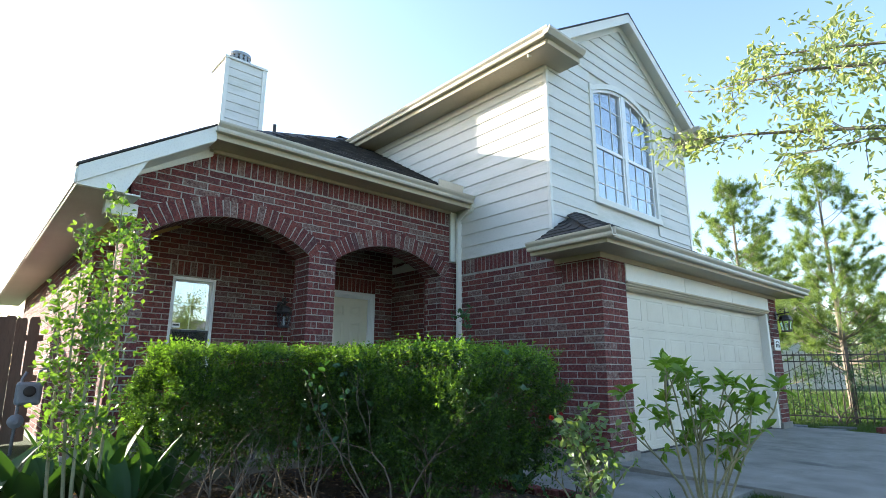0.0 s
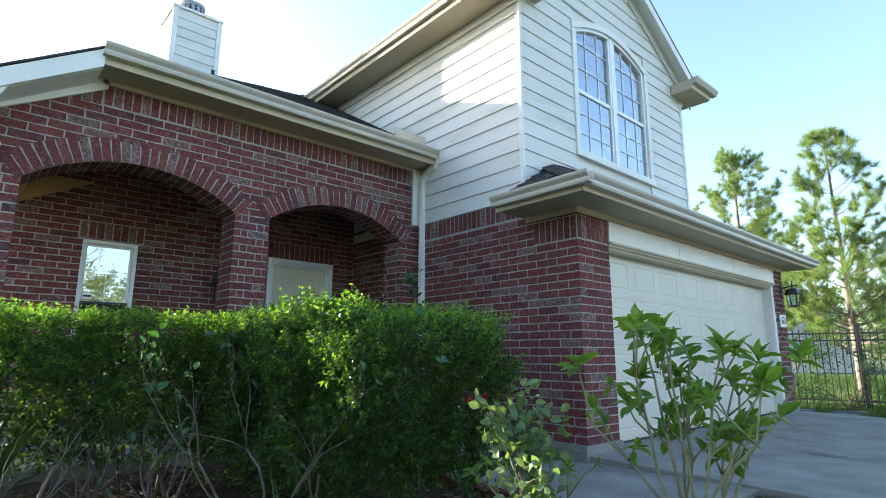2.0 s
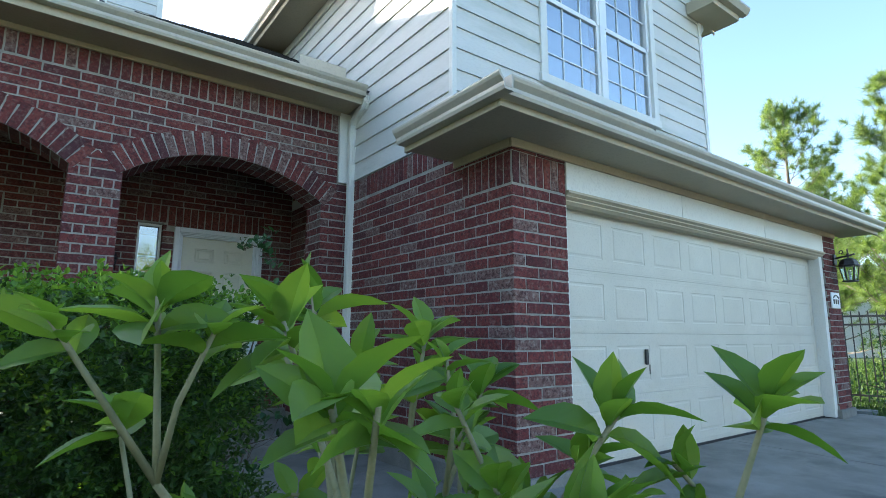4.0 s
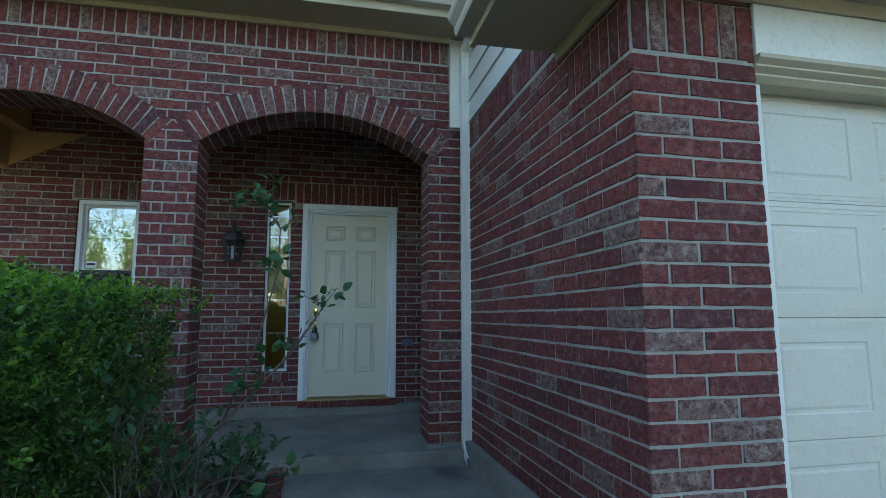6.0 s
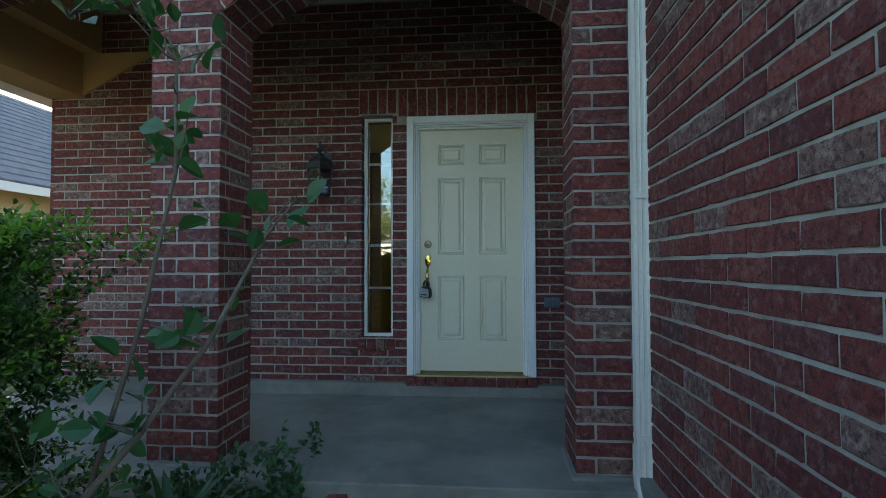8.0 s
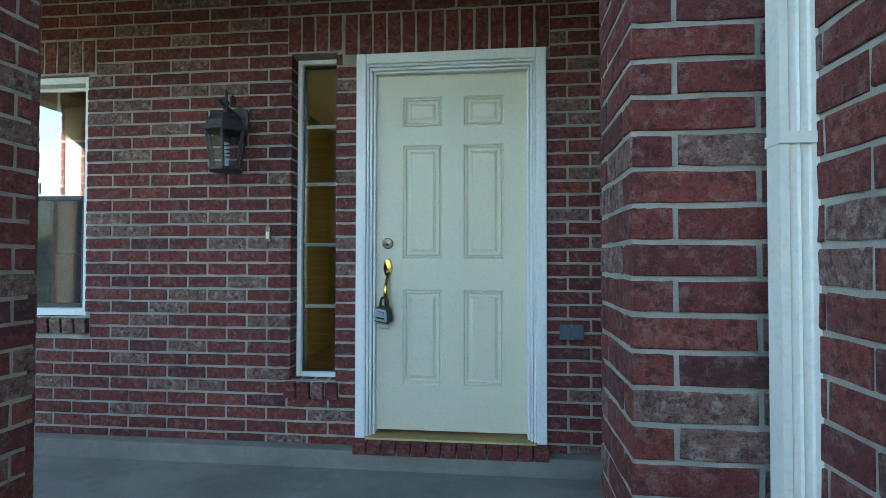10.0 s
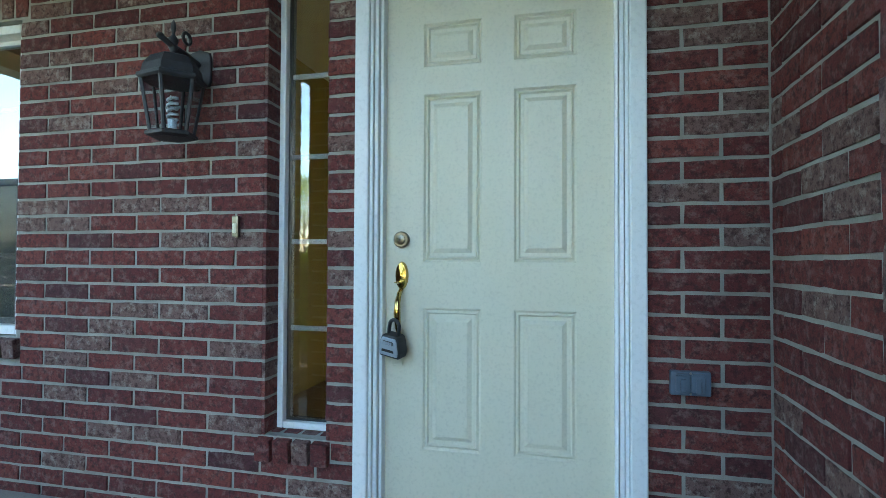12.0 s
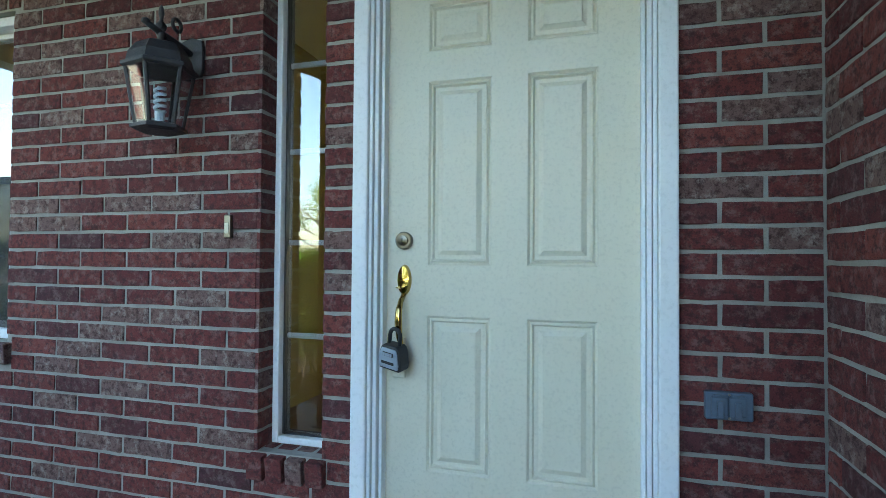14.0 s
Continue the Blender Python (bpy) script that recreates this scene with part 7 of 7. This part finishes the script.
for i, (x, y, h, w) in enumerate(((-7.5, -20.5, 6.8, 3.6), (-2.2, -19.0, 7.4, 3.8), (3.4, -20.5, 6.4, 3.4), (8.5, -22.0, 7.0, 3.6), (-13.5, -21.0, 7.2, 3.8))):
    street_tree((x, y, 0), h, w, 140 + i)

# street across the front
ASPHALT = surface("asphalt", (0.045, 0.045, 0.048), (0.06, 0.06, 0.063), 0.9, big=2, fine=120, bumps=0.5)
street = structure("road", Mesh().box(-120, 120, -17.5, -9.5, -0.05, 0.012), ASPHALT, "grey asphalt street", "road")
kerb = structure("kerb", Mesh().box(-120, 120, -9.5, -9.3, -0.05, 0.1).box(-120, 120, -17.7, -17.5, -0.05, 0.1), CONCRETE, "concrete street kerb", "kerb")

# distant woods
r = np.random.default_rng(121)


def woods(pts, seed, label):
    r = np.random.default_rng(seed)
    at_, al_, sz = [], [], []
    for x, y, h, w in pts:
        k = 1100 if len(pts) > 20 else 4500
        q = r.normal(0, 1, (k, 3))
        q = unit_rows(q) * r.uniform(0.55, 1.0, (k, 1)) * (w, w, h * 0.42)
        q += q * 0.25 * np.sin(q[:, :1] * 3 + x) + (x, y, h * 0.58)
        at_.append(q); al_.append(r.normal(0, 1, (k, 3))); sz.append(r.uniform(0.5, 1.1, k) * w * (0.13 if len(pts) > 20 else 0.06))
    ob = new("far_woods", leaf_mesh("far_woods", WOODLEAF, np.concatenate(at_), np.concatenate(al_), np.concatenate(sz), 0.7, rng=r))
    return tagged(ob, label, "woods", kind="stuff")


ring = []
for k in range(70):
    a = 2 * math.pi * k / 70
    d = r.uniform(62, 95)
    ring.append((d * math.cos(a), d * math.sin(a), (r.uniform(5, 9) if math.sin(a) > -0.2 else r.uniform(3, 5)), r.uniform(3, 5.5)))
woods(ring, 122, "distant green tree line on the horizon")
woods([(30 + 5 * i, 2 + 3.5 * i + r.normal(0, 2), r.uniform(3.0, 5.5), r.uniform(1.8, 3)) for i in range(6)], 123, "clump of green trees beyond the meadow")

lay_all()
